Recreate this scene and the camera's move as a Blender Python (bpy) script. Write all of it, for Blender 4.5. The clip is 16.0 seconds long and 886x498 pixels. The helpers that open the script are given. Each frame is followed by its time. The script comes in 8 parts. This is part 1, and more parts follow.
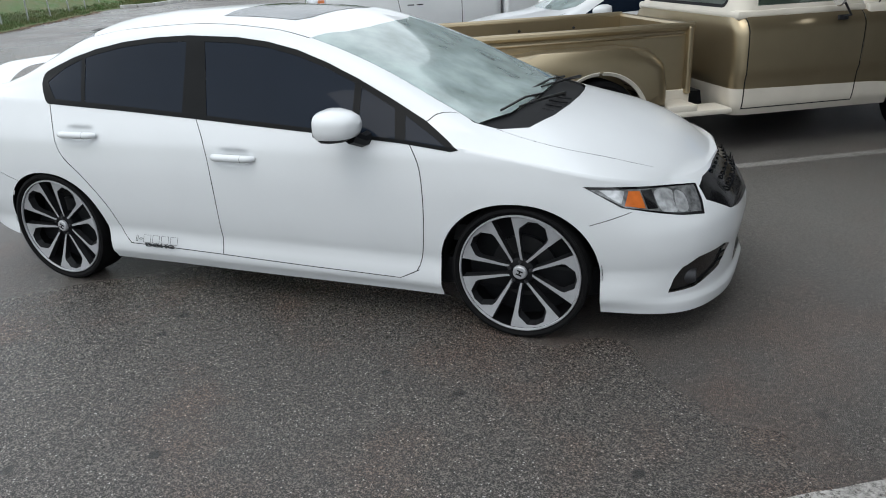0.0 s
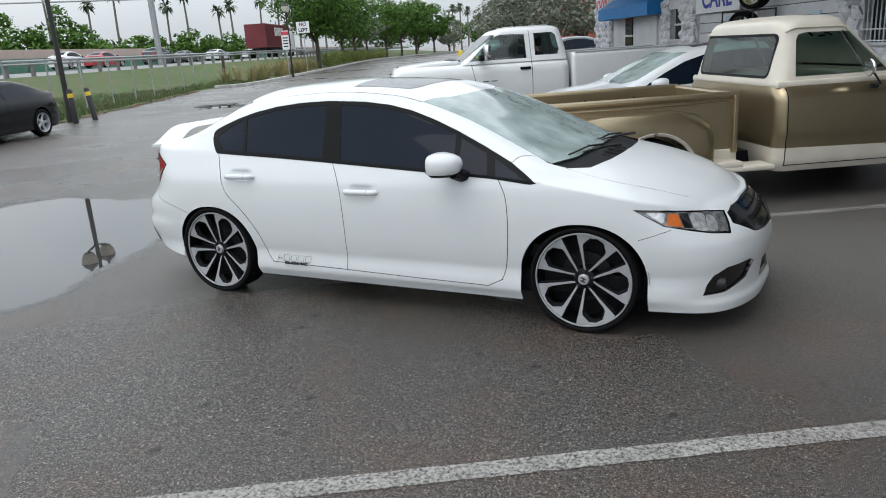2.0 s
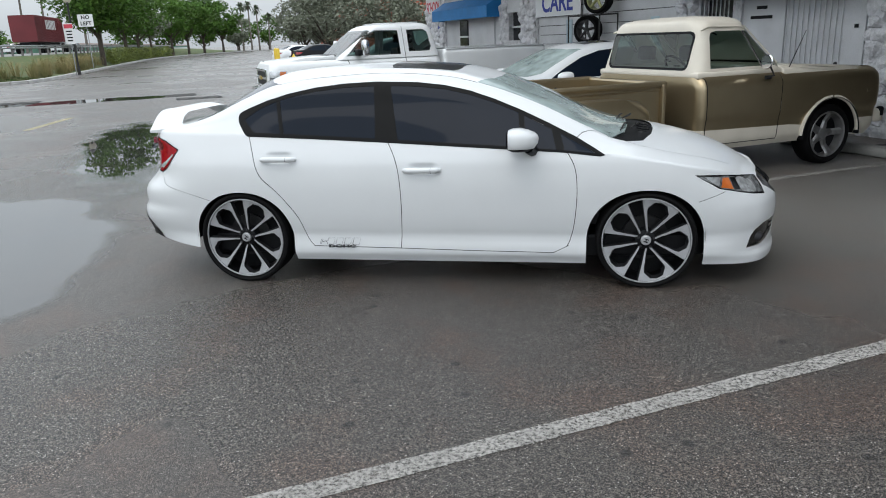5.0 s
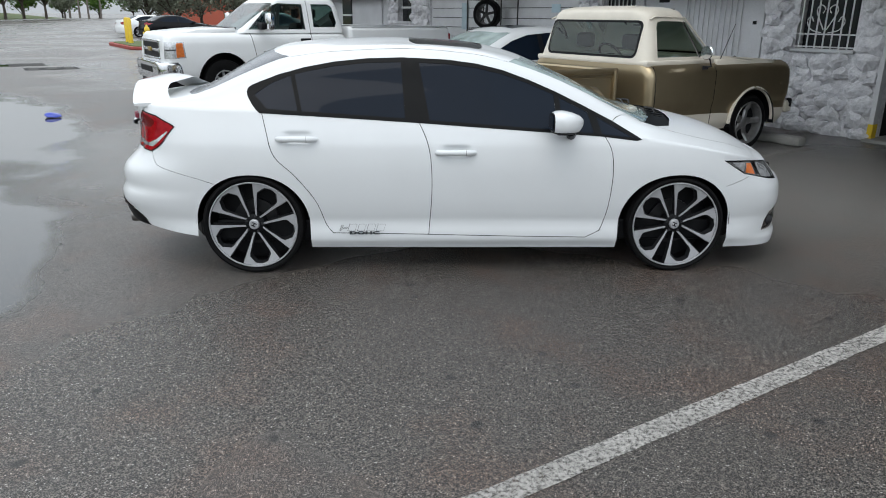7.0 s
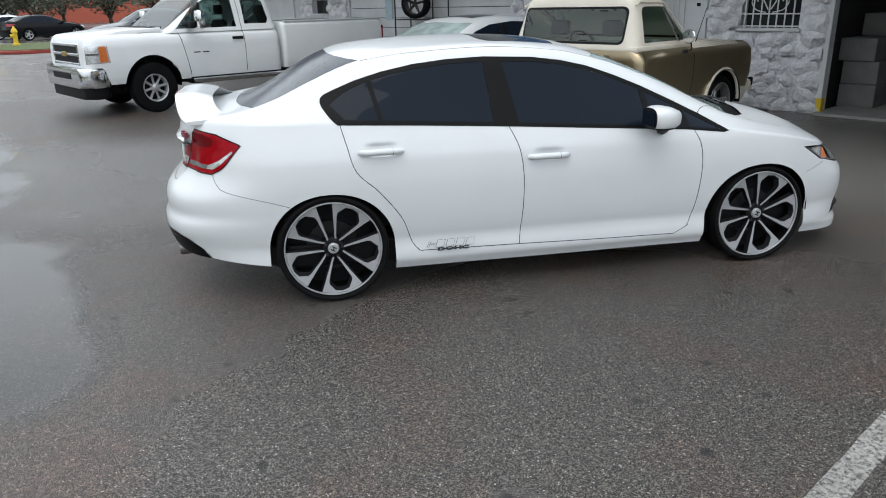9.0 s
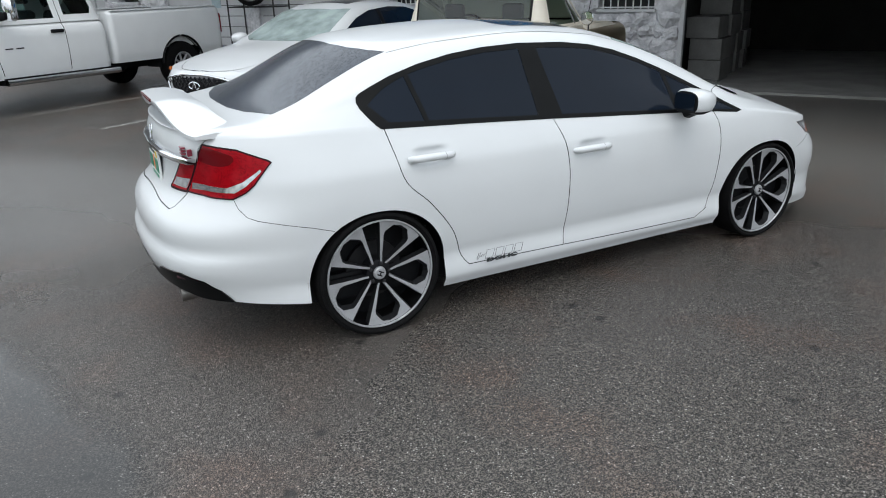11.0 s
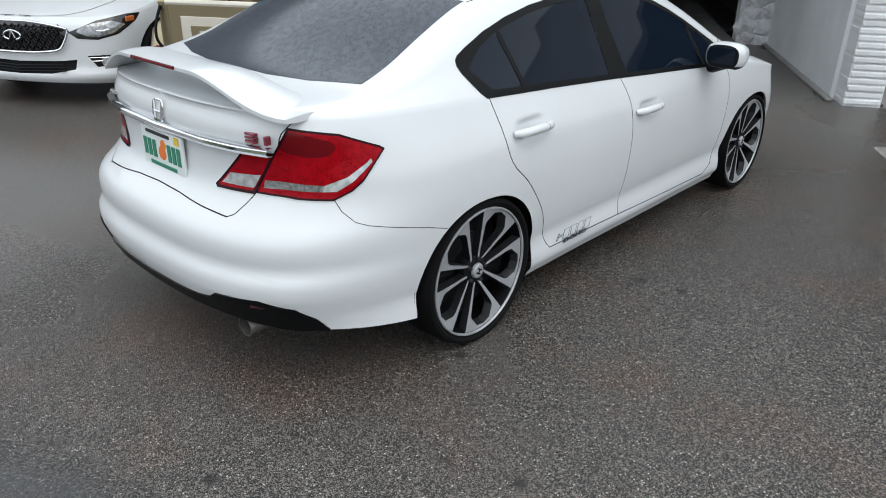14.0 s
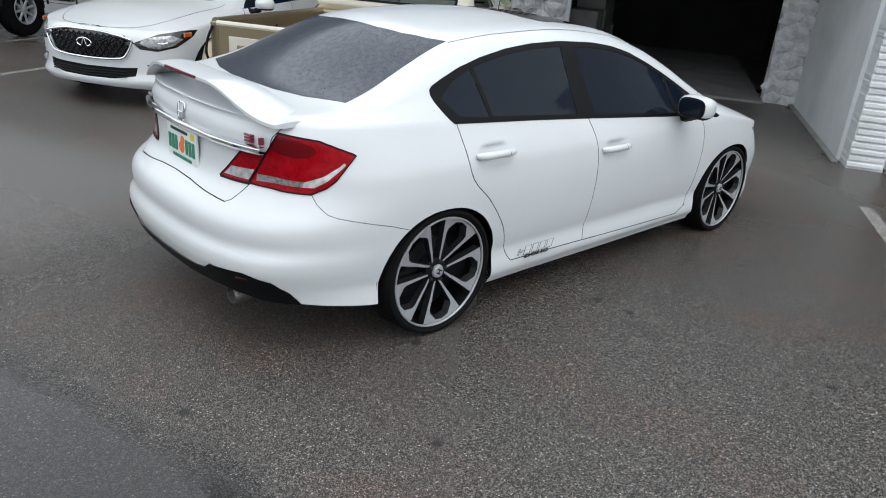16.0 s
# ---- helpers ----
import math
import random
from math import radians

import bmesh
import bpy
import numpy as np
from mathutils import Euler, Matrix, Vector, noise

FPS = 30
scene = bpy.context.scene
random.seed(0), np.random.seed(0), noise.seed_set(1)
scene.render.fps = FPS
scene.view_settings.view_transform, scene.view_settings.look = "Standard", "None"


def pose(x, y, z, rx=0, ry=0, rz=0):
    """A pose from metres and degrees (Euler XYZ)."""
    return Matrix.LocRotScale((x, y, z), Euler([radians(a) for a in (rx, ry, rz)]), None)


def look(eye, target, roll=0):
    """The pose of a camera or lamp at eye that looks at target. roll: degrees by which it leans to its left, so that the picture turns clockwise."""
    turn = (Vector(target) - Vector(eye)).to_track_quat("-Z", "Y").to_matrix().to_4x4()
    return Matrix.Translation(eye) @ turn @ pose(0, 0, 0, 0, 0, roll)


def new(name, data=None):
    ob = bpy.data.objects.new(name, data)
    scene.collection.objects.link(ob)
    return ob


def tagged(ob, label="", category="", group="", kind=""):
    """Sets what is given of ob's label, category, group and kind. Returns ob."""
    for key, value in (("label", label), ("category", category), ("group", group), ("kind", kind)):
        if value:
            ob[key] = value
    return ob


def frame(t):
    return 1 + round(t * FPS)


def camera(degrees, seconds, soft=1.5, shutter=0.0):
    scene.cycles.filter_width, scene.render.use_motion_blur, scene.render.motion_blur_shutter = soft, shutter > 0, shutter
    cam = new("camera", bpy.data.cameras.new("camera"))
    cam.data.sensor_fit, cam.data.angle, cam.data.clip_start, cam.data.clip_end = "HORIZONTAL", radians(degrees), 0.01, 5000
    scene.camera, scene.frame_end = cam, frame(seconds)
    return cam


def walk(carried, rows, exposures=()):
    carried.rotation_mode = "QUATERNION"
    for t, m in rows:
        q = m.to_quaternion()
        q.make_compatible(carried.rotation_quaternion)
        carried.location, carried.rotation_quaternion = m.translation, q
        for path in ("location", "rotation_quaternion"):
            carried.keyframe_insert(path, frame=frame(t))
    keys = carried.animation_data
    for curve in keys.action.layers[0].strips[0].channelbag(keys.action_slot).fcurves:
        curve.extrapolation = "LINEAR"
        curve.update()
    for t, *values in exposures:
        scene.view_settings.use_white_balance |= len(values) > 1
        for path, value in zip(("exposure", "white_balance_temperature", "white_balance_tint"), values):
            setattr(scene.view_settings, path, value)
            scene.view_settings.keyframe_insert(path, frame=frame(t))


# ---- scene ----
cam = camera(63.3, 16.0, soft=1.0)
PATH = [
    (0, (2.093, -3.666, 1.606), (1.41, -1.94, 0.861), -3.1),
    (0.5, (2.164, -3.942, 1.624), (1.379, -2.227, 0.96), -3.6),
    (1, (2.152, -4.204, 1.608), (1.37, -2.458, 1.026), -2.4),
    (1.5, (2.214, -4.413, 1.622), (1.427, -2.657, 1.075), -2.1),
    (2, (2.362, -4.609, 1.621), (1.496, -2.89, 1.078), -3.8),
    (2.5, (2.207, -4.87, 1.637), (1.387, -3.122, 1.117), -3.1),
    (3, (2.019, -5.065, 1.623), (1.249, -3.292, 1.109), -1.9),
    (3.5, (1.743, -5.07, 1.586), (1.034, -3.279, 1.051), -3.0),
    (4, (1.445, -5.184, 1.607), (0.788, -3.373, 1.069), -2.1),
    (4.5, (1.158, -5.354, 1.617), (0.71, -3.476, 1.095), -1.5),
    (5, (0.839, -5.333, 1.589), (0.502, -3.444, 1.022), -2.4),
    (5.2, (0.71, -5.321, 1.606), (0.419, -3.437, 1.002), -4.1),
    (7.3, (-0.502, -5.192, 1.571), (-0.371, -3.295, 0.952), 0.2),
    (7.5, (-0.625, -5.171, 1.573), (-0.457, -3.277, 0.953), -0.5),
    (8, (-0.933, -5.128, 1.607), (-0.652, -3.255, 0.962), -0.6),
    (8.5, (-1.218, -4.924, 1.607), (-0.901, -3.066, 0.94), -3.5),
    (9, (-1.488, -4.75, 1.622), (-1.115, -2.895, 0.972), -1.3),
    (9.2, (-1.612, -4.688, 1.618), (-1.19, -2.841, 0.976), -1.7),
    (11.3, (-2.675, -3.738, 1.628), (-1.75, -2.113, 0.918), -0.3),
    (11.5, (-2.741, -3.669, 1.627), (-1.787, -2.067, 0.903), 0.8),
    (12, (-2.917, -3.366, 1.626), (-1.872, -1.837, 0.871), 1.4),
    (12.5, (-3.056, -3.148, 1.629), (-1.947, -1.675, 0.854), 3.2),
    (13, (-3.283, -2.913, 1.643), (-2.082, -1.53, 0.84), 2.5),
    (13.5, (-3.37, -2.717, 1.636), (-2.073, -1.428, 0.825), 3.5),
    (14, (-3.365, -2.51, 1.627), (-2.027, -1.286, 0.785), 0.9),
    (14.5, (-3.409, -2.506, 1.639), (-2.049, -1.309, 0.792), 0.5),
    (15, (-3.529, -2.672, 1.659), (-2.186, -1.438, 0.84), 2.9),
    (15.5, (-3.586, -2.857, 1.67), (-2.234, -1.626, 0.859), 6.4),
    (16, (-3.459, -3.095, 1.703), (-2.183, -1.757, 0.942), 4.7),
]
walk(cam, [(t, look(eye, target, roll)) for t, eye, target, roll in PATH])

# ---- world, sun, light ----
world = bpy.data.worlds.new("overcast_sky")
scene.world = world
world.use_nodes = True
wn = world.node_tree
sky = wn.nodes.new("ShaderNodeTexSky")
sky.sky_type, sky.sun_disc = "NISHITA", False
sky.sun_elevation, sky.sun_rotation = radians(58), radians(200)
sky.dust_density, sky.air_density = 4.0, 1.0
cloud = wn.nodes.new("ShaderNodeTexNoise")
cloud.inputs["Scale"].default_value, cloud.inputs["Detail"].default_value = 2.2, 5.0
cramp = wn.nodes.new("ShaderNodeValToRGB")
cramp.color_ramp.elements[0].position, cramp.color_ramp.elements[0].color = 0.3, (0.70, 0.77, 0.82, 1)
cramp.color_ramp.elements[1].position, cramp.color_ramp.elements[1].color = 0.75, (0.96, 0.99, 1.0, 1)
cmix = wn.nodes.new("ShaderNodeMix")
cmix.data_type = "RGBA"
cmix.inputs[0].default_value = 0.9
cgain = wn.nodes.new("ShaderNodeMix")
cgain.data_type, cgain.blend_type = "RGBA", "MULTIPLY"
cgain.inputs[0].default_value = 1.0
cgain.inputs[7].default_value = (11.2, 11.4, 11.7, 1)
wn.links.new(cloud.outputs["Fac"], cramp.inputs[0])
wn.links.new(cramp.outputs[0], cgain.inputs[6])
wn.links.new(sky.outputs[0], cmix.inputs[6])
wn.links.new(cgain.outputs[2], cmix.inputs[7])
# an overcast sky is about three times as bright overhead as at the horizon
geo = wn.nodes.new("ShaderNodeTexCoord")
sepz = wn.nodes.new("ShaderNodeSeparateXYZ")
lift = wn.nodes.new("ShaderNodeMapRange")
lift.inputs[1].default_value, lift.inputs[2].default_value, lift.inputs[3].default_value, lift.inputs[4].default_value = 0.0, 0.33, 0.42, 1.14
dome = wn.nodes.new("ShaderNodeVectorMath")
dome.operation = "SCALE"
wn.links.new(geo.outputs["Generated"], sepz.inputs[0])
wn.links.new(sepz.outputs["Z"], lift.inputs[0])
wn.links.new(cmix.outputs[2], dome.inputs[0])
wn.links.new(lift.outputs[0], dome.inputs["Scale"])
wn.links.new(dome.outputs[0], wn.nodes["Background"].inputs[0])
wn.nodes["Background"].inputs[1].default_value = 0.15
sun_data = bpy.data.lights.new("sun", "SUN")
sun_data.energy, sun_data.angle, sun_data.color = 0.7, radians(40), (1.0, 0.97, 0.93)
sun = new("sun", sun_data)
sun.matrix_world = look((0, 0, 50), (8, 22, 0))

# ---- the lot's axes: u runs towards the building, v along its front ----
LOT = radians(30.5)
UX, UY = math.cos(LOT), math.sin(LOT)


def at_lot(u, v, z=0.0):
    return Vector((u * UX - v * UY, u * UY + v * UX, z))


def lot_pose(u, v, z=0.0, turn=0.0):
    """A pose at u, v, whose x axis points along u turned by some degrees."""
    p = at_lot(u, v, z)
    return pose(p.x, p.y, p.z, 0, 0, 30.5 + turn)


# ---- materials ----
def mat(name, color, rough=0.5, metal=0.0, var=0.0, scale=8.0, bump=0.0, bscale=60.0, coat=0.0, fine=0.0,
        color2=None, trans=0.0, emit=0.0, spec=0.5, alpha=1.0, piece=0.0, rvar=0.0, bdist=0.01):
    """A surface with two scales of variation: blotches (var, scale) and grain (fine), and a relief."""
    m = bpy.data.materials.new(name)
    m.use_nodes = True
    t = m.node_tree
    b = t.nodes["Principled BSDF"]
    col = (*color, 1)
    b.inputs["Base Color"].default_value = col
    b.inputs["Roughness"].default_value = rough
    b.inputs["Metallic"].default_value = metal
    b.inputs["Coat Weight"].default_value = coat
    b.inputs["Coat Roughness"].default_value = 0.04
    b.inputs["Specular IOR Level"].default_value = spec
    b.inputs["Transmission Weight"].default_value = trans
    b.inputs["Alpha"].default_value = alpha
    if emit:
        b.inputs["Emission Color"].default_value = col
        b.inputs["Emission Strength"].default_value = emit
    tc = t.nodes.new("ShaderNodeTexCoord")
    if var or fine or piece or rvar:
        n1 = t.nodes.new("ShaderNodeTexNoise")
        n1.inputs["Scale"].default_value, n1.inputs["Detail"].default_value = scale, 6
        t.links.new(tc.outputs["Object"], n1.inputs["Vector"])
        mix = t.nodes.new("ShaderNodeMix")
        mix.data_type = "RGBA"
        c2 = color2 or tuple(c * (1 - var) for c in color)
        mix.inputs[6].default_value, mix.inputs[7].default_value = col, (*c2, 1)
        ramp = t.nodes.new("ShaderNodeMapRange")
        ramp.inputs[1].default_value, ramp.inputs[2].default_value = 0.35, 0.68
        t.links.new(n1.outputs["Fac"], ramp.inputs[0])
        t.links.new(ramp.outputs[0], mix.inputs[0])
        out = mix.outputs[2]
        if fine:
            n2 = t.nodes.new("ShaderNodeTexNoise")
            n2.inputs["Scale"].default_value, n2.inputs["Detail"].default_value = bscale, 3
            t.links.new(tc.outputs["Object"], n2.inputs["Vector"])
            hs = t.nodes.new("ShaderNodeHueSaturation")
            mr = t.nodes.new("ShaderNodeMapRange")
            mr.inputs[1].default_value, mr.inputs[2].default_value = 0.25, 0.75
            mr.inputs[3].default_value, mr.inputs[4].default_value = 1 - fine, 1 + fine
            t.links.new(n2.outputs["Fac"], mr.inputs[0])
            t.links.new(mr.outputs[0], hs.inputs["Value"])
            t.links.new(out, hs.inputs["Color"])
            out = hs.outputs[0]
        if piece:
            oi = t.nodes.new("ShaderNodeObjectInfo")
            hs = t.nodes.new("ShaderNodeHueSaturation")
            mr = t.nodes.new("ShaderNodeMapRange")
            mr.inputs[3].default_value, mr.inputs[4].default_value = 1 - piece, 1 + piece
            t.links.new(oi.outputs["Random"], mr.inputs[0])
            t.links.new(mr.outputs[0], hs.inputs["Value"])
            t.links.new(out, hs.inputs["Color"])
            out = hs.outputs[0]
        t.links.new(out, b.inputs["Base Color"])
        if rvar:
            mr = t.nodes.new("ShaderNodeMapRange")
            mr.inputs[1].default_value, mr.inputs[2].default_value = 0.3, 0.7
            mr.inputs[3].default_value, mr.inputs[4].default_value = max(0.02, rough - rvar), rough + rvar
            t.links.new(n1.outputs["Fac"], mr.inputs[0])
            t.links.new(mr.outputs[0], b.inputs["Roughness"])
    if bump:
        n3 = t.nodes.new("ShaderNodeTexNoise")
        n3.inputs["Scale"].default_value, n3.inputs["Detail"].default_value = bscale, 4
        t.links.new(tc.outputs["Object"], n3.inputs["Vector"])
        bp = t.nodes.new("ShaderNodeBump")
        bp.inputs["Strength"].default_value, bp.inputs["Distance"].default_value = bump, bdist
        t.links.new(n3.outputs["Fac"], bp.inputs["Height"])
        t.links.new(bp.outputs[0], b.inputs["Normal"])
    return m


M_WHITE = mat("white_paint", (0.63, 0.65, 0.665), 0.34, var=0.03, scale=3, coat=0.6)
M_WHITE2 = mat("white_truck_paint", (0.74, 0.76, 0.77), 0.4, var=0.06, scale=2, coat=0.4)
M_BLACK = mat("black_trim", (0.008, 0.0085, 0.010), 0.5, var=0.2, scale=20, spec=0.14)
M_GLOSSBLK = mat("gloss_black", (0.008, 0.008, 0.009), 0.16, coat=0.3)
M_GAP = mat("shut_line", (0.01, 0.01, 0.01), 0.9)
M_TINT = mat("tinted_glass", (0.006, 0.0105, 0.019), 0.04, var=0.1, scale=3, spec=0.12)
M_RUBBER = mat("tyre_rubber", (0.006, 0.006, 0.0065), 0.75, var=0.3, scale=15, bump=0.15, bscale=90, spec=0.1)
M_SILVER = mat("machined_alloy", (0.43, 0.44, 0.46), 0.33, 0.4, var=0.16, scale=14, fine=0.06, bscale=160)
M_WHEELBLK = mat("black_wheel_paint", (0.004, 0.004, 0.0045), 0.35, spec=0.12, var=0.2, scale=30)
M_WHEELGREY = mat("dark_grey_wheel_paint", (0.014, 0.0145, 0.016), 0.3, spec=0.3, var=0.2, scale=30)
M_CHROME = mat("chrome", (0.72, 0.73, 0.75), 0.1, 1.0)
M_DARKMETAL = mat("dark_metal", (0.05, 0.05, 0.055), 0.5, 0.6, var=0.3)
M_RED = mat("red_lens", (0.36, 0.006, 0.016), 0.12, var=0.5, scale=14, coat=0.5, color2=(0.15, 0.003, 0.008))
M_DARKRED = mat("dark_red_lens", (0.115, 0.001, 0.004), 0.2, spec=0.2)
M_AMBER = mat("amber_lens", (0.60, 0.15, 0.03), 0.2, coat=0.5, var=0.2, scale=30)
M_CLEARLENS = mat("clear_lens", (0.46, 0.48, 0.50), 0.15, 0.3, var=0.35, scale=26, coat=0.6)
M_PLATE = mat("plate_white", (0.72, 0.75, 0.74), 0.4, var=0.05)
M_GREEN = mat("sign_green", (0.02, 0.20, 0.12), 0.4)
M_INTERIOR = mat("interior_cloth", (0.03, 0.03, 0.032), 0.85, var=0.3, scale=20)
M_GOLD = mat("gold_paint", (0.37, 0.30, 0.19), 0.30, 0.82, var=0.10, scale=3, coat=0.3, fine=0.05, bscale=200)
M_CREAM = mat("cream_paint", (0.66, 0.615, 0.53), 0.42, var=0.10, scale=4, coat=0.2)
M_SIGN_WHITE = mat("white_card", (0.7, 0.71, 0.7), 0.6, var=0.05)
M_YELLOW_EARLY = mat("yellow_sticker", (0.70, 0.50, 0.05), 0.5)

# ---- mesh helpers ----
def thing(name, label, category, m=None, group="", kind=""):
    ob = new(name)
    ob.empty_display_size = 0.1
    if m is not None:
        ob.matrix_world = m
    return tagged(ob, label, category, group, kind)


def link(name, me, parent=None, label=""):
    ob = new(name, me)
    if parent is not None:
        ob.parent = parent
    if label:
        ob["label"] = label
    return ob


def part(name, bm, material, parent=None, label="", smooth=False, angle=35, normals=True):
    me = bpy.data.meshes.new(name)
    if normals:
        bmesh.ops.recalc_face_normals(bm, faces=bm.faces)
    if smooth:
        for f in bm.faces:
            f.smooth = True
        lim = radians(angle)
        for e in bm.edges:
            if len(e.link_faces) == 2 and e.calc_face_angle(0) > lim:
                e.smooth = False
    bm.to_mesh(me)
    bm.free()
    for mm in material if isinstance(material, (list, tuple)) else [material]:
        me.materials.append(mm)
    return link(name, me, parent, label)


def box(bm, cx, cy, cz, sx, sy, sz, bevel=0.0, m=None, seg=2):
    """A box by its centre and sizes, with rounded edges."""
    r = bmesh.ops.create_cube(bm, size=1.0)
    vs = r["verts"]
    bmesh.ops.scale(bm, vec=(sx, sy, sz), verts=vs)
    if bevel:
        es = list({e for v in vs for e in v.link_edges})
        rb = bmesh.ops.bevel(bm, geom=es, offset=min(bevel, 0.45 * min(sx, sy, sz)), segments=seg, affect="EDGES", profile=0.5)
        vs = rb["verts"]
        vs = list({v for f in rb["faces"] for v in f.verts} | {v for v in vs})
    allv = set(vs)
    stack = list(vs)
    while stack:
        v = stack.pop()
        for e in v.link_edges:
            o = e.other_vert(v)
            if o not in allv:
                allv.add(o)
                stack.append(o)
    vs = list(allv)
    bmesh.ops.translate(bm, vec=(cx, cy, cz), verts=vs)
    if m is not None:
        bmesh.ops.transform(bm, matrix=m, verts=vs)
    return vs


def boxed(*args, **kw):
    bm = bmesh.new()
    box(bm, *args, **kw)
    return bm


def tube(bm, pts, r, n=8, cap=True):
    """A round bar along a line of points; r is a radius or one for each point."""
    pts = [Vector(p) for p in pts]
    rs = r if isinstance(r, (list, tuple)) else [r] * len(pts)
    rings = []
    ref = None
    for i, p in enumerate(pts):
        d = (pts[min(i + 1, len(pts) - 1)] - pts[max(i - 1, 0)]).normalized()
        if ref is None:
            ref = Vector((0, 0, 1)) if abs(d.z) < 0.9 else Vector((1, 0, 0))
        a = d.cross(ref).normalized()
        b = d.cross(a).normalized()
        rings.append([bm.verts.new(p + (a * math.cos(k * math.tau / n) + b * math.sin(k * math.tau / n)) * rs[i]) for k in range(n)])
    for i in range(len(rings) - 1):
        for k in range(n):
            bm.faces.new((rings[i][k], rings[i][(k + 1) % n], rings[i + 1][(k + 1) % n], rings[i + 1][k]))
    if cap:
        bm.faces.new(rings[0][::-1])
        bm.faces.new(rings[-1])
    return bm


def tubed(pts, r, n=8):
    return tube(bmesh.new(), pts, r, n)


def lathe(bm, prof, n=32, axis="y", centre=(0, 0, 0), closed=False):
    """Turns a profile of (radius, along) about an axis."""
    rings = []
    c = Vector(centre)
    for r, h in prof:
        ring = []
        for k in range(n):
            a = k * math.tau / n
            ca, sa = r * math.cos(a), r * math.sin(a)
            p = {"y": (ca, h, sa), "z": (ca, sa, h), "x": (h, ca, sa)}[axis]
            ring.append(bm.verts.new(c + Vector(p)))
        rings.append(ring)
    m = len(rings)
    for i in range(m if closed else m - 1):
        for k in range(n):
            bm.faces.new((rings[i][k], rings[i][(k + 1) % n], rings[(i + 1) % m][(k + 1) % n], rings[(i + 1) % m][k]))
    return bm


def lathed(prof, n=32, axis="y", centre=(0, 0, 0), closed=False):
    return lathe(bmesh.new(), prof, n, axis, centre, closed)


def prism(bm, poly, lo, hi, axis="y", bevel=0.0, seg=2):
    """A plate: a 2D outline drawn through from lo to hi along an axis."""
    def p3(a, b, h):
        return {"y": (a, h, b), "z": (a, b, h), "x": (h, a, b)}[axis]
    v0 = [bm.verts.new(p3(a, b, lo)) for a, b in poly]
    v1 = [bm.verts.new(p3(a, b, hi)) for a, b in poly]
    n = len(poly)
    caps = [bm.faces.new(v0), bm.faces.new(v1[::-1])]
    for i in range(n):
        bm.faces.new((v0[i], v1[i], v1[(i + 1) % n], v0[(i + 1) % n]))
    if bevel:
        es = [e for f in caps for e in f.edges]
        bmesh.ops.bevel(bm, geom=es, offset=bevel, segments=seg, affect="EDGES", profile=0.5)
    return bm


def prismed(*a, **k):
    return prism(bmesh.new(), *a, **k)


def keyed(keys, x):
    """A smooth curve without overshoot through (x, value...) keys."""
    k = np.array(keys, float)
    xs, ys = k[:, 0], k[:, 1:]
    d = np.diff(ys, axis=0) / np.diff(xs)[:, None]
    m = np.zeros_like(ys)
    m[0], m[-1] = d[0], d[-1]
    for i in range(1, len(xs) - 1):
        same = d[i - 1] * d[i] > 0
        m[i] = np.where(same, 2 * d[i - 1] * d[i] / np.where(np.abs(d[i - 1] + d[i]) < 1e-9, 1, d[i - 1] + d[i]), 0)
    x = np.clip(np.atleast_1d(np.asarray(x, float)), xs[0], xs[-1])
    i = np.clip(np.searchsorted(xs, x, side="right") - 1, 0, len(xs) - 2)
    h = (xs[i + 1] - xs[i])
    t = ((x - xs[i]) / h)[:, None]
    h = h[:, None]
    out = (2 * t**3 - 3 * t**2 + 1) * ys[i] + (t**3 - 2 * t**2 + t) * h * m[i] + (-2 * t**3 + 3 * t**2) * ys[i + 1] + (t**3 - t**2) * h * m[i + 1]
    return out if out.shape[1] > 1 else out[:, 0]


def spline(pts, n, closed=False):
    """n points spaced evenly along a rounded line through pts."""
    P = [np.array(p, float) for p in pts]
    m = len(P)
    out = []
    for i in range(m if closed else m - 1):
        if closed:
            a, b, c, d = P[(i - 1) % m], P[i], P[(i + 1) % m], P[(i + 2) % m]
        else:
            a, b, c, d = P[max(i - 1, 0)], P[i], P[i + 1], P[min(i + 2, m - 1)]
        for t in np.linspace(0, 1, 24, endpoint=False):
            out.append(0.5 * (2 * b + (c - a) * t + (2 * a - 5 * b + 4 * c - d) * t * t + (3 * b - a - 3 * c + d) * t**3))
    out.append(P[0] if closed else P[-1])
    out = np.array(out)
    s = np.concatenate([[0], np.cumsum(np.linalg.norm(np.diff(out, axis=0), axis=1))])
    q = np.linspace(0, s[-1], n + 1 if closed else n)
    if closed:
        q = q[:-1]
    return np.stack([np.interp(q, s, out[:, k]) for k in range(out.shape[1])], 1)


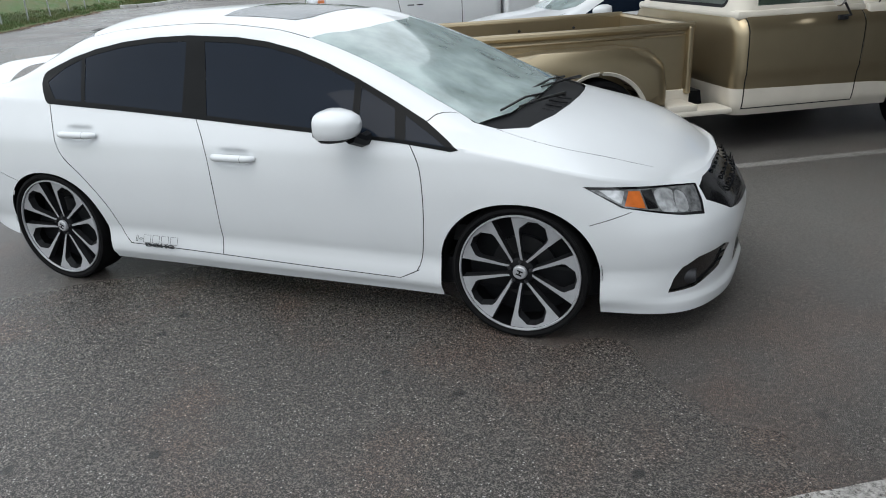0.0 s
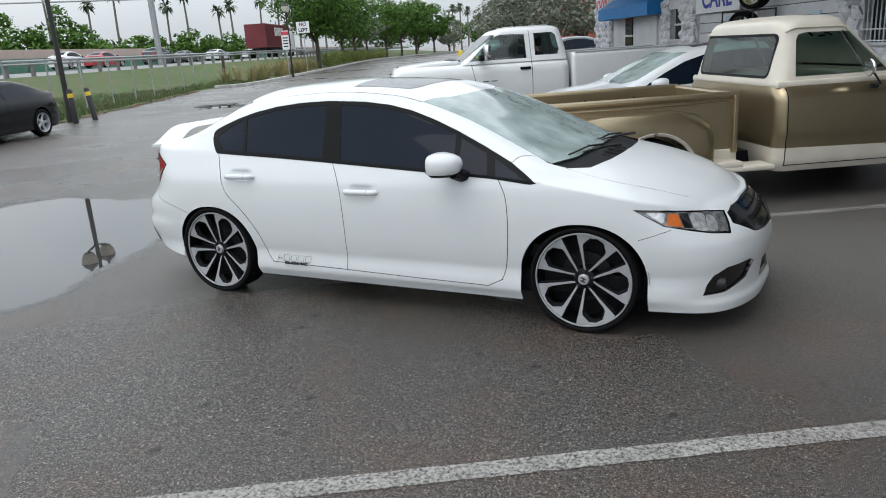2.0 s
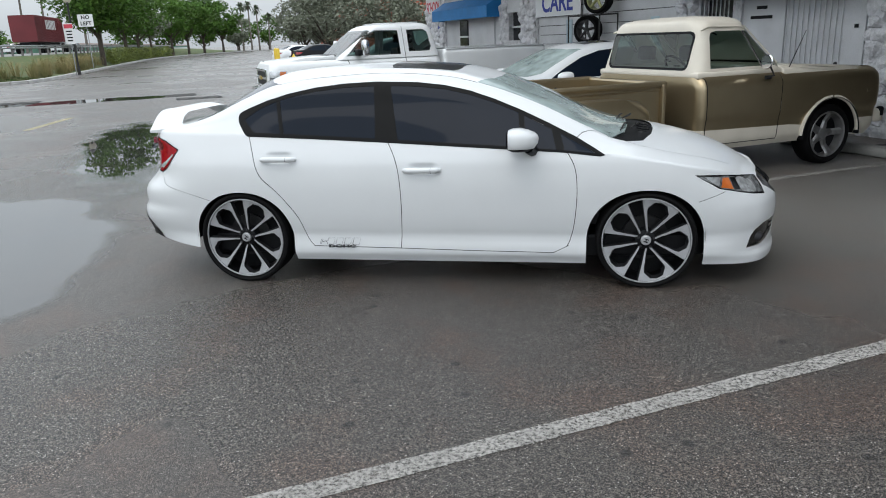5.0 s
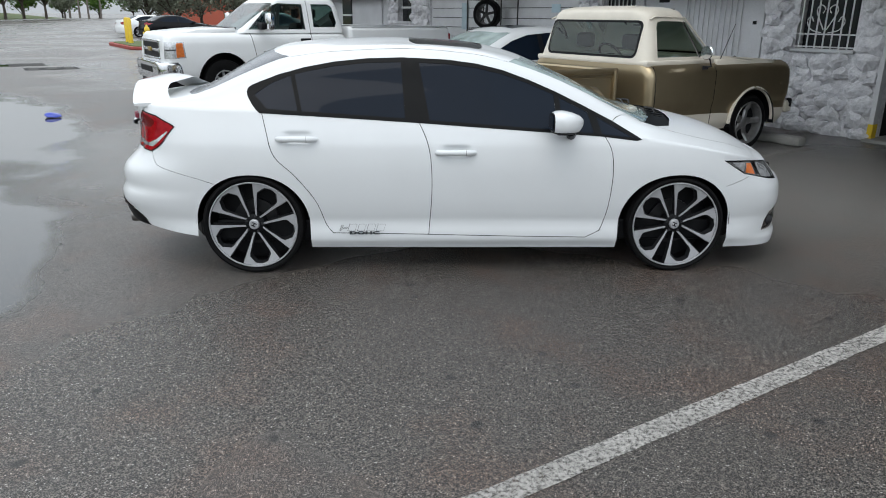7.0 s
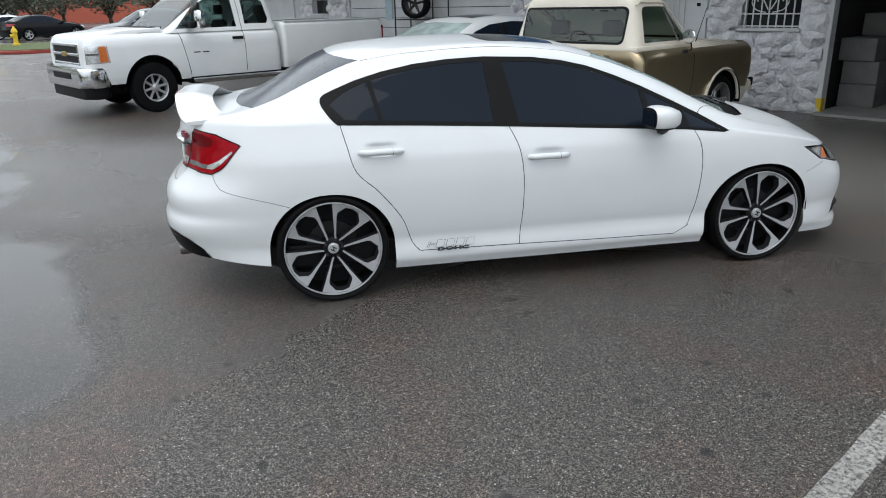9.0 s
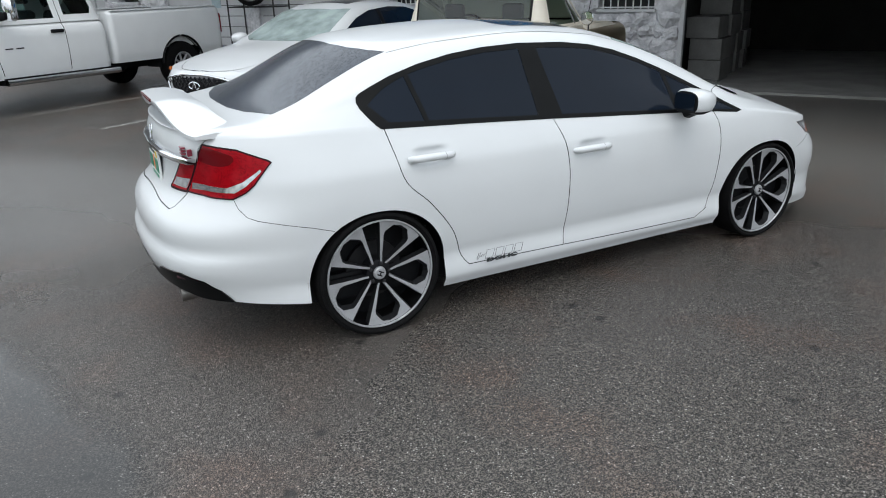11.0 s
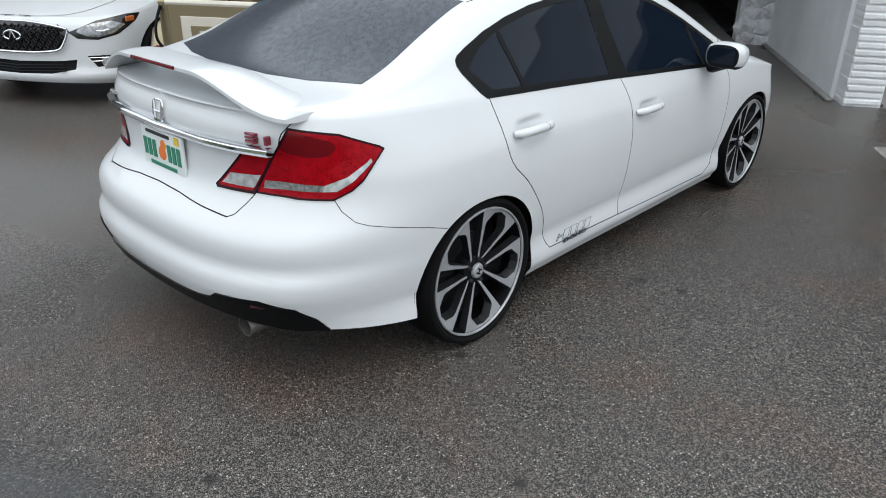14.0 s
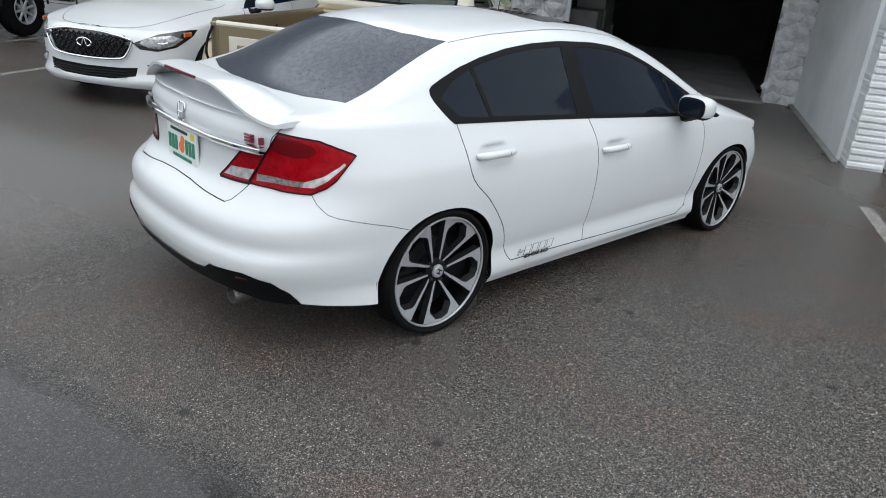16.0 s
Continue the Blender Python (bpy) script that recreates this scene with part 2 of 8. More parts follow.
# ---- car bodies: a half shell from plan outline, section offsets, shoulder, roof edge and centre line ----
def half_shell(outline, side_off, front_off, rear_off, low, shoulder, cant, centre, bow, ns=170, nl=24, nu=22):
    """The half of a car body with y >= 0, nose along +x, as a bmesh. outline: plan points from tail to nose; *_off: (z, inset) of
    the side, nose and tail; low, shoulder: (x, z) along the outline; cant: (x, y, z); centre: (x, z); bow: (x, shift of the centre)."""
    O = spline(outline, ns)
    T = np.gradient(O, axis=0)
    T /= np.linalg.norm(T, axis=1)[:, None]
    N = np.stack([-T[:, 1], T[:, 0]], 1)
    N[0], N[-1] = (-1, 0), (1, 0)
    sm = lambda a: np.clip(a, 0, 1) ** 2 * (3 - 2 * np.clip(a, 0, 1))
    wf, wr = sm(N[:, 0] * 1.25), sm(-N[:, 0] * 1.25)
    ws = np.clip(1 - wf - wr, 0, 1)
    zl, zh = keyed(low, O[:, 0]), keyed(shoulder, O[:, 0])
    grid = []
    for j in range(nl):
        t = j / (nl - 1)
        z = zl + (zh - zl) * t
        off = ws * keyed(side_off, z) + wf * keyed(front_off, z) + wr * keyed(rear_off, z)
        y = np.maximum(O[:, 1] - N[:, 1] * off, 0)
        y[0] = y[-1] = 0
        grid.append(np.stack([O[:, 0] - N[:, 0] * off, y, z], 1))
    S = grid[-1]
    cxz = keyed(cant, S[:, 0])
    cy = np.minimum(cxz[:, 0], S[:, 1] * 0.86)
    b = keyed(bow, S[:, 0])
    C = np.stack([S[:, 0] + b * 0.35, cy, cxz[:, 1]], 1)
    xc = np.clip(S[:, 0] + b, S[0, 0], S[-1, 0])
    Z = np.stack([xc, 0 * xc, keyed(centre, xc)], 1)
    C[0], C[-1], Z[0], Z[-1] = S[0], S[-1], S[0], S[-1]
    A = S * 0.5 + C * 0.5
    A[:, 1] += 0.012
    D = np.stack([(C[:, 0] + 2 * Z[:, 0]) / 3, C[:, 1] * 0.55, C[:, 2] + (Z[:, 2] - C[:, 2]) * 0.74], 1)
    ctrl = [S, A, C, D, Z]
    fine = []
    for i in range(4):
        a, bb, c, d = ctrl[max(i - 1, 0)], ctrl[i], ctrl[i + 1], ctrl[min(i + 2, 4)].copy()
        if i == 3:
            d = ctrl[3] * np.array([1, -1, 1])
        for t in np.linspace(0, 1, 12, endpoint=False):
            fine.append(0.5 * (2 * bb + (c - a) * t + (2 * a - 5 * bb + 4 * c - d) * t * t + (3 * bb - a - 3 * c + d) * t**3))
    fine.append(Z)
    for q in np.linspace(0, 48, nu + 1)[1:]:
        k = min(int(q), 47)
        f = q - k
        g = fine[k] * (1 - f) + fine[k + 1] * f
        g[:, 1] = np.maximum(g[:, 1], 0)
        grid.append(g)
    bm = bmesh.new()
    V = [[bm.verts.new(p) for p in row] for row in grid]
    for j in range(len(V) - 1):
        for i in range(ns - 1):
            bm.faces.new((V[j][i], V[j + 1][i], V[j + 1][i + 1], V[j][i + 1]))
    for row in V:
        for v in (row[0], row[-1]):
            v.co.y = 0
    for v in V[-1]:
        v.co.y = 0
    bmesh.ops.remove_doubles(bm, verts=bm.verts, dist=0.0006)
    bmesh.ops.recalc_face_normals(bm, faces=bm.faces)
    bm.normal_update()
    up = max(bm.faces, key=lambda f: f.calc_center_median().z)
    if up.normal.z < 0:
        bmesh.ops.reverse_faces(bm, faces=bm.faces)
    return bm


def axes(d):
    d = Vector(d).normalized()
    e2 = Vector((0, 0, 1)) if abs(d.z) < 0.8 else Vector((0, 1, 0))
    e1 = e2.cross(d).normalized()
    e2 = d.cross(e1).normalized()
    return d, e1, e2


def inside(p, poly):
    x, y = p
    c = False
    n = len(poly)
    for i in range(n):
        (x1, y1), (x2, y2) = poly[i], poly[i - 1]
        if (y1 > y) != (y2 > y) and x < (x2 - x1) * (y - y1) / (y2 - y1) + x1:
            c = not c
    return c


def near_line(p, line, w):
    x, y = p
    for (x1, y1), (x2, y2) in zip(line, line[1:]):
        dx, dy = x2 - x1, y2 - y1
        t = max(0, min(1, ((x - x1) * dx + (y - y1) * dy) / (dx * dx + dy * dy + 1e-12)))
        if (x - x1 - t * dx) ** 2 + (y - y1 - t * dy) ** 2 < w * w:
            return True
    return False


class Panels:
    """Cuts a half shell along outlines that are drawn on it, and sorts its faces into named panels."""

    def __init__(self, bm):
        self.bm = bm
        self.tag = bm.faces.layers.int.new("panel")
        self.names = ["body"]

    def cut(self, line, d, e1, e2, depth):
        bm = self.bm
        for (x1, y1), (x2, y2) in zip(line, line[1:]):
            ln = math.hypot(x2 - x1, y2 - y1)
            if ln < 1e-5:
                continue
            n = e1 * (-(y2 - y1) / ln) + e2 * ((x2 - x1) / ln)
            co = e1 * x1 + e2 * y1
            lo1, hi1, lo2, hi2 = min(x1, x2) - 1e-4, max(x1, x2) + 1e-4, min(y1, y2) - 1e-4, max(y1, y2) + 1e-4
            geom = []
            for f in bm.faces:
                if f.normal.dot(d) < depth:
                    continue
                a = [v.co.dot(e1) for v in f.verts]
                if max(a) < lo1 or min(a) > hi1:
                    continue
                b = [v.co.dot(e2) for v in f.verts]
                if max(b) < lo2 or min(b) > hi2:
                    continue
                geom.append(f)
            if geom:
                es = {e for f in geom for e in f.edges}
                vs = {v for f in geom for v in f.verts}
                bmesh.ops.bisect_plane(bm, geom=[*geom, *es, *vs], plane_co=co, plane_no=n, dist=1e-5)

    def region(self, name, poly, d, smooth=0, depth=0.05, where=None, over=("body",)):
        """Marks what lies inside the outline poly (3D points), seen along -d, as the panel name."""
        d, e1, e2 = axes(d)
        q = [(Vector(p).dot(e1), Vector(p).dot(e2)) for p in poly]
        if smooth:
            q = [tuple(a) for a in spline(q, smooth, closed=True)]
        self.cut(q + q[:1], d, e1, e2, depth)
        self.bm.normal_update()
        if name not in self.names:
            self.names.append(name)
        k = self.names.index(name)
        ok = {self.names.index(o) for o in over if o in self.names}
        for f in self.bm.faces:
            if f[self.tag] in ok and f.normal.dot(d) > depth:
                c = f.calc_center_median()
                if (where is None or where(c)) and inside((c.dot(e1), c.dot(e2)), q):
                    f[self.tag] = k

    def seam(self, line, d, w=0.0022, smooth=0, depth=0.05, over=("body",), name="shut_line"):
        """Marks a narrow strip along a line as a gap."""
        d, e1, e2 = axes(d)
        q = [(Vector(p).dot(e1), Vector(p).dot(e2)) for p in line]
        if smooth:
            q = [tuple(a) for a in spline(q, smooth)]
        nrm = []
        for i in range(len(q)):
            a, b = q[max(i - 1, 0)], q[min(i + 1, len(q) - 1)]
            l = math.hypot(b[0] - a[0], b[1] - a[1]) or 1
            nrm.append((-(b[1] - a[1]) / l * w, (b[0] - a[0]) / l * w))
        for s in (1, -1):
            self.cut([(p[0] + s * n[0], p[1] + s * n[1]) for p, n in zip(q, nrm)], d, e1, e2, depth)
        self.bm.normal_update()
        if name not in self.names:
            self.names.append(name)
        k = self.names.index(name)
        ok = {self.names.index(o) for o in over if o in self.names}
        lo = [min(a[i] for a in q) - w for i in (0, 1)]
        hi = [max(a[i] for a in q) + w for i in (0, 1)]
        for f in self.bm.faces:
            if f[self.tag] in ok and f.normal.dot(d) > depth:
                c = f.calc_center_median()
                p = (c.dot(e1), c.dot(e2))
                if lo[0] < p[0] < hi[0] and lo[1] < p[1] < hi[1] and near_line(p, q, w):
                    f[self.tag] = k

    def finish(self):
        self.bm.normal_update()
        self.normals = {v: v.normal.copy() for v in self.bm.verts}

    def take(self, names, side=0, push=0.0):
        """The mesh of some panels: side 0 both halves welded, 1 the left half (y > 0), -1 the right half. push: metres outwards."""
        ks = {self.names.index(n) for n in ([names] if isinstance(names, str) else names) if n in self.names}
        fs = [f for f in self.bm.faces if f[self.tag] in ks]
        verts, nors, faces = [], [], []
        for s in ((1, -1) if side == 0 else (side,)):
            ids = {}
            for f in fs:
                idx = []
                for v in f.verts:
                    if v not in ids:
                        n = self.normals[v].copy()
                        c = v.co + n * push
                        if abs(v.co.y) < 1e-4:
                            n.y = 0
                            n.normalize()
                            c.y = 0
                        ids[v] = len(verts)
                        verts.append((c.x, s * c.y, c.z))
                        nors.append((n.x, s * n.y, n.z))
                    idx.append(ids[v])
                faces.append(idx if s == 1 else idx[::-1])
        return verts, faces, nors

    def panel(self, label_name, names, material, parent, side=0, push=0.0, label="", solid=0.0):
        verts, faces, nors = self.take(names, side, push)
        if not faces:
            return None
        me = bpy.data.meshes.new(label_name)
        me.from_pydata(verts, [], faces)
        me.polygons.foreach_set("use_smooth", [True] * len(me.polygons))
        me.normals_split_custom_set_from_vertices(nors)
        me.materials.append(material)
        ob = link(label_name, me, parent, label)
        if solid:
            md = ob.modifiers.new("sheet", "SOLIDIFY")
            md.thickness, md.offset, md.use_rim = solid, -1.0, True
        return ob


def text_mesh(name, body, size, material, parent, m, depth=0.003, bold=0.0, align="CENTER", label="", shear=0.0):
    cu = bpy.data.curves.new(name, "FONT")
    cu.body, cu.size, cu.extrude, cu.offset, cu.align_x, cu.align_y, cu.shear = body, size, depth, bold, align, "CENTER", shear
    ob = bpy.data.objects.new("tmp_text", cu)
    scene.collection.objects.link(ob)
    me = bpy.data.meshes.new_from_object(ob.evaluated_get(bpy.context.evaluated_depsgraph_get()))
    bpy.data.objects.remove(ob)
    me.name = name
    me.materials.clear()
    me.materials.append(material)
    o = link(name, me, parent, label)
    o.matrix_local = m
    return o


def half_liner(profile, n=30, centre=(0, 0, 0)):
    """The upper half of a wheel housing: (radius, y) points swept over an arch."""
    bm = bmesh.new()
    rows = []
    for a in np.linspace(-0.05, math.pi + 0.05, n):
        rows.append([bm.verts.new((centre[0] + r * math.cos(a), centre[1] + y, centre[2] + r * math.sin(a))) for r, y in profile])
    for r0, r1 in zip(rows, rows[1:]):
        for k in range(len(profile) - 1):
            bm.faces.new((r0[k], r0[k + 1], r1[k + 1], r1[k]))
    return bm

# ---- the white sedan: x along the car, origin midway between the axles on the ground ----
def arc_poly(cx, cz, r, n=36, y=0.85):
    return [(cx + r * math.cos(a), y, cz + r * math.sin(a)) for a in np.linspace(0, math.tau, n, endpoint=False)]


def sedan_panels():
    bm = half_shell(
        outline=[(-2.31, 0), (-2.295, 0.30), (-2.23, 0.56), (-2.08, 0.74), (-1.78, 0.855), (-1.335, 0.882), (-0.6, 0.876), (0, 0.878),
                 (0.7, 0.876), (1.335, 0.882), (1.68, 0.858), (1.93, 0.775), (2.10, 0.62), (2.215, 0.36), (2.262, 0)],
        side_off=[(0.12, 0.06), (0.17, 0.045), (0.215, 0.018), (0.262, 0.020), (0.30, 0.027), (0.345, 0.030), (0.365, 0.024), (0.5, 0.006), (0.65, 0.0), (0.8, 0.012), (0.88, 0.035), (0.95, 0.062), (1.05, 0.10)],
        front_off=[(0.1, 0.03), (0.135, 0.004), (0.185, 0.0), (0.21, 0.014), (0.33, 0.010), (0.42, 0.0), (0.5, 0.008), (0.58, 0.05), (0.65, 0.115), (0.72, 0.20)],
        rear_off=[(0.18, 0.10), (0.30, 0.045), (0.38, 0.016), (0.44, 0.0), (0.475, 0.0), (0.50, 0.012), (0.53, 0.024), (0.57, 0.020), (0.60, 0.021), (0.64, 0.036), (0.70, 0.094), (0.75, 0.132), (0.8, 0.148), (0.88, 0.154), (0.925, 0.148), (0.96, 0.143), (1.03, 0.165), (1.1, 0.18)],
        low=[(-2.31, 0.33), (-2.28, 0.33), (-2.22, 0.315), (-2.15, 0.295), (-2.05, 0.285), (-1.92, 0.268), (-1.72, 0.244), (-0.95, 0.16), (0.95, 0.150), (1.7, 0.145), (2.0, 0.135), (2.26, 0.125)],
        shoulder=[(-2.33, 1.03), (-2.1, 1.03), (-1.8, 1.03), (-1.25, 1.01), (-0.3, 0.955), (0.82, 0.885), (1.1, 0.86), (1.4, 0.815), (1.7, 0.755), (1.95, 0.705), (2.15, 0.69), (2.27, 0.685)],
        cant=[(-2.2, 0.5, 1.035), (-1.95, 0.62, 1.05), (-1.75, 0.655, 1.07), (-1.55, 0.66, 1.115), (-1.35, 0.635, 1.195), (-1.1, 0.612, 1.285), (-0.8, 0.60, 1.338),
              (-0.4, 0.59, 1.362), (0, 0.59, 1.338), (0.3, 0.60, 1.268), (0.6, 0.63, 1.155), (0.9, 0.675, 1.01), (1.1, 0.70, 0.925), (1.3, 0.68, 0.875), (1.6, 0.64, 0.81), (1.85, 0.5, 0.745), (2.06, 0.2, 0.69)],
        centre=[(-2.2, 1.04), (-1.95, 1.06), (-1.82, 1.085), (-1.3, 1.345), (-1.16, 1.388), (-0.8, 1.416), (-0.5, 1.424), (-0.2, 1.415), (0.05, 1.395), (0.3, 1.345), (0.7, 1.185), (1.14, 0.985),
                (1.25, 0.962), (1.45, 0.93), (1.7, 0.87), (1.9, 0.795), (2.0, 0.74), (2.07, 0.69)],
        bow=[(-2.2, 0), (-1.9, -0.12), (-1.4, -0.10), (-1.0, -0.05), (-0.5, 0.03), (0.1, 0.14), (0.6, 0.19), (0.95, 0.20), (1.3, 0.17), (1.7, 0.14), (2.07, 0)], nl=40)
    for hx, hz in ((-1.04, 0.858), (-0.075, 0.778)):
        near = [f for f in bm.faces if abs(f.calc_center_median().x - hx) < 0.15 and abs(f.calc_center_median().z - hz) < 0.09 and f.normal.y > 0.7]
        bmesh.ops.subdivide_edges(bm, edges=list({e for f in near for e in f.edges}), cuts=3, use_grid_fill=True)
        bm.normal_update()
        for v in bm.verts:
            if v.normal.y > 0.7 and abs(v.co.x - hx) < 0.2 and abs(v.co.z - hz) < 0.12:
                q = ((v.co.x - hx - 0.005) / 0.082) ** 4 + ((v.co.z - hz) / 0.034) ** 4
                v.co.y -= 0.017 * math.exp(-q)
    bm.normal_update()
    P = Panels(bm)
    side = (0, 1, 0)
    top = (0, 0, 1)
    for cx, back_w, fore_w, top_h in ((-1.335, 0.350, 0.352, 0.320), (1.335, 0.368, 0.350, 0.320)):
        arch = [(cx + (fore_w if math.cos(a) > 0 else back_w) * math.copysign(abs(math.cos(a)) ** 0.92, math.cos(a)), 0.85, 0.316 + top_h * math.sin(a)) for a in np.linspace(0, math.pi, 31)]
        P.region("wheel_well", [(cx + fore_w + 0.004, 0.85, 0.05)] + arch + [(cx - back_w - 0.004, 0.85, 0.05)], side, depth=-0.6, where=lambda c: c.y > 0.5)
    # side windows: dark surround, then the panes in it
    P.region("surround", [(-1.325, 0, 1.155), (-1.343, 0, 1.14), (-1.348, 0, 1.118), (-1.340, 0, 1.092), (-1.315, 0, 1.055), (-1.285, 0, 1.018), (-1.262, 0, 1.0), (-0.8, 0, 0.975), (-0.3, 0, 0.945), (0.3, 0, 0.905), (0.82, 0, 0.87), (1.04, 0, 0.845), (1.075, 0, 0.853),
                          (0.90, 0, 0.955), (0.72, 0, 1.045), (0.55, 0, 1.125), (0.38, 0, 1.195), (0.22, 0, 1.25), (0.06, 0, 1.287), (-0.12, 0, 1.31), (-0.4, 0, 1.322), (-0.62, 0, 1.315),
                          (-0.82, 0, 1.295), (-1.0, 0, 1.262), (-1.15, 0, 1.222), (-1.27, 0, 1.178)], side)
    over = ("surround",)
    P.region("quarter_glass", [(-1.30, 0, 1.105), (-1.22, 0, 1.025), (-1.035, 0, 1.012), (-1.085, 0, 1.215), (-1.2, 0, 1.17)], side, over=over)
    P.region("rear_glass", [(-1.01, 0, 1.012), (-0.385, 0, 0.972), (-0.41, 0, 1.295), (-0.62, 0, 1.29), (-0.82, 0, 1.27), (-0.98, 0, 1.24), (-1.06, 0, 1.222)], side, over=over)
    P.region("front_glass", [(-0.235, 0, 0.962), (0.555, 0, 0.907), (0.535, 0, 1.108), (0.38, 0, 1.172), (0.22, 0, 1.225), (0.06, 0, 1.262), (-0.12, 0, 1.284), (-0.3, 0, 1.293)], side, over=over)
    P.region("vent_glass", [(0.59, 0, 0.903), (0.775, 0, 0.888), (0.745, 0, 1.005), (0.57, 0, 1.09)], side, over=over)
    P.region("corner_glass", [(0.825, 0, 0.884), (1.02, 0, 0.862), (0.80, 0, 0.978)], side, over=over)
    # glass in the top
    P.region("windshield", [(0.40, 0, 0), (0.39, 0.2, 0), (0.35, 0.40, 0), (0.29, 0.55, 0), (0.265, 0.588, 0), (0.60, 0.625, 0), (0.97, 0.680, 0), (1.12, 0.712, 0), (1.21, 0.5, 0), (1.25, 0.2, 0), (1.255, -0.01, 0), (0.4, -0.01, 0)], top, where=lambda c: c.z > 0.85)
    P.region("cowl", [(1.10, 0.715, 0), (1.21, 0.695, 0), (1.32, 0.60, 0), (1.39, 0.40, 0), (1.42, 0.2, 0), (1.43, -0.01, 0), (1.1, -0.01, 0), (1.08, 0.4, 0), (1.05, 0.69, 0)], top, where=lambda c: c.z > 0.8)
    P.region("backlight", [(-1.275, 0, 0), (-1.265, 0.2, 0), (-1.23, 0.35, 0), (-1.17, 0.47, 0), (-1.11, 0.538, 0), (-1.45, 0.575, 0), (-1.715, 0.603, 0), (-1.79, 0.4, 0), (-1.825, 0.2, 0), (-1.83, -0.01, 0), (-1.275, -0.01, 0)], top, where=lambda c: c.z > 0.9)
    P.region("sunroof", [(0.13, 0, 0), (0.12, 0.3, 0), (0.09, 0.43, 0), (-0.32, 0.44, 0), (-0.36, 0.3, 0), (-0.365, -0.01, 0), (0.13, -0.01, 0)], top, where=lambda c: c.z > 1.2)
    # lamps
    fd = (0.62, 0.78, 0.12)
    head = [(1.60, 0.85, 0.722), (1.76, 0.775, 0.710), (1.904, 0.652, 0.686), (2.032, 0.504, 0.660), (2.058, 0.548, 0.605), (2.077, 0.594, 0.555), (1.99, 0.69, 0.573), (1.904, 0.745, 0.594), (1.76, 0.819, 0.631)]
    P.region("headlamp", head, fd)
    rd = (-0.72, 0.69, 0.05)
    tail = [(-1.787, 0.793, 0.916), (-1.80, 0.785, 0.926), (-1.913, 0.714, 0.974), (-2.028, 0.595, 0.994), (-2.075, 0.562, 0.903), (-2.118, 0.502, 0.765), (-2.044, 0.637, 0.756), (-1.963, 0.729, 0.755), (-1.91, 0.765, 0.785), (-1.873, 0.783, 0.818)]
    P.region("tail_rim", tail, rd)
    P.region("tail_lamp", shrunk(tail, 0.955, 0.935), rd, over=("tail_rim",))
    back = (-1, 0, 0)
    P.region("trunk_lamp", [(0, 0.555, 0.905), (0, 0.445, 0.903), (0, 0.322, 0.767), (0, 0.332, 0.756), (0, 0.492, 0.760)], back, over=("body",))
    P.region("lid_lens", [(0, 0.542, 0.896), (0, 0.450, 0.894), (0, 0.338, 0.772), (0, 0.343, 0.766), (0, 0.486, 0.770)], back, over=("trunk_lamp",))
    # nose: grille and lower intakes
    nose = (1, 0, 0)
    P.region("grille", [(0, -0.01, 0.682), (0, 0.2, 0.682), (0, 0.42, 0.668), (0, 0.50, 0.645), (0, 0.535, 0.598), (0, 0.41, 0.527), (0, 0.33, 0.515), (0, 0.2, 0.505), (0, -0.01, 0.50)], nose)
    P.region("lower_grille", [(0, -0.01, 0.33), (0, 0.26, 0.33), (0, 0.30, 0.23), (0, -0.01, 0.22)], nose)
    P.region("fog_recess", [(1.948, 0.73, 0.236), (1.97, 0.72, 0.30), (2.004, 0.704, 0.345), (2.069, 0.65, 0.380), (2.165, 0.48, 0.388), (2.19, 0.42, 0.368), (2.155, 0.50, 0.285), (2.06, 0.645, 0.238)], (0.8, 0.6, 0), depth=0.0)
    # tail: black lower edge
    P.region("diffuser", [(0, -0.01, 0.372), (0, 0.32, 0.378), (0, 0.385, 0.388), (0, 0.43, 0.418), (0, 0.60, 0.424), (0, 0.69, 0.392), (0, 0.72, 0.34), (0, 0.735, 0.28), (0, 0.735, 0.2), (0, -0.01, 0.2)], back, depth=-0.2)
    # shut lines
    P.seam([(-1.255, 0, 1.02), (-1.225, 0, 0.90), (-1.18, 0, 0.75), (-1.06, 0, 0.63), (-0.94, 0, 0.47), (-0.885, 0, 0.32), (-0.84, 0, 0.262)], side, smooth=26)
    P.seam([(-0.84, 0, 0.262), (-0.5, 0, 0.255), (-0.24, 0, 0.25), (0.3, 0, 0.236), (0.76, 0, 0.228), (0.845, 0, 0.27)], side)
    P.seam([(-0.305, 0, 0.96), (-0.25, 0, 0.84), (-0.225, 0, 0.70), (-0.222, 0, 0.5), (-0.24, 0, 0.25)], side, smooth=20)
    P.seam([(0.835, 0, 0.885), (0.89, 0, 0.78), (0.905, 0, 0.62), (0.89, 0, 0.42), (0.865, 0, 0.31), (0.845, 0, 0.27)], side, smooth=20)
    P.seam([(-1.955, 0, 0.76), (-1.945, 0, 0.72), (-1.918, 0, 0.684), (-1.88, 0, 0.668), (-1.803, 0, 0.649), (-1.65, 0, 0.610), (-1.56, 0, 0.580)], side, w=0.0013)
    P.seam([(1.80, 0, 0.612), (1.70, 0, 0.578), (1.63, 0, 0.556)], side, w=0.0015)
    P.seam([(1.21, 0.70, 0), (1.35, 0.705, 0), (1.55, 0.69, 0), (1.75, 0.635, 0), (1.86, 0.575, 0)], top, w=0.0013, smooth=14)
    P.seam([(1.02, 0.70, 0), (0.93, 0.745, 0), (0.86, 0.80, 0)], top, w=0.0016)
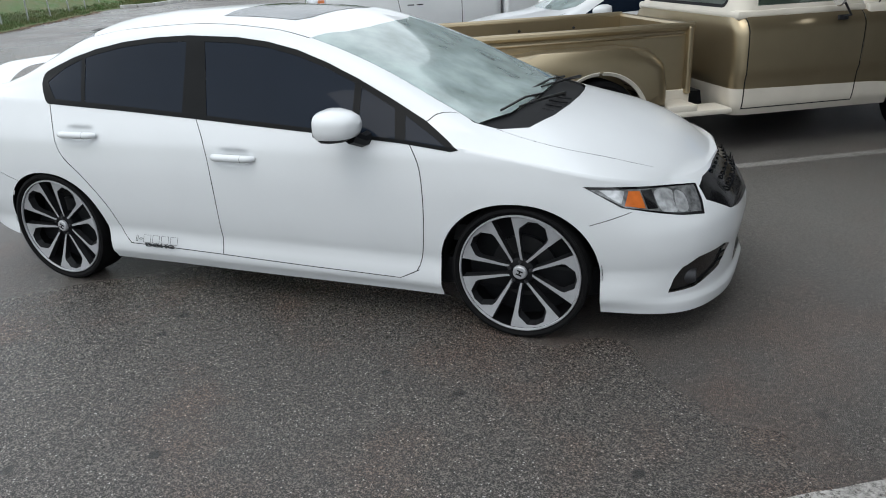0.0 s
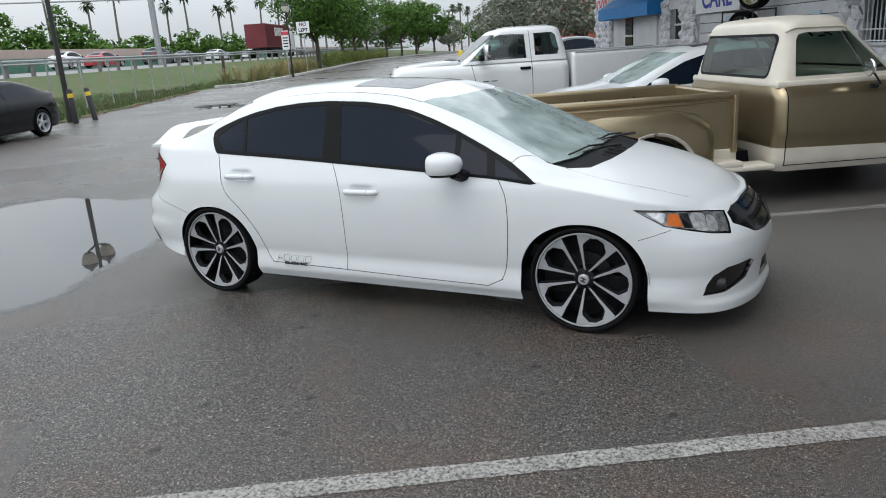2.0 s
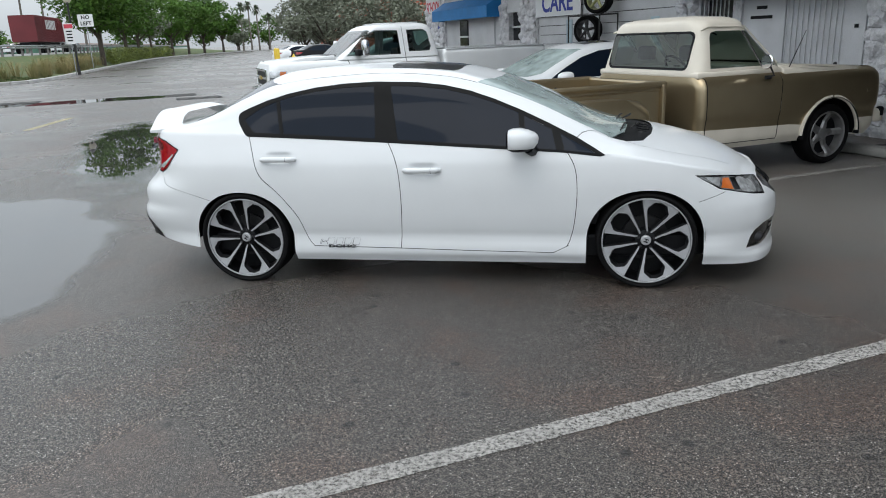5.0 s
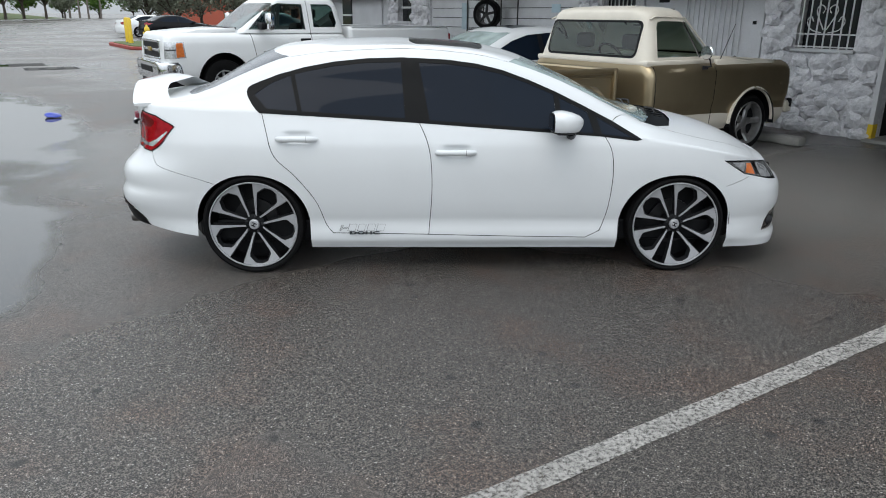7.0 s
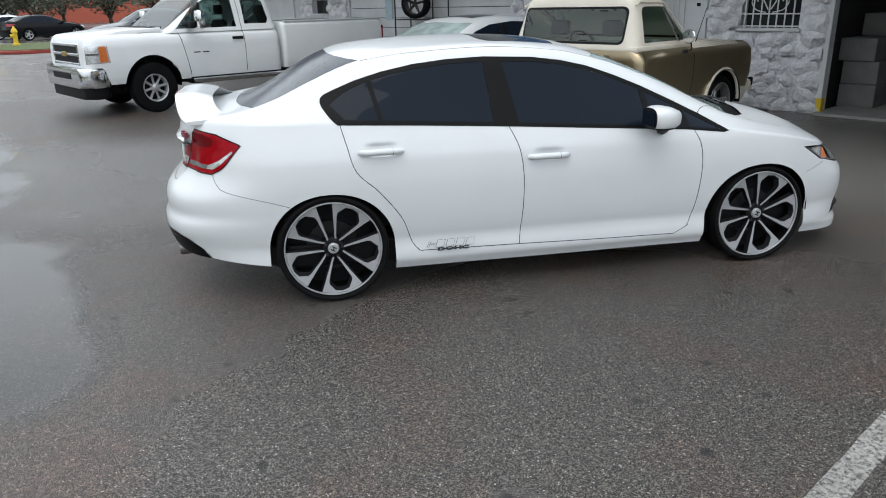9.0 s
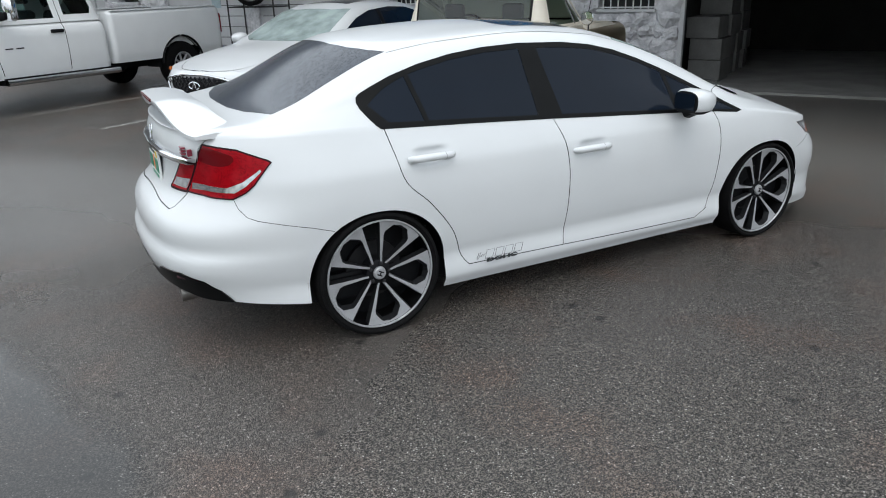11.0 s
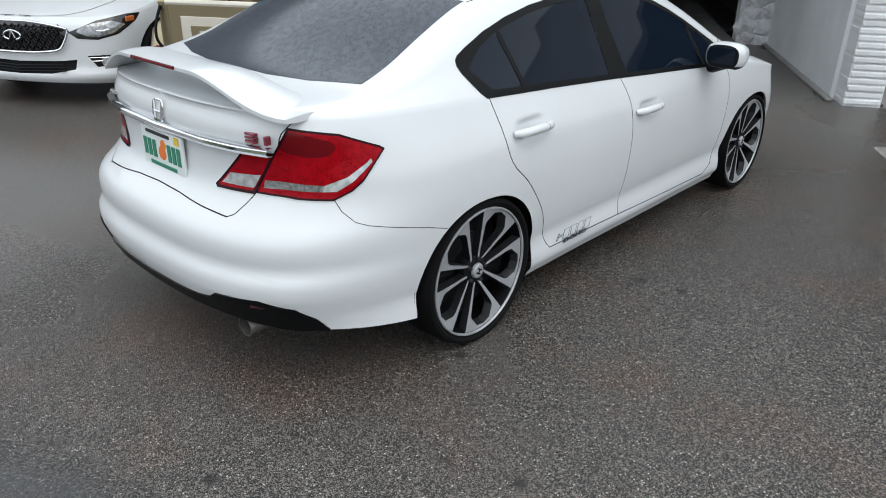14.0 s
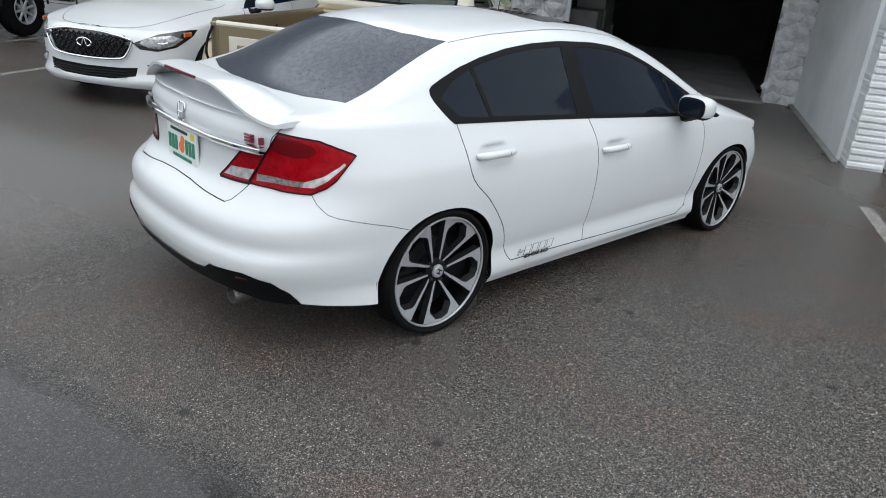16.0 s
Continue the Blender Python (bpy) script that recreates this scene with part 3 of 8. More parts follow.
    P.seam([(0.26, 0.592, 0), (-0.2, 0.57, 0), (-0.8, 0.565, 0), (-1.105, 0.548, 0)], top, w=0.0022, smooth=14)
    P.seam([(0, 0.61, 1.02), (0, 0.583, 0.975), (0, 0.562, 0.903), (0, 0.498, 0.767), (0, 0.458, 0.695), (0, 0.435, 0.683), (0, 0.30, 0.691), (0, 0.15, 0.704), (0, -0.02, 0.710)], back, w=0.0019, over=("body", "tail_rim", "trunk_lamp"))
    # pieces of the lamps
    P.region("tail_band", [(-2.03, 0.60, 0.978), (-1.96, 0.672, 0.960), (-1.925, 0.705, 0.940), (-1.945, 0.708, 0.912), (-1.985, 0.683, 0.900), (-2.03, 0.635, 0.905), (-2.06, 0.58, 0.925)], rd, smooth=30, over=("tail_lamp",))
    P.region("tail_clear", [(-2.096, 0.536, 0.812), (-1.981, 0.705, 0.806), (-1.987, 0.702, 0.785), (-2.10, 0.532, 0.784)], rd, over=("tail_lamp", "tail_band"))
    P.region("tail_swoosh", [(-1.981, 0.705, 0.806), (-1.919, 0.752, 0.833), (-1.86, 0.775, 0.872), (-1.842, 0.783, 0.888), (-1.838, 0.787, 0.878), (-1.870, 0.777, 0.848), (-1.908, 0.762, 0.815), (-1.952, 0.734, 0.786), (-1.987, 0.702, 0.785)], rd, over=("tail_lamp", "tail_band"))
    P.region("lid_clear", [(0, 0.508, 0.826), (0, 0.388, 0.818), (0, 0.352, 0.777), (0, 0.488, 0.780)], back, over=("lid_lens",))
    P.region("lamp_glass", shrunk(head, 0.93, 0.84), fd, over=("headlamp",))
    P.region("amber", [(1.779, 0.786, 0.694), (1.82, 0.756, 0.688), (1.852, 0.772, 0.620), (1.771, 0.813, 0.638)], fd, over=("lamp_glass",))
    P.region("lamp_dark", [(1.825, 0.752, 0.69), (1.862, 0.71, 0.684), (1.895, 0.735, 0.612), (1.86, 0.768, 0.615)], fd, over=("lamp_glass",))
    P.region("lamp_bright", [(1.876, 0.70, 0.678), (1.936, 0.635, 0.664), (1.945, 0.66, 0.628), (1.970, 0.69, 0.587), (1.919, 0.732, 0.597), (1.885, 0.725, 0.644)], fd, smooth=26, over=("lamp_glass",))
    P.region("lamp_bright_b", [(1.665, 0.835, 0.706), (1.764, 0.794, 0.697), (1.758, 0.817, 0.647), (1.722, 0.827, 0.668)], fd, over=("lamp_glass",))
    P.region("lamp_bright_c", [(1.951, 0.62, 0.658), (1.989, 0.604, 0.637), (2.012, 0.647, 0.585), (1.978, 0.686, 0.589), (1.958, 0.665, 0.622)], fd, smooth=24, over=("lamp_glass",))
    P.finish()
    return P


def rounded_rect(cx, cy, w, h, r, n=4):
    out = []
    for sx, sy, a0 in ((1, 1, 0), (-1, 1, 90), (-1, -1, 180), (1, -1, 270)):
        for k in range(n + 1):
            a = radians(a0 + 90 * k / n)
            out.append((cx + sx * (w / 2 - r) + r * math.cos(a), cy + sy * (h / 2 - r) + r * math.sin(a)))
    return out


def sport_wheel(name, parent, m, spokes=10, tyre_r=0.316, rim_r=0.277, width=0.225, face=None, dark=None, disc=True):
    """A wheel whose outer face looks along -y: tyre, rim with flared spokes, hub cap, bolts, brake disc."""
    face, dark = face or M_SILVER, dark or M_WHEELBLK
    w = link(name, None, parent)
    w.matrix_local = m
    h = width / 2
    g = tyre_r - rim_r
    part("tyre", lathed([(rim_r - 0.004, -h * 0.86), (rim_r + 0.006, -h * 0.93), (rim_r + g * 0.45, -h), (rim_r + g * 0.8, -h * 0.97), (tyre_r - 0.006, -h * 0.86), (tyre_r, -h * 0.72), (tyre_r, 0),
                         (tyre_r, h * 0.72), (tyre_r - 0.006, h * 0.86), (rim_r + g * 0.5, h), (rim_r, h * 0.9), (rim_r - 0.02, h * 0.85)], 64), M_RUBBER, w, smooth=True)
    part("rim_barrel", lathed([(rim_r, -h * 0.88), (rim_r - 0.004, -h * 0.92), (rim_r - 0.010, -h * 0.90), (rim_r - 0.018, -h * 0.70), (rim_r - 0.03, 0), (rim_r - 0.03, h * 0.8)], 64), dark, w, smooth=True)
    part("rim_lip", lathed([(rim_r - 0.001, -h * 0.90), (rim_r - 0.003, -h * 0.945), (rim_r - 0.008, -h * 0.95), (rim_r - 0.011, -h * 0.91), (rim_r - 0.011, -h * 0.86)], 64), face, w, smooth=True)
    part("wheel_back", lathed([(0.02, h * 0.2), (rim_r - 0.03, h * 0.25)], 40), M_BLACK, w)
    if disc:
        part("brake_disc", lathed([(0.06, -0.005), (0.145, -0.005), (0.145, 0.015), (0.06, 0.015)], 40), M_WHEELGREY, w, smooth=True)
    petal = [(0.20, 7, 17), (0.26, 11.5, 20.5), (0.33, 14.8, 22.2), (0.50, 17.6, 23.8), (0.70, 19.4, 25.0), (0.77, 18.2, 25.4), (0.915, 8.6, 25.9), (0.928, 0, 26), (0.985, 0, 26.2)]
    for k in range(5):
        for sgn in (-1, 1):
            bm = bmesh.new()
            fr, bk = [], []
            for f, p, e in petal:
                r = rim_r * f
                dep = -h * (0.60 + 0.30 * f) + 0.004
                row = []
                for q, deep, drop in ((p, dep, 0), (e, dep, 0), (max(p - 1.6, 0), dep + 0.034, 0.012), (e + 1.6, dep + 0.034, 0.012)):
                    a = math.tau * k / 5 + sgn * radians(q)
                    row.append(bm.verts.new(((r - drop) * math.cos(a), deep, (r - drop) * math.sin(a))))
                fr.append(row[:2])
                bk.append(row[2:])
            for i in range(len(fr) - 1):
                bm.faces.new((fr[i][0], fr[i + 1][0], fr[i + 1][1], fr[i][1])).material_index = 0
                bm.faces.new((bk[i][0], bk[i + 1][0], fr[i + 1][0], fr[i][0])).material_index = 1
                bm.faces.new((fr[i][1], fr[i + 1][1], bk[i + 1][1], bk[i][1])).material_index = 1
            part("spoke", bm, [face, M_WHEELGREY], w)
    part("hub", lathed([(0.001, -h * 0.62), (0.05, -h * 0.62), (0.062, -h * 0.56), (0.068, -h * 0.4), (0.07, 0.0)], 30), M_BLACK, w, smooth=True)
    part("hub_cap", lathed([(0.001, -h * 0.80), (0.026, -h * 0.79), (0.031, -h * 0.75), (0.033, -h * 0.66)], 28), face, w, smooth=True)
    for y in (-0.009, 0.009):
        part("cap_mark", boxed(y, -h * 0.80, 0, 0.006, 0.004, 0.028, 0.001), M_BLACK, w)
    part("cap_mark", boxed(0, -h * 0.80, 0, 0.014, 0.004, 0.006, 0.001), M_BLACK, w)
    for k in range(5):
        a = math.tau * k / 5 + 0.3
        part("lug_nut", lathed([(0.001, -h * 0.76), (0.007, -h * 0.76), (0.0095, -h * 0.66)], 8, centre=(0.050 * math.cos(a), 0, 0.050 * math.sin(a))), M_DARKMETAL, w)
    return w


M_WIPER = mat("wiper_rubber", (0.01, 0.01, 0.01), 0.5)
M_DECAL = mat("dark_decal", (0.03, 0.035, 0.04), 0.5)
M_ORANGE = mat("plate_orange", (0.75, 0.18, 0.03), 0.5)
M_BADGERED = mat("badge_red", (0.24, 0.025, 0.05), 0.3, 0.4, coat=0.5)
M_STEEL = mat("dull_steel", (0.22, 0.21, 0.20), 0.4, 0.8, var=0.3, scale=20)
M_SURROUND = mat("window_rubber", (0.005, 0.0055, 0.006), 0.4, var=0.2, scale=15, spec=0.10)
M_LAMPRIM = mat("lamp_rim", (0.022, 0.002, 0.005), 0.2, spec=0.15)
M_BOWL = mat("lamp_bowl", (0.70, 0.72, 0.74), 0.22, 0.55, var=0.45, scale=34, coat=0.4)
M_LAMPGLASS = mat("lamp_glass", (0.34, 0.35, 0.36), 0.15, 0.5, var=0.7, scale=34, coat=0.5)
M_RIBLENS = mat("ribbed_lens", (0.30, 0.30, 0.31), 0.2, 0.4, var=0.6, scale=110, coat=0.4)


def shrunk(poly, f, fz=None):
    """An outline drawn in towards its middle, by f along and fz upright."""
    n = len(poly)
    c = [sum(p[i] for p in poly) / n for i in range(3)]
    return [(c[0] + (p[0] - c[0]) * f, c[1] + (p[1] - c[1]) * f, c[2] + (p[2] - c[2]) * (fz or f)) for p in poly]



def wet_glass(name, base, spec, rough=0.05):
    """Dark glass beaded with rain: faint domes of water, their dark refraction put into the colour."""
    m = mat(name, base, rough, spec=spec)
    t = m.node_tree
    b = t.nodes["Principled BSDF"]
    tc = t.nodes.new("ShaderNodeTexCoord")
    hs = []
    for scale, lo, hi in ((190, 0.20, 0.36), (330, 0.26, 0.42)):
        v = t.nodes.new("ShaderNodeTexVoronoi")
        v.inputs["Scale"].default_value = scale
        mp = t.nodes.new("ShaderNodeMapping")
        mp.inputs["Scale"].default_value = (0.7, 1, 0.7)
        t.links.new(tc.outputs["Object"], mp.inputs[0])
        t.links.new(mp.outputs[0], v.inputs["Vector"])
        mr = t.nodes.new("ShaderNodeMapRange")
        mr.interpolation_type = "SMOOTHSTEP"
        mr.inputs[1].default_value, mr.inputs[2].default_value, mr.inputs[3].default_value, mr.inputs[4].default_value = lo, hi, 1, 0
        t.links.new(v.outputs["Distance"], mr.inputs[0])
        hs.append(mr.outputs[0])
    n = t.nodes.new("ShaderNodeTexNoise")
    n.inputs["Scale"].default_value = 38
    t.links.new(tc.outputs["Object"], n.inputs["Vector"])
    gate = t.nodes.new("ShaderNodeMapRange")
    gate.inputs[1].default_value, gate.inputs[2].default_value = 0.36, 0.52
    t.links.new(n.outputs["Fac"], gate.inputs[0])
    mx = t.nodes.new("ShaderNodeMath")
    mx.operation = "MAXIMUM"
    t.links.new(hs[0], mx.inputs[0])
    t.links.new(hs[1], mx.inputs[1])
    ml = t.nodes.new("ShaderNodeMath")
    ml.operation = "MULTIPLY"
    t.links.new(mx.outputs[0], ml.inputs[0])
    t.links.new(gate.outputs[0], ml.inputs[1])
    bp = t.nodes.new("ShaderNodeBump")
    bp.inputs["Strength"].default_value, bp.inputs["Distance"].default_value = 0.08, 0.001
    t.links.new(ml.outputs[0], bp.inputs["Height"])
    t.links.new(bp.outputs[0], b.inputs["Normal"])
    dm = t.nodes.new("ShaderNodeMix")
    dm.data_type = "RGBA"
    dm.inputs[6].default_value, dm.inputs[7].default_value = (*base, 1), (*(c * 0.25 for c in base), 1)
    t.links.new(ml.outputs[0], dm.inputs[0])
    t.links.new(dm.outputs[2], b.inputs["Base Color"])
    sp = t.nodes.new("ShaderNodeMapRange")
    sp.inputs[3].default_value, sp.inputs[4].default_value = spec, spec * 0.25
    t.links.new(ml.outputs[0], sp.inputs[0])
    t.links.new(sp.outputs[0], b.inputs["Specular IOR Level"])
    return m


M_REDWET = wet_glass("wet_red_lens", (0.30, 0.0015, 0.007), 0.14)
M_WETGLASS = wet_glass("wet_tinted_glass", (0.058, 0.067, 0.084), 0.38, 0.14)
M_WETROOF = wet_glass("wet_sunroof_glass", (0.02, 0.022, 0.024), 0.5)


def windshield_glass():
    m = bpy.data.materials.new("windshield_glass")
    m.use_nodes = True
    t = m.node_tree
    b = t.nodes["Principled BSDF"]
    b.inputs["Base Color"].default_value = (0.50, 0.66, 0.63, 1)
    b.inputs["Roughness"].default_value = 0.02
    b.inputs["IOR"].default_value = 1.5
    tr = t.nodes.new("ShaderNodeBsdfTransparent")
    tr.inputs[0].default_value = (0.62, 0.78, 0.74, 1)
    gl = t.nodes.new("ShaderNodeBsdfGlossy")
    gl.inputs["Roughness"].default_value = 0.03
    fr = t.nodes.new("ShaderNodeFresnel")
    fr.inputs["IOR"].default_value = 1.52
    mx = t.nodes.new("ShaderNodeMixShader")
    t.links.new(fr.outputs[0], mx.inputs[0])
    t.links.new(tr.outputs[0], mx.inputs[1])
    t.links.new(gl.outputs[0], mx.inputs[2])
    # pale teal blotches: misted glass and sky reflection put into the colour
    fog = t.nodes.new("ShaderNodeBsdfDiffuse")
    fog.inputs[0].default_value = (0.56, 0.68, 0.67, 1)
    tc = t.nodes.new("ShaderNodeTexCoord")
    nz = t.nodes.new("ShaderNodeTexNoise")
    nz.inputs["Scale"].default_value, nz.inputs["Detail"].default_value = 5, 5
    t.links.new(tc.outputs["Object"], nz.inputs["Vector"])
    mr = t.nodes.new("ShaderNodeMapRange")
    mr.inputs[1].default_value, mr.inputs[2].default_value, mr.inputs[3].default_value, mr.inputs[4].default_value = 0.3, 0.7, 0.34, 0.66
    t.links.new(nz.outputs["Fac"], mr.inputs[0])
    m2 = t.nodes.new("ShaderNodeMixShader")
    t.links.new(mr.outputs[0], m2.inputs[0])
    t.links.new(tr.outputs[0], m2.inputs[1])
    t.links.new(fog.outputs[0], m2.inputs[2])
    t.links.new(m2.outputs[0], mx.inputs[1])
    t.links.new(mx.outputs[0], t.nodes["Material Output"].inputs[0])
    return m


M_SHIELD = windshield_glass()


def seat(parent, x, y, z, name="seat", m=None):
    """A bucket seat facing +x."""
    s = link(name, None, parent)
    s.matrix_local = Matrix.Translation((x, y, z))
    m = m or M_INTERIOR
    part("cushion", boxed(0, 0, 0.12, 0.5, 0.5, 0.18, 0.06), m, s, smooth=True)
    part("backrest", boxed(-0.30, 0, 0.42, 0.16, 0.48, 0.62, 0.07, Matrix.Rotation(-0.28, 4, "Y")), m, s, smooth=True)
    part("headrest", boxed(-0.47, 0, 0.80, 0.10, 0.26, 0.17, 0.04), m, s, smooth=True)
    return s


def steering_wheel(parent, x, y, z, tilt=-25):
    w = link("steering_wheel", None, parent)
    w.matrix_local = pose(x, y, z, 0, tilt, 0)
    ring = [(0, 0.18 * math.cos(a), 0.18 * math.sin(a)) for a in np.linspace(0, math.tau, 29)]
    part("rim", tubed(ring, 0.015, 6), M_BLACK, w, smooth=True)
    part("boss", boxed(0, 0, -0.02, 0.05, 0.14, 0.10, 0.02), M_BLACK, w)
    for s in (-1, 1):
        part("spoke", tubed([(0, 0, -0.01), (0, s * 0.175, 0.0)], 0.012, 5), M_BLACK, w)
    return w


def door_handle(parent, x, y, z, sgn):
    """A pull handle over a shallow cup, on the side sgn of a car."""
    h = part("door_handle", tubed([(-0.12, -sgn * 0.022, -0.002), (-0.108, -sgn * 0.008, 0), (-0.085, 0, 0), (-0.03, sgn * 0.004, 0.001), (0.04, sgn * 0.004, 0.001), (0.085, 0, 0), (0.108, -sgn * 0.008, 0), (0.12, -sgn * 0.022, -0.002)], [0.012, 0.0165, 0.0185, 0.0185, 0.0185, 0.0185, 0.0165, 0.012], 12), M_WHITE, parent, smooth=True)
    h.matrix_local = Matrix.Translation((x, y + sgn * 0.022, z))
    part("handle_joint", lathed([(0.0188, -0.001), (0.0192, 0.0), (0.0188, 0.001)], 16, "x", (0.062, sgn * 0.002, 0)), M_DARKMETAL, h)
    return h


def door_mirror(parent, x, y, z, sgn, paint):
    """A wing mirror: painted shell, black base and foot, glass facing back."""
    mir = link("door_mirror", None, parent)
    mir.matrix_local = Matrix.Translation((x, y, z))
    bm = bmesh.new()
    prof = [(-0.085, 0.0), (-0.08, 0.80), (-0.05, 0.98), (-0.01, 1.0), (0.04, 0.90), (0.08, 0.66), (0.10, 0.35), (0.105, 0.02)]
    rings = []
    n = 28
    for px, f in prof:
        ring = []
        for k in range(n):
            a = math.tau * k / n
            q = 1 / (abs(math.cos(a)) ** 3 + abs(math.sin(a)) ** 3) ** (1 / 3)
            ring.append(bm.verts.new((px, 0.105 * f * q * math.cos(a), 0.072 * f * q * math.sin(a) + 0.012 * (1 - f))))
        rings.append(ring)
    for i in range(len(rings) - 1):
        for k in range(n):
            bm.faces.new((rings[i][k], rings[i][(k + 1) % n], rings[i + 1][(k + 1) % n], rings[i + 1][k]))
    for v in bm.verts:
        v.co.z = max(v.co.z, -0.062) - 0.10 * max(0.0, v.co.x) * max(0.0, v.co.z) / 0.07
    for co, no in (((0, 0, -0.044), (0, 0, 1)), ((-0.076, 0, 0), (1, 0, 0))):
        bmesh.ops.bisect_plane(bm, geom=[*bm.verts, *bm.edges, *bm.faces], plane_co=co, plane_no=no, dist=1e-5)
    for f in bm.faces:
        c = f.calc_center_median()
        f.material_index = 1 if c.z < -0.0441 or c.x < -0.0761 else 0
    part("shell", bm, [paint, M_BLACK], mir, smooth=True, angle=50)
    part("mirror_glass", boxed(-0.086, 0, 0.006, 0.004, 0.140, 0.088, 0.002), M_TINT, mir)
    part("foot", tubed([(0.04, -sgn * 0.03, -0.05), (0.06, -sgn * 0.10, -0.085), (0.07, -sgn * 0.17, -0.08)], [0.035, 0.03, 0.035], 8), M_BLACK, mir, smooth=True)
    return mir


def sedan_spoiler(car):
    bm = bmesh.new()
    n = 44
    rows = []
    for i in range(n + 1):
        s = -1 + 2 * i / n
        a = abs(s)
        y = 0.640 * s
        lift = 1.0 if a < 0.36 else 0.5 + 0.5 * math.cos(math.pi * min(1, (a - 0.36) / 0.64))
        xt = -2.165 + 0.10 * a ** 3
        xl = -1.955 + 0.185 * a ** 4
        zt = 1.028 + 0.112 * lift
        zl = 1.036 + 0.092 * lift
        th = 0.010 + 0.003 * (1 - lift)
        sec = []
        for f, t in ((0, -0.65), (0.0, 0.55), (0.12, 0.8), (0.3, 0.95), (0.55, 1.0), (0.8, 0.75), (1.0, 0.0), (0.8, -0.75), (0.5, -1.0), (0.15, -0.95)):
            x = xt + (xl - xt) * f
            z = zt + (zl - zt) * f + 0.010 * math.sin(math.pi * f) * lift + th * t * 0.9
            sec.append(bm.verts.new((x, y, z)))
        rows.append(sec)
    m = len(rows[0])
    for r0, r1 in zip(rows, rows[1:]):
        for k in range(m):
            bm.faces.new((r0[k], r0[(k + 1) % m], r1[(k + 1) % m], r1[k]))
    bm.faces.new(rows[0])
    bm.faces.new(rows[-1][::-1])
    sp = part("spoiler", bm, M_WHITE, car, smooth=True, angle=60)
    part("brake_light", boxed(-2.165, 0, 1.1415, 0.010, 0.31, 0.012, 0.003), M_DARKRED, sp, "dark red brake light strip")


def build_sedan():
    car = thing("sedan", "white four-door sport sedan, wet, on wide black-and-silver alloy wheels", "car")
    P = sedan_panels()
    P.panel("body", ["body"], M_WHITE, car)
    for sd in (1, -1):
        P.panel("shut_line", ["shut_line"], M_GAP, car, sd, -0.004)["kind"] = "stuff"
    for s in (-1, 1):
        P.panel("window_surround", ["surround"], M_SURROUND, car, s, 0.002)
        for g in ("quarter_glass", "rear_glass", "front_glass", "vent_glass", "corner_glass"):
            P.panel("side_window", [g], M_TINT, car, s, 0.0, "dark tinted glass")
        hl = P.panel("headlight", ["headlamp"], M_GLOSSBLK, car, s, 0.001, "clear headlight in a black housing")
        tl = P.panel("tail_light", ["tail_rim"], M_LAMPRIM, car, s, 0.004, "dark rimmed red tail light beaded with rain")
        P.panel("red_lens", ["tail_lamp"], M_REDWET, tl, s, 0.004)
        P.panel("dark_band", ["tail_band"], M_DARKRED, tl, s, 0.004)
        P.panel("reverse_lens", ["tail_clear"], M_RIBLENS, tl, s, 0.005, "clear reversing lens")
        P.panel("side_lens", ["tail_swoosh"], M_BOWL, tl, s, 0.005, "pale curved side lens")
        ll = P.panel("lid_light", ["trunk_lamp"], M_LAMPRIM, car, s, 0.004, "red inner tail light")
        P.panel("red_lens", ["lid_lens"], M_REDWET, ll, s, 0.004)
        P.panel("reverse_lens", ["lid_clear"], M_BOWL, ll, s, 0.005, "clear reversing lens")
        P.panel("amber_reflector", ["amber"], M_AMBER, hl, s, 0.002)
        P.panel("lamp_lens", ["lamp_glass"], M_LAMPGLASS, hl, s, 0.0015, "clear lens with grey facets")
        P.panel("lamp_divider", ["lamp_dark"], M_GLOSSBLK, hl, s, 0.002)
        for reg in ("lamp_bright", "lamp_bright_b", "lamp_bright_c"):
            P.panel("lamp_reflector", [reg], M_BOWL, hl, s, 0.0025, "bright reflector bowl")
        fog = P.panel("fog_light_recess", ["fog_recess"], M_GLOSSBLK, car, s, -0.014)
        part("fog_light", lathed([(0.001, 0.05), (0.03, 0.045), (0.04, 0.02), (0.042, -0.02)], 18, "x", (2.02, s * 0.635, 0.285)), M_DARKMETAL, fog, smooth=True)
        for z in (0.30, 0.33, 0.36):
            part("fog_blade", tubed([(2.172, s * 0.445, z + 0.008), (2.085, s * 0.575, z - 0.008)], 0.005, 5), M_BLACK, fog)
        door_handle(car, -1.04, s * 0.862, 0.855, s)
        door_handle(car, -0.075, s * 0.868, 0.775, s)
        door_mirror(car, 0.568, s * 0.965, 0.968, s, M_WHITE)
    ws = P.panel("windshield", ["windshield"], M_SHIELD, car, 0, 0.001, "wet greenish windshield, pale mist and sky sheen in its colour")
    ws.visible_shadow = False
    P.panel("cowl", ["cowl"], M_BLACK, car, 0, -0.012)
    P.panel("rear_window", ["backlight"], M_WETGLASS, car, 0, 0.001, "dark rear window covered in rain beads")
    P.panel("sunroof", ["sunroof"], M_WETROOF, car, 0, 0.002, "dark sunroof covered in rain beads")
    g = P.panel("grille", ["grille"], M_GLOSSBLK, car, 0, -0.012)
    for k in range(9):
        for j in range(3):
            y = -0.28 + 0.07 * k + (0.035 if j % 2 else 0)
            part("mesh_cell", lathed([(0.012, 0.0), (0.017, 0.006), (0.021, 0.0)], 6, "x", (2.19 - 0.040 * j - 0.25 * y * y, y, 0.585 + j * 0.032)), M_BLACK, g)
    P.panel("lower_grille", ["lower_grille"], M_BLACK, car, 0, -0.02)
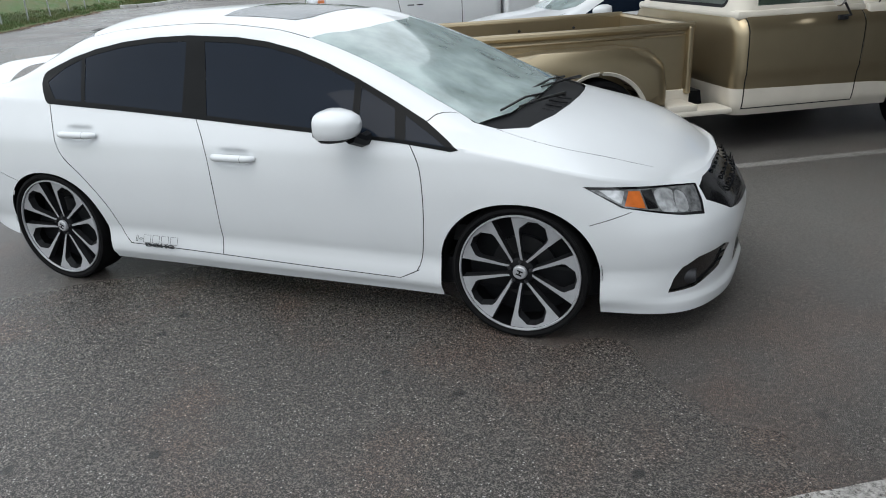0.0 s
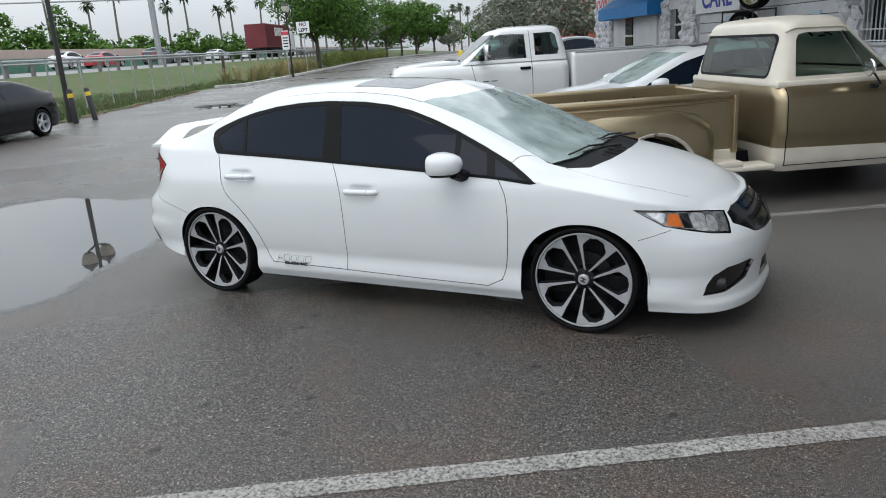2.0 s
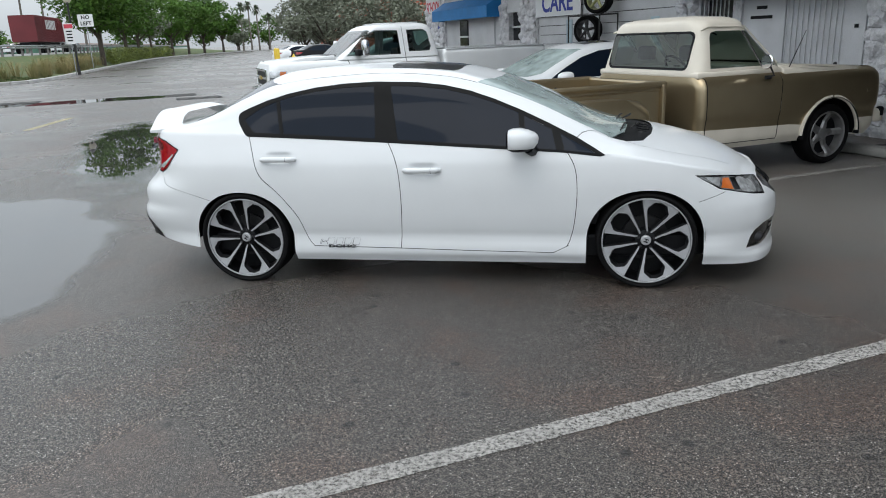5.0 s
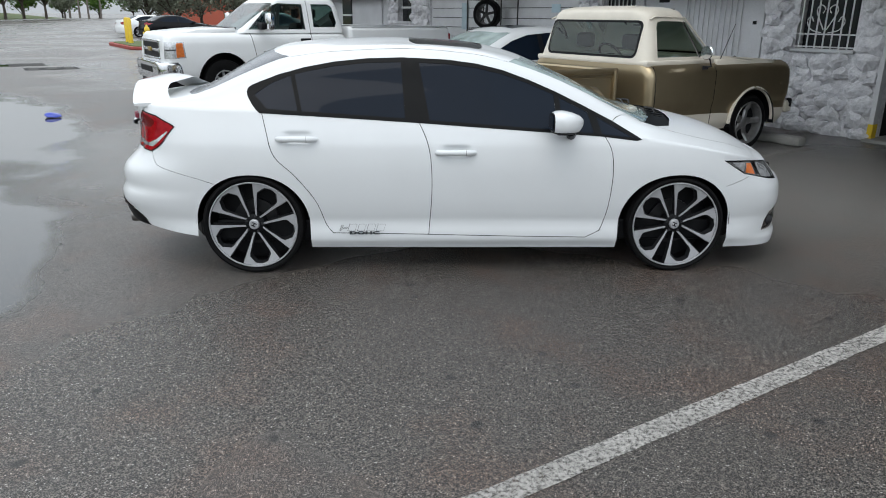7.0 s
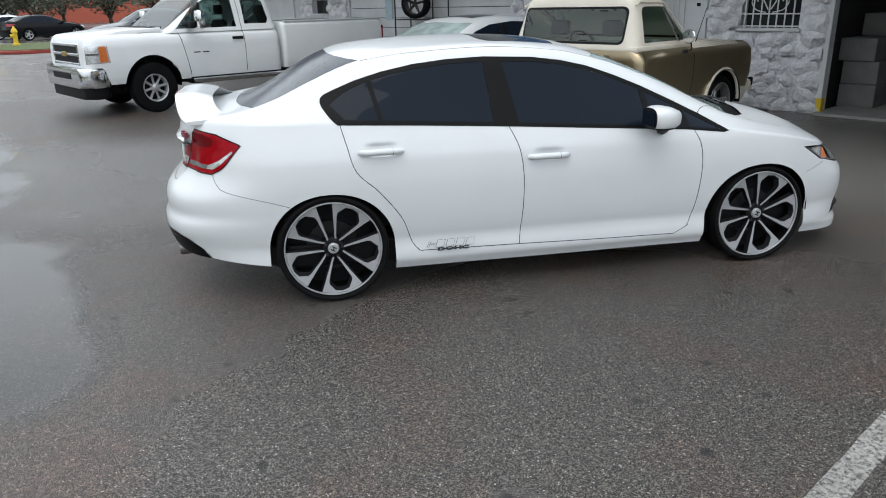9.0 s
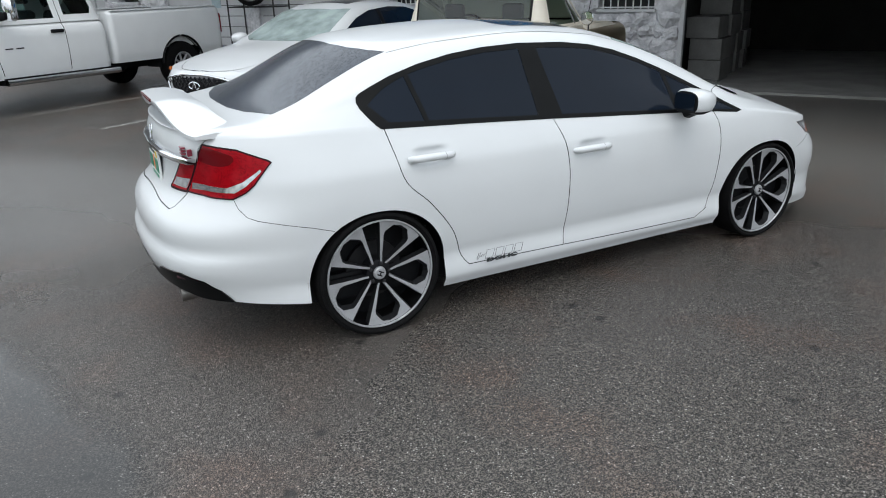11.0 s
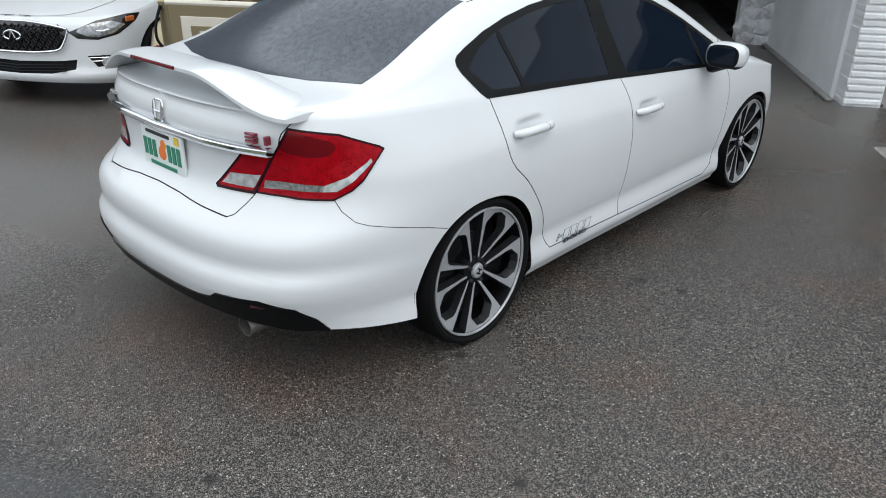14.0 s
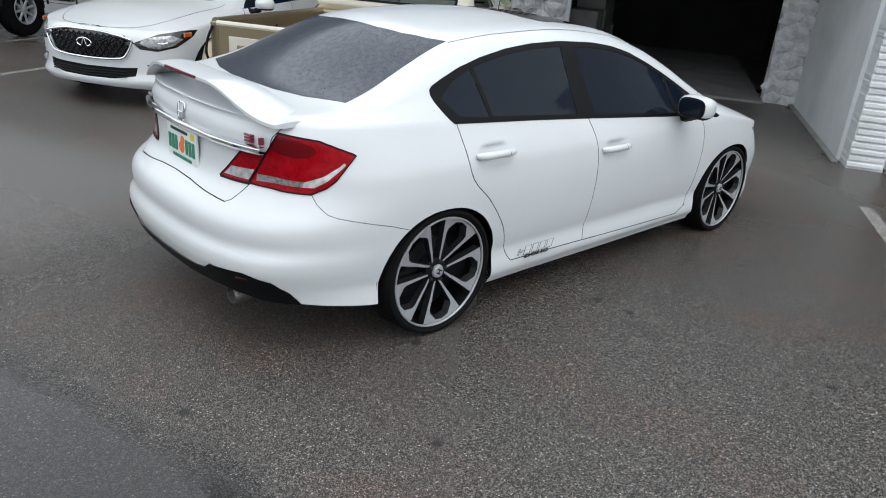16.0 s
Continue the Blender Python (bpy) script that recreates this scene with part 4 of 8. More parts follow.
    P.panel("rear_diffuser", ["diffuser"], M_SURROUND, car, 0, 0.006)
    for cx in (-1.335, 1.335):
        for s in (-1, 1):
            sport_wheel("wheel", car, pose(cx, s * 0.765, 0.310 if cx > 0 else 0.315, 0, -71 if cx > 0 else -62, 0 if s < 0 else 180), tyre_r=0.311 if cx > 0 else 0.316)
            part("wheel_liner", half_liner([(0.358, -0.29), (0.366, -0.02), (0.366, 0.25)], 40, centre=(cx, s * 0.55, 0.322)), M_BLACK, car, smooth=True)
    half = [(-1.80, 0.50), (-1.72, 0.66), (-1.60, 0.78), (1.62, 0.78), (1.80, 0.66), (1.98, 0.40)]
    part("underbody", prismed(half + [(x, -y) for x, y in half[::-1]], 0.185, 0.33, "z", 0.02), M_BLACK, car)
    # unseen block added to darken the ground under the rear overhang
    part("rear_shade_block", boxed(-1.95, 0, 0.30, 0.36, 1.10, 0.09, 0.03), M_BLACK, car)
    part("cabin_floor", boxed(-0.2, 0, 0.42, 2.6, 1.4, 0.08), M_INTERIOR, car)
    sedan_spoiler(car)
    # cabin, seen through the glass
    dash = part("dashboard", boxed(0.72, 0, 0.82, 0.55, 1.30, 0.16, 0.06), mat("grey_dashboard", (0.05, 0.053, 0.055), 0.7, var=0.2), car, smooth=True)
    for y in (-0.37, 0.37):
        seat(car, -0.05, y, 0.42)
        seat(car, -0.60, y, 0.33)
    steering_wheel(car, 0.40, 0.37, 0.86)
    part("package_shelf", boxed(-1.50, 0, 1.0, 0.6, 1.2, 0.03), M_INTERIOR, car)
    part("roof_lining", boxed(-0.45, 0, 1.33, 1.2, 1.0, 0.03, 0.01), mat("pale_headliner", (0.45, 0.45, 0.43), 0.9, var=0.1), car)
    part("rear_view_mirror", boxed(0.33, 0, 1.24, 0.03, 0.24, 0.06, 0.012), M_BLACK, car)
    part("paper_card", boxed(0.62, -0.22, 0.985, 0.16, 0.24, 0.003), M_SIGN_WHITE, car, "white card left on the dashboard")
    # wipers on the cowl
    for y0, y1, dx in ((0.56, 0.02, 0.0), (0.02, -0.50, 0.02)):
        wp = part("wiper_arm", tubed([(1.33 + dx, y0, 0.945), (1.30 + dx, (y0 + y1) / 2, 0.970), (1.23 + dx, y1, 0.975)], [0.010, 0.007, 0.005], 6), M_WIPER, car)
        part("wiper_blade", tubed([(1.26, y0 - 0.10, 0.960), (1.225, (y0 + y1) / 2 - 0.06, 0.980), (1.18, y1 - 0.06, 0.968)], 0.006, 5), M_WIPER, wp)
    for k in range(7):
        part("cowl_rib", tubed([(1.41 - 0.012 * k * k * 0.4, -0.1 - 0.07 * k, 0.938 - 0.006 * k), (1.31, -0.1 - 0.07 * k, 0.952 - 0.008 * k)], 0.004, 4), M_BLACK, car)
    # tail: chrome strip, plate, badges, exhaust
    bm = bmesh.new()
    rows = []
    for y in np.linspace(-0.575, 0.575, 41):
        xs = -2.176 + np.interp(abs(y), (0, 0.3, 0.45, 0.56, 0.60), (0, 0.014, 0.042, 0.080, 0.102))
        rows.append([bm.verts.new((xs + dx, y, z)) for dx, z in ((0.01, 0.932), (-0.008, 0.930), (-0.016, 0.924), (-0.018, 0.914), (-0.012, 0.904), (0.01, 0.902))])
    for r0, r1 in zip(rows, rows[1:]):
        for k in range(5):
            bm.faces.new((r0[k], r0[k + 1], r1[k + 1], r1[k]))
    part("chrome_strip", bm, M_CHROME, car, "chrome strip over the plate", smooth=True)
    pl = part("licence_plate", boxed(-2.232, 0, 0.825, 0.012, 0.305, 0.152, 0.004), M_PLATE, car, "white plate with green characters")
    for k in range(3):
        for side in (-1, 1):
            part("plate_bar", boxed(-2.2395, side * (0.055 + 0.034 * k), 0.823, 0.004, 0.022, 0.066), M_GREEN, pl)
    part("plate_mark", lathed([(0.001, -0.003), (0.026, -0.002), (0.028, 0)], 16, "x", (-2.238, 0.0, 0.815)), M_ORANGE, pl)
    part("plate_mark", lathed([(0.001, -0.003), (0.018, -0.002), (0.02, 0)], 16, "x", (-2.238, -0.012, 0.848)), M_ORANGE, pl)
    part("plate_bar", boxed(-2.2395, 0, 0.766, 0.004, 0.19, 0.014), M_GREEN, pl)
    part("plate_bar", boxed(-2.2395, 0.02, 0.885, 0.004, 0.17, 0.012), M_DARKMETAL, pl)
    part("plate_sticker", boxed(-2.2395, -0.118, 0.882, 0.004, 0.03, 0.028), M_YELLOW_EARLY, pl)
    pl.matrix_local = Matrix.Translation((0.062, 0, -0.006)) @ pl.matrix_local
    emb = link("badge", None, car, "chrome upright badge")
    for a, b in (((-0.030, 0.040), (-0.022, -0.038)), ((0.030, 0.040), (0.022, -0.038))):
        part("badge_leg", tubed([(-2.165, a[0], 0.97 + a[1] * 0.8), (-2.172, b[0], 0.97 + b[1] * 0.8)], 0.005, 6), M_CHROME, emb)
    part("badge_cross", tubed([(-2.170, -0.022, 0.967), (-2.170, 0.022, 0.967)], 0.005, 6), M_CHROME, emb)
    ring = [(-2.168 + 0.006 * math.sin(a), 0.036 * math.copysign(abs(math.cos(a)) ** 0.5, math.cos(a)), 0.97 + 0.038 * math.copysign(abs(math.sin(a)) ** 0.5, math.sin(a))) for a in np.linspace(0, math.tau, 33)]
    part("badge_frame", tubed(ring, 0.004, 5), M_CHROME, emb, smooth=True)
    bd = link("trim_badge", None, car, "small red and chrome badge shape")
    for y, w in ((-0.495, 0.052), (-0.555, 0.014)):
        for z in (0.943, 0.956, 0.969) if w > 0.02 else (0.953,):
            part("badge_bar", boxed(-2.104 + (0.020 if w < 0.02 else 0), y, z, 0.020, w, 0.008 if w > 0.02 else 0.03, 0.002), M_BADGERED, bd)
    part("script_bar", boxed(-2.118, 0.43, 0.957, 0.022, 0.10, 0.016, 0.002), M_CHROME, bd)
    ex = part("exhaust_tip", lathed([(0.030, 0.10), (0.036, 0.02), (0.041, -0.10), (0.040, -0.115), (0.036, -0.115), (0.033, -0.02)], 24, "x", (-2.095, -0.500, 0.285)), M_STEEL, car, "dull steel exhaust tip", smooth=True)
    for s in (-1, 1):
        part("rear_reflector", tubed([(-2.218, s * 0.57, 0.398), (-2.180, s * 0.62, 0.396), (-2.138, s * 0.662, 0.388)], 0.010, 6), M_LAMPRIM, car)
    # decal low on the rear doors
    for s in (-1, 1):
        dm = Matrix.Translation((-0.645, s * 0.866, 0.262)) @ Euler((radians(90 + 3), 0, 0 if s < 0 else math.pi)).to_matrix().to_4x4()
        text_mesh("decal_lettering", "DOHC", 0.036, M_DECAL, car, dm @ Matrix.Diagonal((1.75, 0.72, 1, 1)), 0.0012, 0.002, label="dark lettering decal")
        x = -0.80
        for w, gap in ((0.010, 0.012), (0.020, 0.008), (0.046, 0.014), (0.044, 0.014), (0.046, 0.014), (0.046, 0.0)):
            z0, z1 = (0.276, 0.320) if w > 0.03 else (0.280, 0.312) if w < 0.02 else (0.292, 0.300)
            part("decal_outline", tubed([(x, s * 0.8658, z0), (x + w, s * 0.8658, z0), (x + w + 0.014, s * 0.865, z1), (x + 0.014, s * 0.865, z1), (x, s * 0.8658, z0)], 0.0013, 4), M_DECAL, car)
            x += w + gap
    return car


build_sedan()

# ---- the ground: wet asphalt with puddles, patches and spots ----
def asphalt_material():
    m = bpy.data.materials.new("wet_asphalt")
    m.use_nodes = True
    t = m.node_tree
    b = t.nodes["Principled BSDF"]
    N, L = t.nodes.new, t.links.new
    tc = N("ShaderNodeTexCoord")
    rot = N("ShaderNodeVectorRotate")
    rot.rotation_type = "Z_AXIS"
    rot.inputs["Angle"].default_value = -LOT
    L(tc.outputs["Object"], rot.inputs["Vector"])

    def noise_of(scale, detail=5.0, src=None, rough=0.5):
        n = N("ShaderNodeTexNoise")
        n.inputs["Scale"].default_value, n.inputs["Detail"].default_value, n.inputs["Roughness"].default_value = scale, detail, rough
        L(src or tc.outputs["Object"], n.inputs["Vector"])
        return n.outputs["Fac"]

    def calc(op, a, c, clamp=False):
        n = N("ShaderNodeMath")
        n.operation, n.use_clamp = op, clamp
        for i, v in enumerate((a, c)):
            if isinstance(v, (int, float)):
                n.inputs[i].default_value = v
            else:
                L(v, n.inputs[i])
        return n.outputs[0]

    def span(v, a, c, lo=0.0, hi=1.0):
        n = N("ShaderNodeMapRange")
        n.interpolation_type = "SMOOTHSTEP"
        for i, q in enumerate((a, c, lo, hi)):
            n.inputs[i + 1].default_value = q
        L(v, n.inputs[0])
        return n.outputs[0]

    def blend(fac, a, c):
        n = N("ShaderNodeMix")
        n.data_type = "RGBA"
        L(fac, n.inputs[0])
        for i, q in ((6, a), (7, c)):
            if isinstance(q, tuple):
                n.inputs[i].default_value = (*q, 1)
            else:
                L(q, n.inputs[i])
        return n.outputs[2]

    def blob(cu, cv, ru, rv, soft=0.12, wob=0.55, scale=0.9):
        s = N("ShaderNodeVectorMath")
        s.operation = "SUBTRACT"
        s.inputs[1].default_value = (cu, cv, 0)
        L(rot.outputs[0], s.inputs[0])
        d = N("ShaderNodeVectorMath")
        d.operation = "MULTIPLY"
        d.inputs[1].default_value = (1 / ru, 1 / rv, 0)
        L(s.outputs[0], d.inputs[0])
        ln = N("ShaderNodeVectorMath")
        ln.operation = "LENGTH"
        L(d.outputs[0], ln.inputs[0])
        w = calc("MULTIPLY", calc("SUBTRACT", noise_of(scale, 4), 0.5), wob * 2)
        return span(calc("ADD", ln.outputs["Value"], w), 1 - soft, 1 + soft, 1.0, 0.0)

    # stones in the binder, broad stains, brownish patches, oil spots
    cell = N("ShaderNodeTexVoronoi")
    cell.voronoi_dimensions = "2D"
    cell.inputs["Scale"].default_value = 240
    L(tc.outputs["Object"], cell.inputs["Vector"])
    sep = N("ShaderNodeSeparateColor")
    L(cell.outputs["Color"], sep.inputs[0])
    col = blend(span(sep.outputs[0], 0.25, 1.0), (0.022, 0.0192, 0.0168), (0.172, 0.154, 0.139))
    chips = N("ShaderNodeTexVoronoi")
    chips.voronoi_dimensions = "2D"
    chips.inputs["Scale"].default_value = 95
    L(tc.outputs["Object"], chips.inputs["Vector"])
    sep2 = N("ShaderNodeSeparateColor")
    L(chips.outputs["Color"], sep2.inputs[0])
    chip = calc("MULTIPLY", span(sep2.outputs[1], 0.935, 0.95), span(chips.outputs["Distance"], 0.22, 0.34, 1.0, 0.0))
    col = blend(chip, col, (0.40, 0.385, 0.36))
    pit = calc("MULTIPLY", span(sep2.outputs[0], 0.86, 0.90), span(chips.outputs["Distance"], 0.30, 0.46, 1.0, 0.0))
    col = blend(calc("MULTIPLY", pit, 0.85), col, (0.010, 0.009, 0.0085))
    stain = span(noise_of(0.55, 6, rough=0.6), 0.36, 0.66)
    col = blend(calc("MULTIPLY", stain, 0.36), col, blend(span(noise_of(130, 2), 0.3, 0.7), (0.030, 0.0285, 0.0275), (0.070, 0.065, 0.061)))
    brown = calc("MULTIPLY", span(noise_of(1.1, 6, rough=0.6), 0.46, 0.66), span(noise_of(90, 2), 0.3, 0.6, 0.18, 0.55))
    tint = N("ShaderNodeMix")
    tint.data_type, tint.blend_type = "RGBA", "MULTIPLY"
    L(brown, tint.inputs[0])
    L(col, tint.inputs[6])
    tint.inputs[7].default_value = (1.55, 1.02, 0.80, 1)
    col = tint.outputs[2]
    spots = N("ShaderNodeTexVoronoi")
    spots.voronoi_dimensions = "2D"
    spots.inputs["Scale"].default_value = 1.7
    L(tc.outputs["Object"], spots.inputs["Vector"])
    sep3 = N("ShaderNodeSeparateColor")
    L(spots.outputs["Color"], sep3.inputs[0])
    spot = calc("MULTIPLY", span(calc("ADD", spots.outputs["Distance"], calc("MULTIPLY", noise_of(22, 2), 0.05)), 0.052, 0.080, 1.0, 0.0), span(sep3.outputs[2], 0.3, 0.35))
    col = blend(calc("MULTIPLY", spot, 0.8), col, (0.012, 0.012, 0.012))
    # the apron before the building is smoother and paler
    apron = blob(5.0, -0.6, 3.0, 2.3, 0.7, 0.5, 0.7)
    col = blend(calc("MULTIPLY", apron, 0.6), col, blend(span(noise_of(150, 3), 0.32, 0.68), (0.095, 0.091, 0.086), (0.29, 0.28, 0.265)))
    # a broad, slightly darker patch round the stall line
    dark_patch = blob(-0.2, -2.6, 2.2, 1.3, 0.7, 0.45, 0.8)
    col = blend(calc("MULTIPLY", dark_patch, 0.22), col, blend(span(noise_of(120, 2), 0.35, 0.65), (0.022, 0.020, 0.019), (0.060, 0.054, 0.050)))
    # the pale patch `dry`: sky reflection on damp ground put into the colour
    dry = blob(-1.0, 4.3, 1.3, 2.2, 0.4, 0.4, 0.7)
    col = blend(calc("MULTIPLY", dry, 0.65), col, blend(span(noise_of(140, 3), 0.32, 0.68), (0.09, 0.088, 0.086), (0.26, 0.255, 0.25)))
    # clumped aggregate over the whole surface
    clump = N("ShaderNodeMix")
    clump.data_type, clump.blend_type = "RGBA", "MULTIPLY"
    clump.inputs[0].default_value = 1.0
    L(col, clump.inputs[6])
    L(blend(span(noise_of(55, 4, rough=0.75), 0.36, 0.64), (0.70, 0.70, 0.70), (1.27, 1.27, 1.27)), clump.inputs[7])
    col = clump.outputs[2]
    wet = calc("MAXIMUM", blob(-4.6, 1.9, 2.1, 2.75, 0.10, 0.28), blob(-2.55, 8.2, 0.95, 4.2, 0.25))
    wet = calc("MAXIMUM", wet, calc("MULTIPLY", blob(-4.5, -5.6, 0.9, 2.0, 0.8, 0.4), 0.55))
    wet = calc("MAXIMUM", wet, blob(-4.2, 22.0, 3.4, 1.0, 0.2))
    far = span(noise_of(0.18, 4), 0.45, 0.6)
    pool = wet
    damp = calc("MAXIMUM", calc("MULTIPLY", far, 0.6), pool, True)
    col = blend(calc("MULTIPLY", pool, 0.75), col, (0.022, 0.023, 0.024))
    L(col, b.inputs["Base Color"])
    rough = span(pool, 0.0, 1.0, 0.40, 0.015)
    rough = calc("SUBTRACT", rough, calc("MULTIPLY", calc("SUBTRACT", damp, pool), 0.28), True)
    L(rough, b.inputs["Roughness"])
    L(span(pool, 0.0, 1.0, 0.5, 0.32), b.inputs["Specular IOR Level"])
    bp = N("ShaderNodeBump")
    h = calc("ADD", calc("MULTIPLY", cell.outputs["Distance"], -0.5), calc("MULTIPLY", noise_of(260, 3), 0.8))
    L(calc("MULTIPLY", h, calc("SUBTRACT", 1.0, pool)), bp.inputs["Height"])
    bp.inputs["Strength"].default_value, bp.inputs["Distance"].default_value = 0.7, 0.005
    L(bp.outputs[0], b.inputs["Normal"])
    return m


M_ASPHALT = asphalt_material()
bm = bmesh.new()
bmesh.ops.create_grid(bm, x_segments=6, y_segments=6, size=900)
tagged(part("ground", bm, M_ASPHALT, normals=False), "dark wet asphalt of a parking lot with puddles and oil spots", "asphalt", kind="structure")


def line_material(name, color, wear):
    m = mat(name, color, 0.75, var=0.25, scale=5, fine=0.2, bscale=70)
    t = m.node_tree
    tc = t.nodes.new("ShaderNodeTexCoord")
    n = t.nodes.new("ShaderNodeTexNoise")
    n.inputs["Scale"].default_value, n.inputs["Detail"].default_value, n.inputs["Roughness"].default_value = 55, 8, 0.8
    t.links.new(tc.outputs["Object"], n.inputs["Vector"])
    mr = t.nodes.new("ShaderNodeMapRange")
    mr.inputs[1].default_value, mr.inputs[2].default_value = wear - 0.05, wear + 0.18
    t.links.new(n.outputs["Fac"], mr.inputs[0])
    t.links.new(mr.outputs[0], t.nodes["Principled BSDF"].inputs["Alpha"])
    return m


M_LINE = line_material("worn_white_line_paint", (0.33, 0.318, 0.30), 0.39)
M_LINE_Y = line_material("worn_yellow_line_paint", (0.52, 0.46, 0.27), 0.40)


def painted_line(u0, v0, u1, v1, w=0.1, m=None, label="worn white painted stall line on wet asphalt"):
    a, b = at_lot(u0, v0), at_lot(u1, v1)
    d = b - a
    n = max(2, int(d.length / 0.08))
    side = Vector((-d.y, d.x, 0)).normalized() * w / 2
    rng = random.Random(int(u0 * 100) + 7)
    bm = bmesh.new()
    prev = None
    for i in range(n + 1):
        p = a + d * i / n
        j1, j2 = 1 + rng.uniform(-0.06, 0.05), 1 + rng.uniform(-0.06, 0.05)
        cur = [bm.verts.new(p + side * j1 + Vector((0, 0, 0.004))), bm.verts.new(p - side * j2 + Vector((0, 0, 0.004)))]
        if prev:
            bm.faces.new((prev[0], prev[1], cur[1], cur[0]))
        prev = cur
    tagged(part("parking_line", bm, m or M_LINE), label, "parking line", kind="structure")


painted_line(-3.2, -2.685, 1.97, -2.69, 0.110)
painted_line(1.6, 0.74, 5.9, 0.75, 0.12)
painted_line(1.35, 6.45, 6.6, 6.5, 0.10)
painted_line(1.4, 8.45, 6.6, 8.45, 0.10)
painted_line(1.3, 3.3, 6.4, 3.35, 0.10)
painted_line(-4.84, 12.8, -4.2, 15.5, 0.17, M_LINE_Y, "worn yellow painted lane mark on wet asphalt")

# ---- the building: front at u = 7.2, side wall at v = -2.75 ----
M_STONE = mat("grey_painted_stone", (0.74, 0.735, 0.75), 0.85, var=0.2, scale=5, fine=0.2, bump=1.0, bscale=22, color2=(0.52, 0.515, 0.54), bdist=0.03)
M_STUCCO = mat("grey_stucco", (0.60, 0.605, 0.62), 0.9, var=0.15, scale=1.2, fine=0.1, bump=0.3, bscale=120)
M_WALLWHITE = mat("white_wall_paint", (0.74, 0.755, 0.77), 0.8, var=0.14, scale=1.5, fine=0.05, bump=0.15, bscale=90)
M_SIDING = mat("grey_siding", (0.60, 0.605, 0.62), 0.75, var=0.15, scale=2, fine=0.08, bump=0.1)
M_AWNING = mat("blue_awning_cloth", (0.008, 0.19, 0.50), 0.6, var=0.15, scale=3, bump=0.2, bscale=150)
# near-black base: the unlit garage's shade is put into the colour
M_ROOMSHADE = mat("shaded_workshop", (0.03, 0.03, 0.03), 0.9, var=0.4, scale=2)
M_CONCRETE = mat("pale_concrete", (0.30, 0.295, 0.28), 0.85, var=0.3, scale=2, fine=0.2, bump=0.3, bscale=60)
M_WHITEBAR = mat("white_painted_iron", (0.62, 0.63, 0.63), 0.5, var=0.1)
M_DARKGLASS = mat("dark_window_glass", (0.02, 0.022, 0.025), 0.08, var=0.2, scale=3)
M_REDPAINT = mat("red_kerb_paint", (0.32, 0.05, 0.04), 0.7, var=0.3, scale=4)
M_YELLOW = mat("yellow_paint", (0.70, 0.48, 0.03), 0.5, var=0.12, scale=6)
M_SIGN = mat("banner_white", (0.74, 0.75, 0.76), 0.6, var=0.08, scale=2)
M_NAVY = mat("banner_blue_letters", (0.02, 0.04, 0.32), 0.6)
M_REDINK = mat("banner_red_letters", (0.55, 0.05, 0.08), 0.6)
M_BLACKIRON = mat("black_iron", (0.012, 0.012, 0.013), 0.45, var=0.2)


def wall(name, u0, u1, v0, v1, z0, z1, m, label="", parent=None, bevel=0.0):
    ob = part(name, boxed((u0 + u1) / 2, (v0 + v1) / 2, (z0 + z1) / 2, abs(u1 - u0), abs(v1 - v0), z1 - z0, bevel), m, parent)
    if parent is None:
        ob.matrix_world = lot_pose(0, 0)
        tagged(ob, label or "grey painted wall of the workshop", "wall", kind="structure")
    return ob


WH = 4.6
wall("wall_front_a", 7.2, 7.5, 0.76, 1.16, 0, WH, M_STONE, "grey painted wall faced with rough stone")
wall("wall_front_b", 7.2, 7.5, 1.16, 2.02, 0, 1.14, M_STONE, "grey painted wall faced with rough stone")
wall("wall_front_c", 7.2, 7.5, 1.16, 2.02, 2.25, WH, M_STONE, "grey painted wall faced with rough stone")
wall("wall_front_d", 7.2, 7.5, 2.02, 2.55, 0, WH, M_STONE, "grey painted wall faced with rough stone")
wall("wall_front_e", 7.24, 7.5, 2.55, 4.95, 0, WH, M_STUCCO, "plain grey stucco wall round the entrance")
wall("wall_front_f", 7.2, 7.5, 4.95, 5.15, 0, WH, M_STONE, "grey painted stone pier")
wall("wall_front_g", 7.2, 7.5, 5.15, 5.98, 0, 1.22, M_STONE, "grey painted wall faced with rough stone")
wall("wall_front_h", 7.2, 7.5, 5.15, 5.98, 2.1, WH, M_STUCCO, "grey stucco wall over a barred window")
wall("wall_front_i", 7.2, 7.5, 5.98, 6.6, 0, WH, M_STONE, "grey painted stone pier")
wall("wall_front_j", 7.2, 7.5, 6.6, 12.1, 2.6, WH, M_STUCCO, "plain grey stucco wall over the roller doors")
wall("wall_front_k", 7.2, 7.5, 12.1, 13.02, 0, WH, M_STONE, "grey painted stone wall")
wall("wall_front_l", 7.2, 7.5, 13.02, 13.75, 0, 1.38, M_STONE, "grey painted stone wall")
wall("wall_front_m", 7.2, 7.5, 13.02, 13.75, 2.14, WH, M_STUCCO, "plain grey stucco wall")
wall("wall_front_n", 7.2, 7.5, 13.75, 14.3, 0, WH, M_STONE, "grey painted stone wall")
wall("wall_front_o", 7.25, 7.5, 14.3, 18.6, 0, WH, M_STUCCO, "plain grey stucco wall")
wall("wall_front_p", 7.2, 7.5, 18.6, 20.4, 0, WH, M_STONE, "grey painted stone wall")
wall("wall_back_far", 7.5, 16, 20.1, 20.4, 0, WH, M_STUCCO, "plain grey end wall of the workshop")
wall("wall_over_garage", 7.2, 7.5, -2.32, 0.76, 2.9, WH, M_STUCCO, "plain grey wall over the open garage")
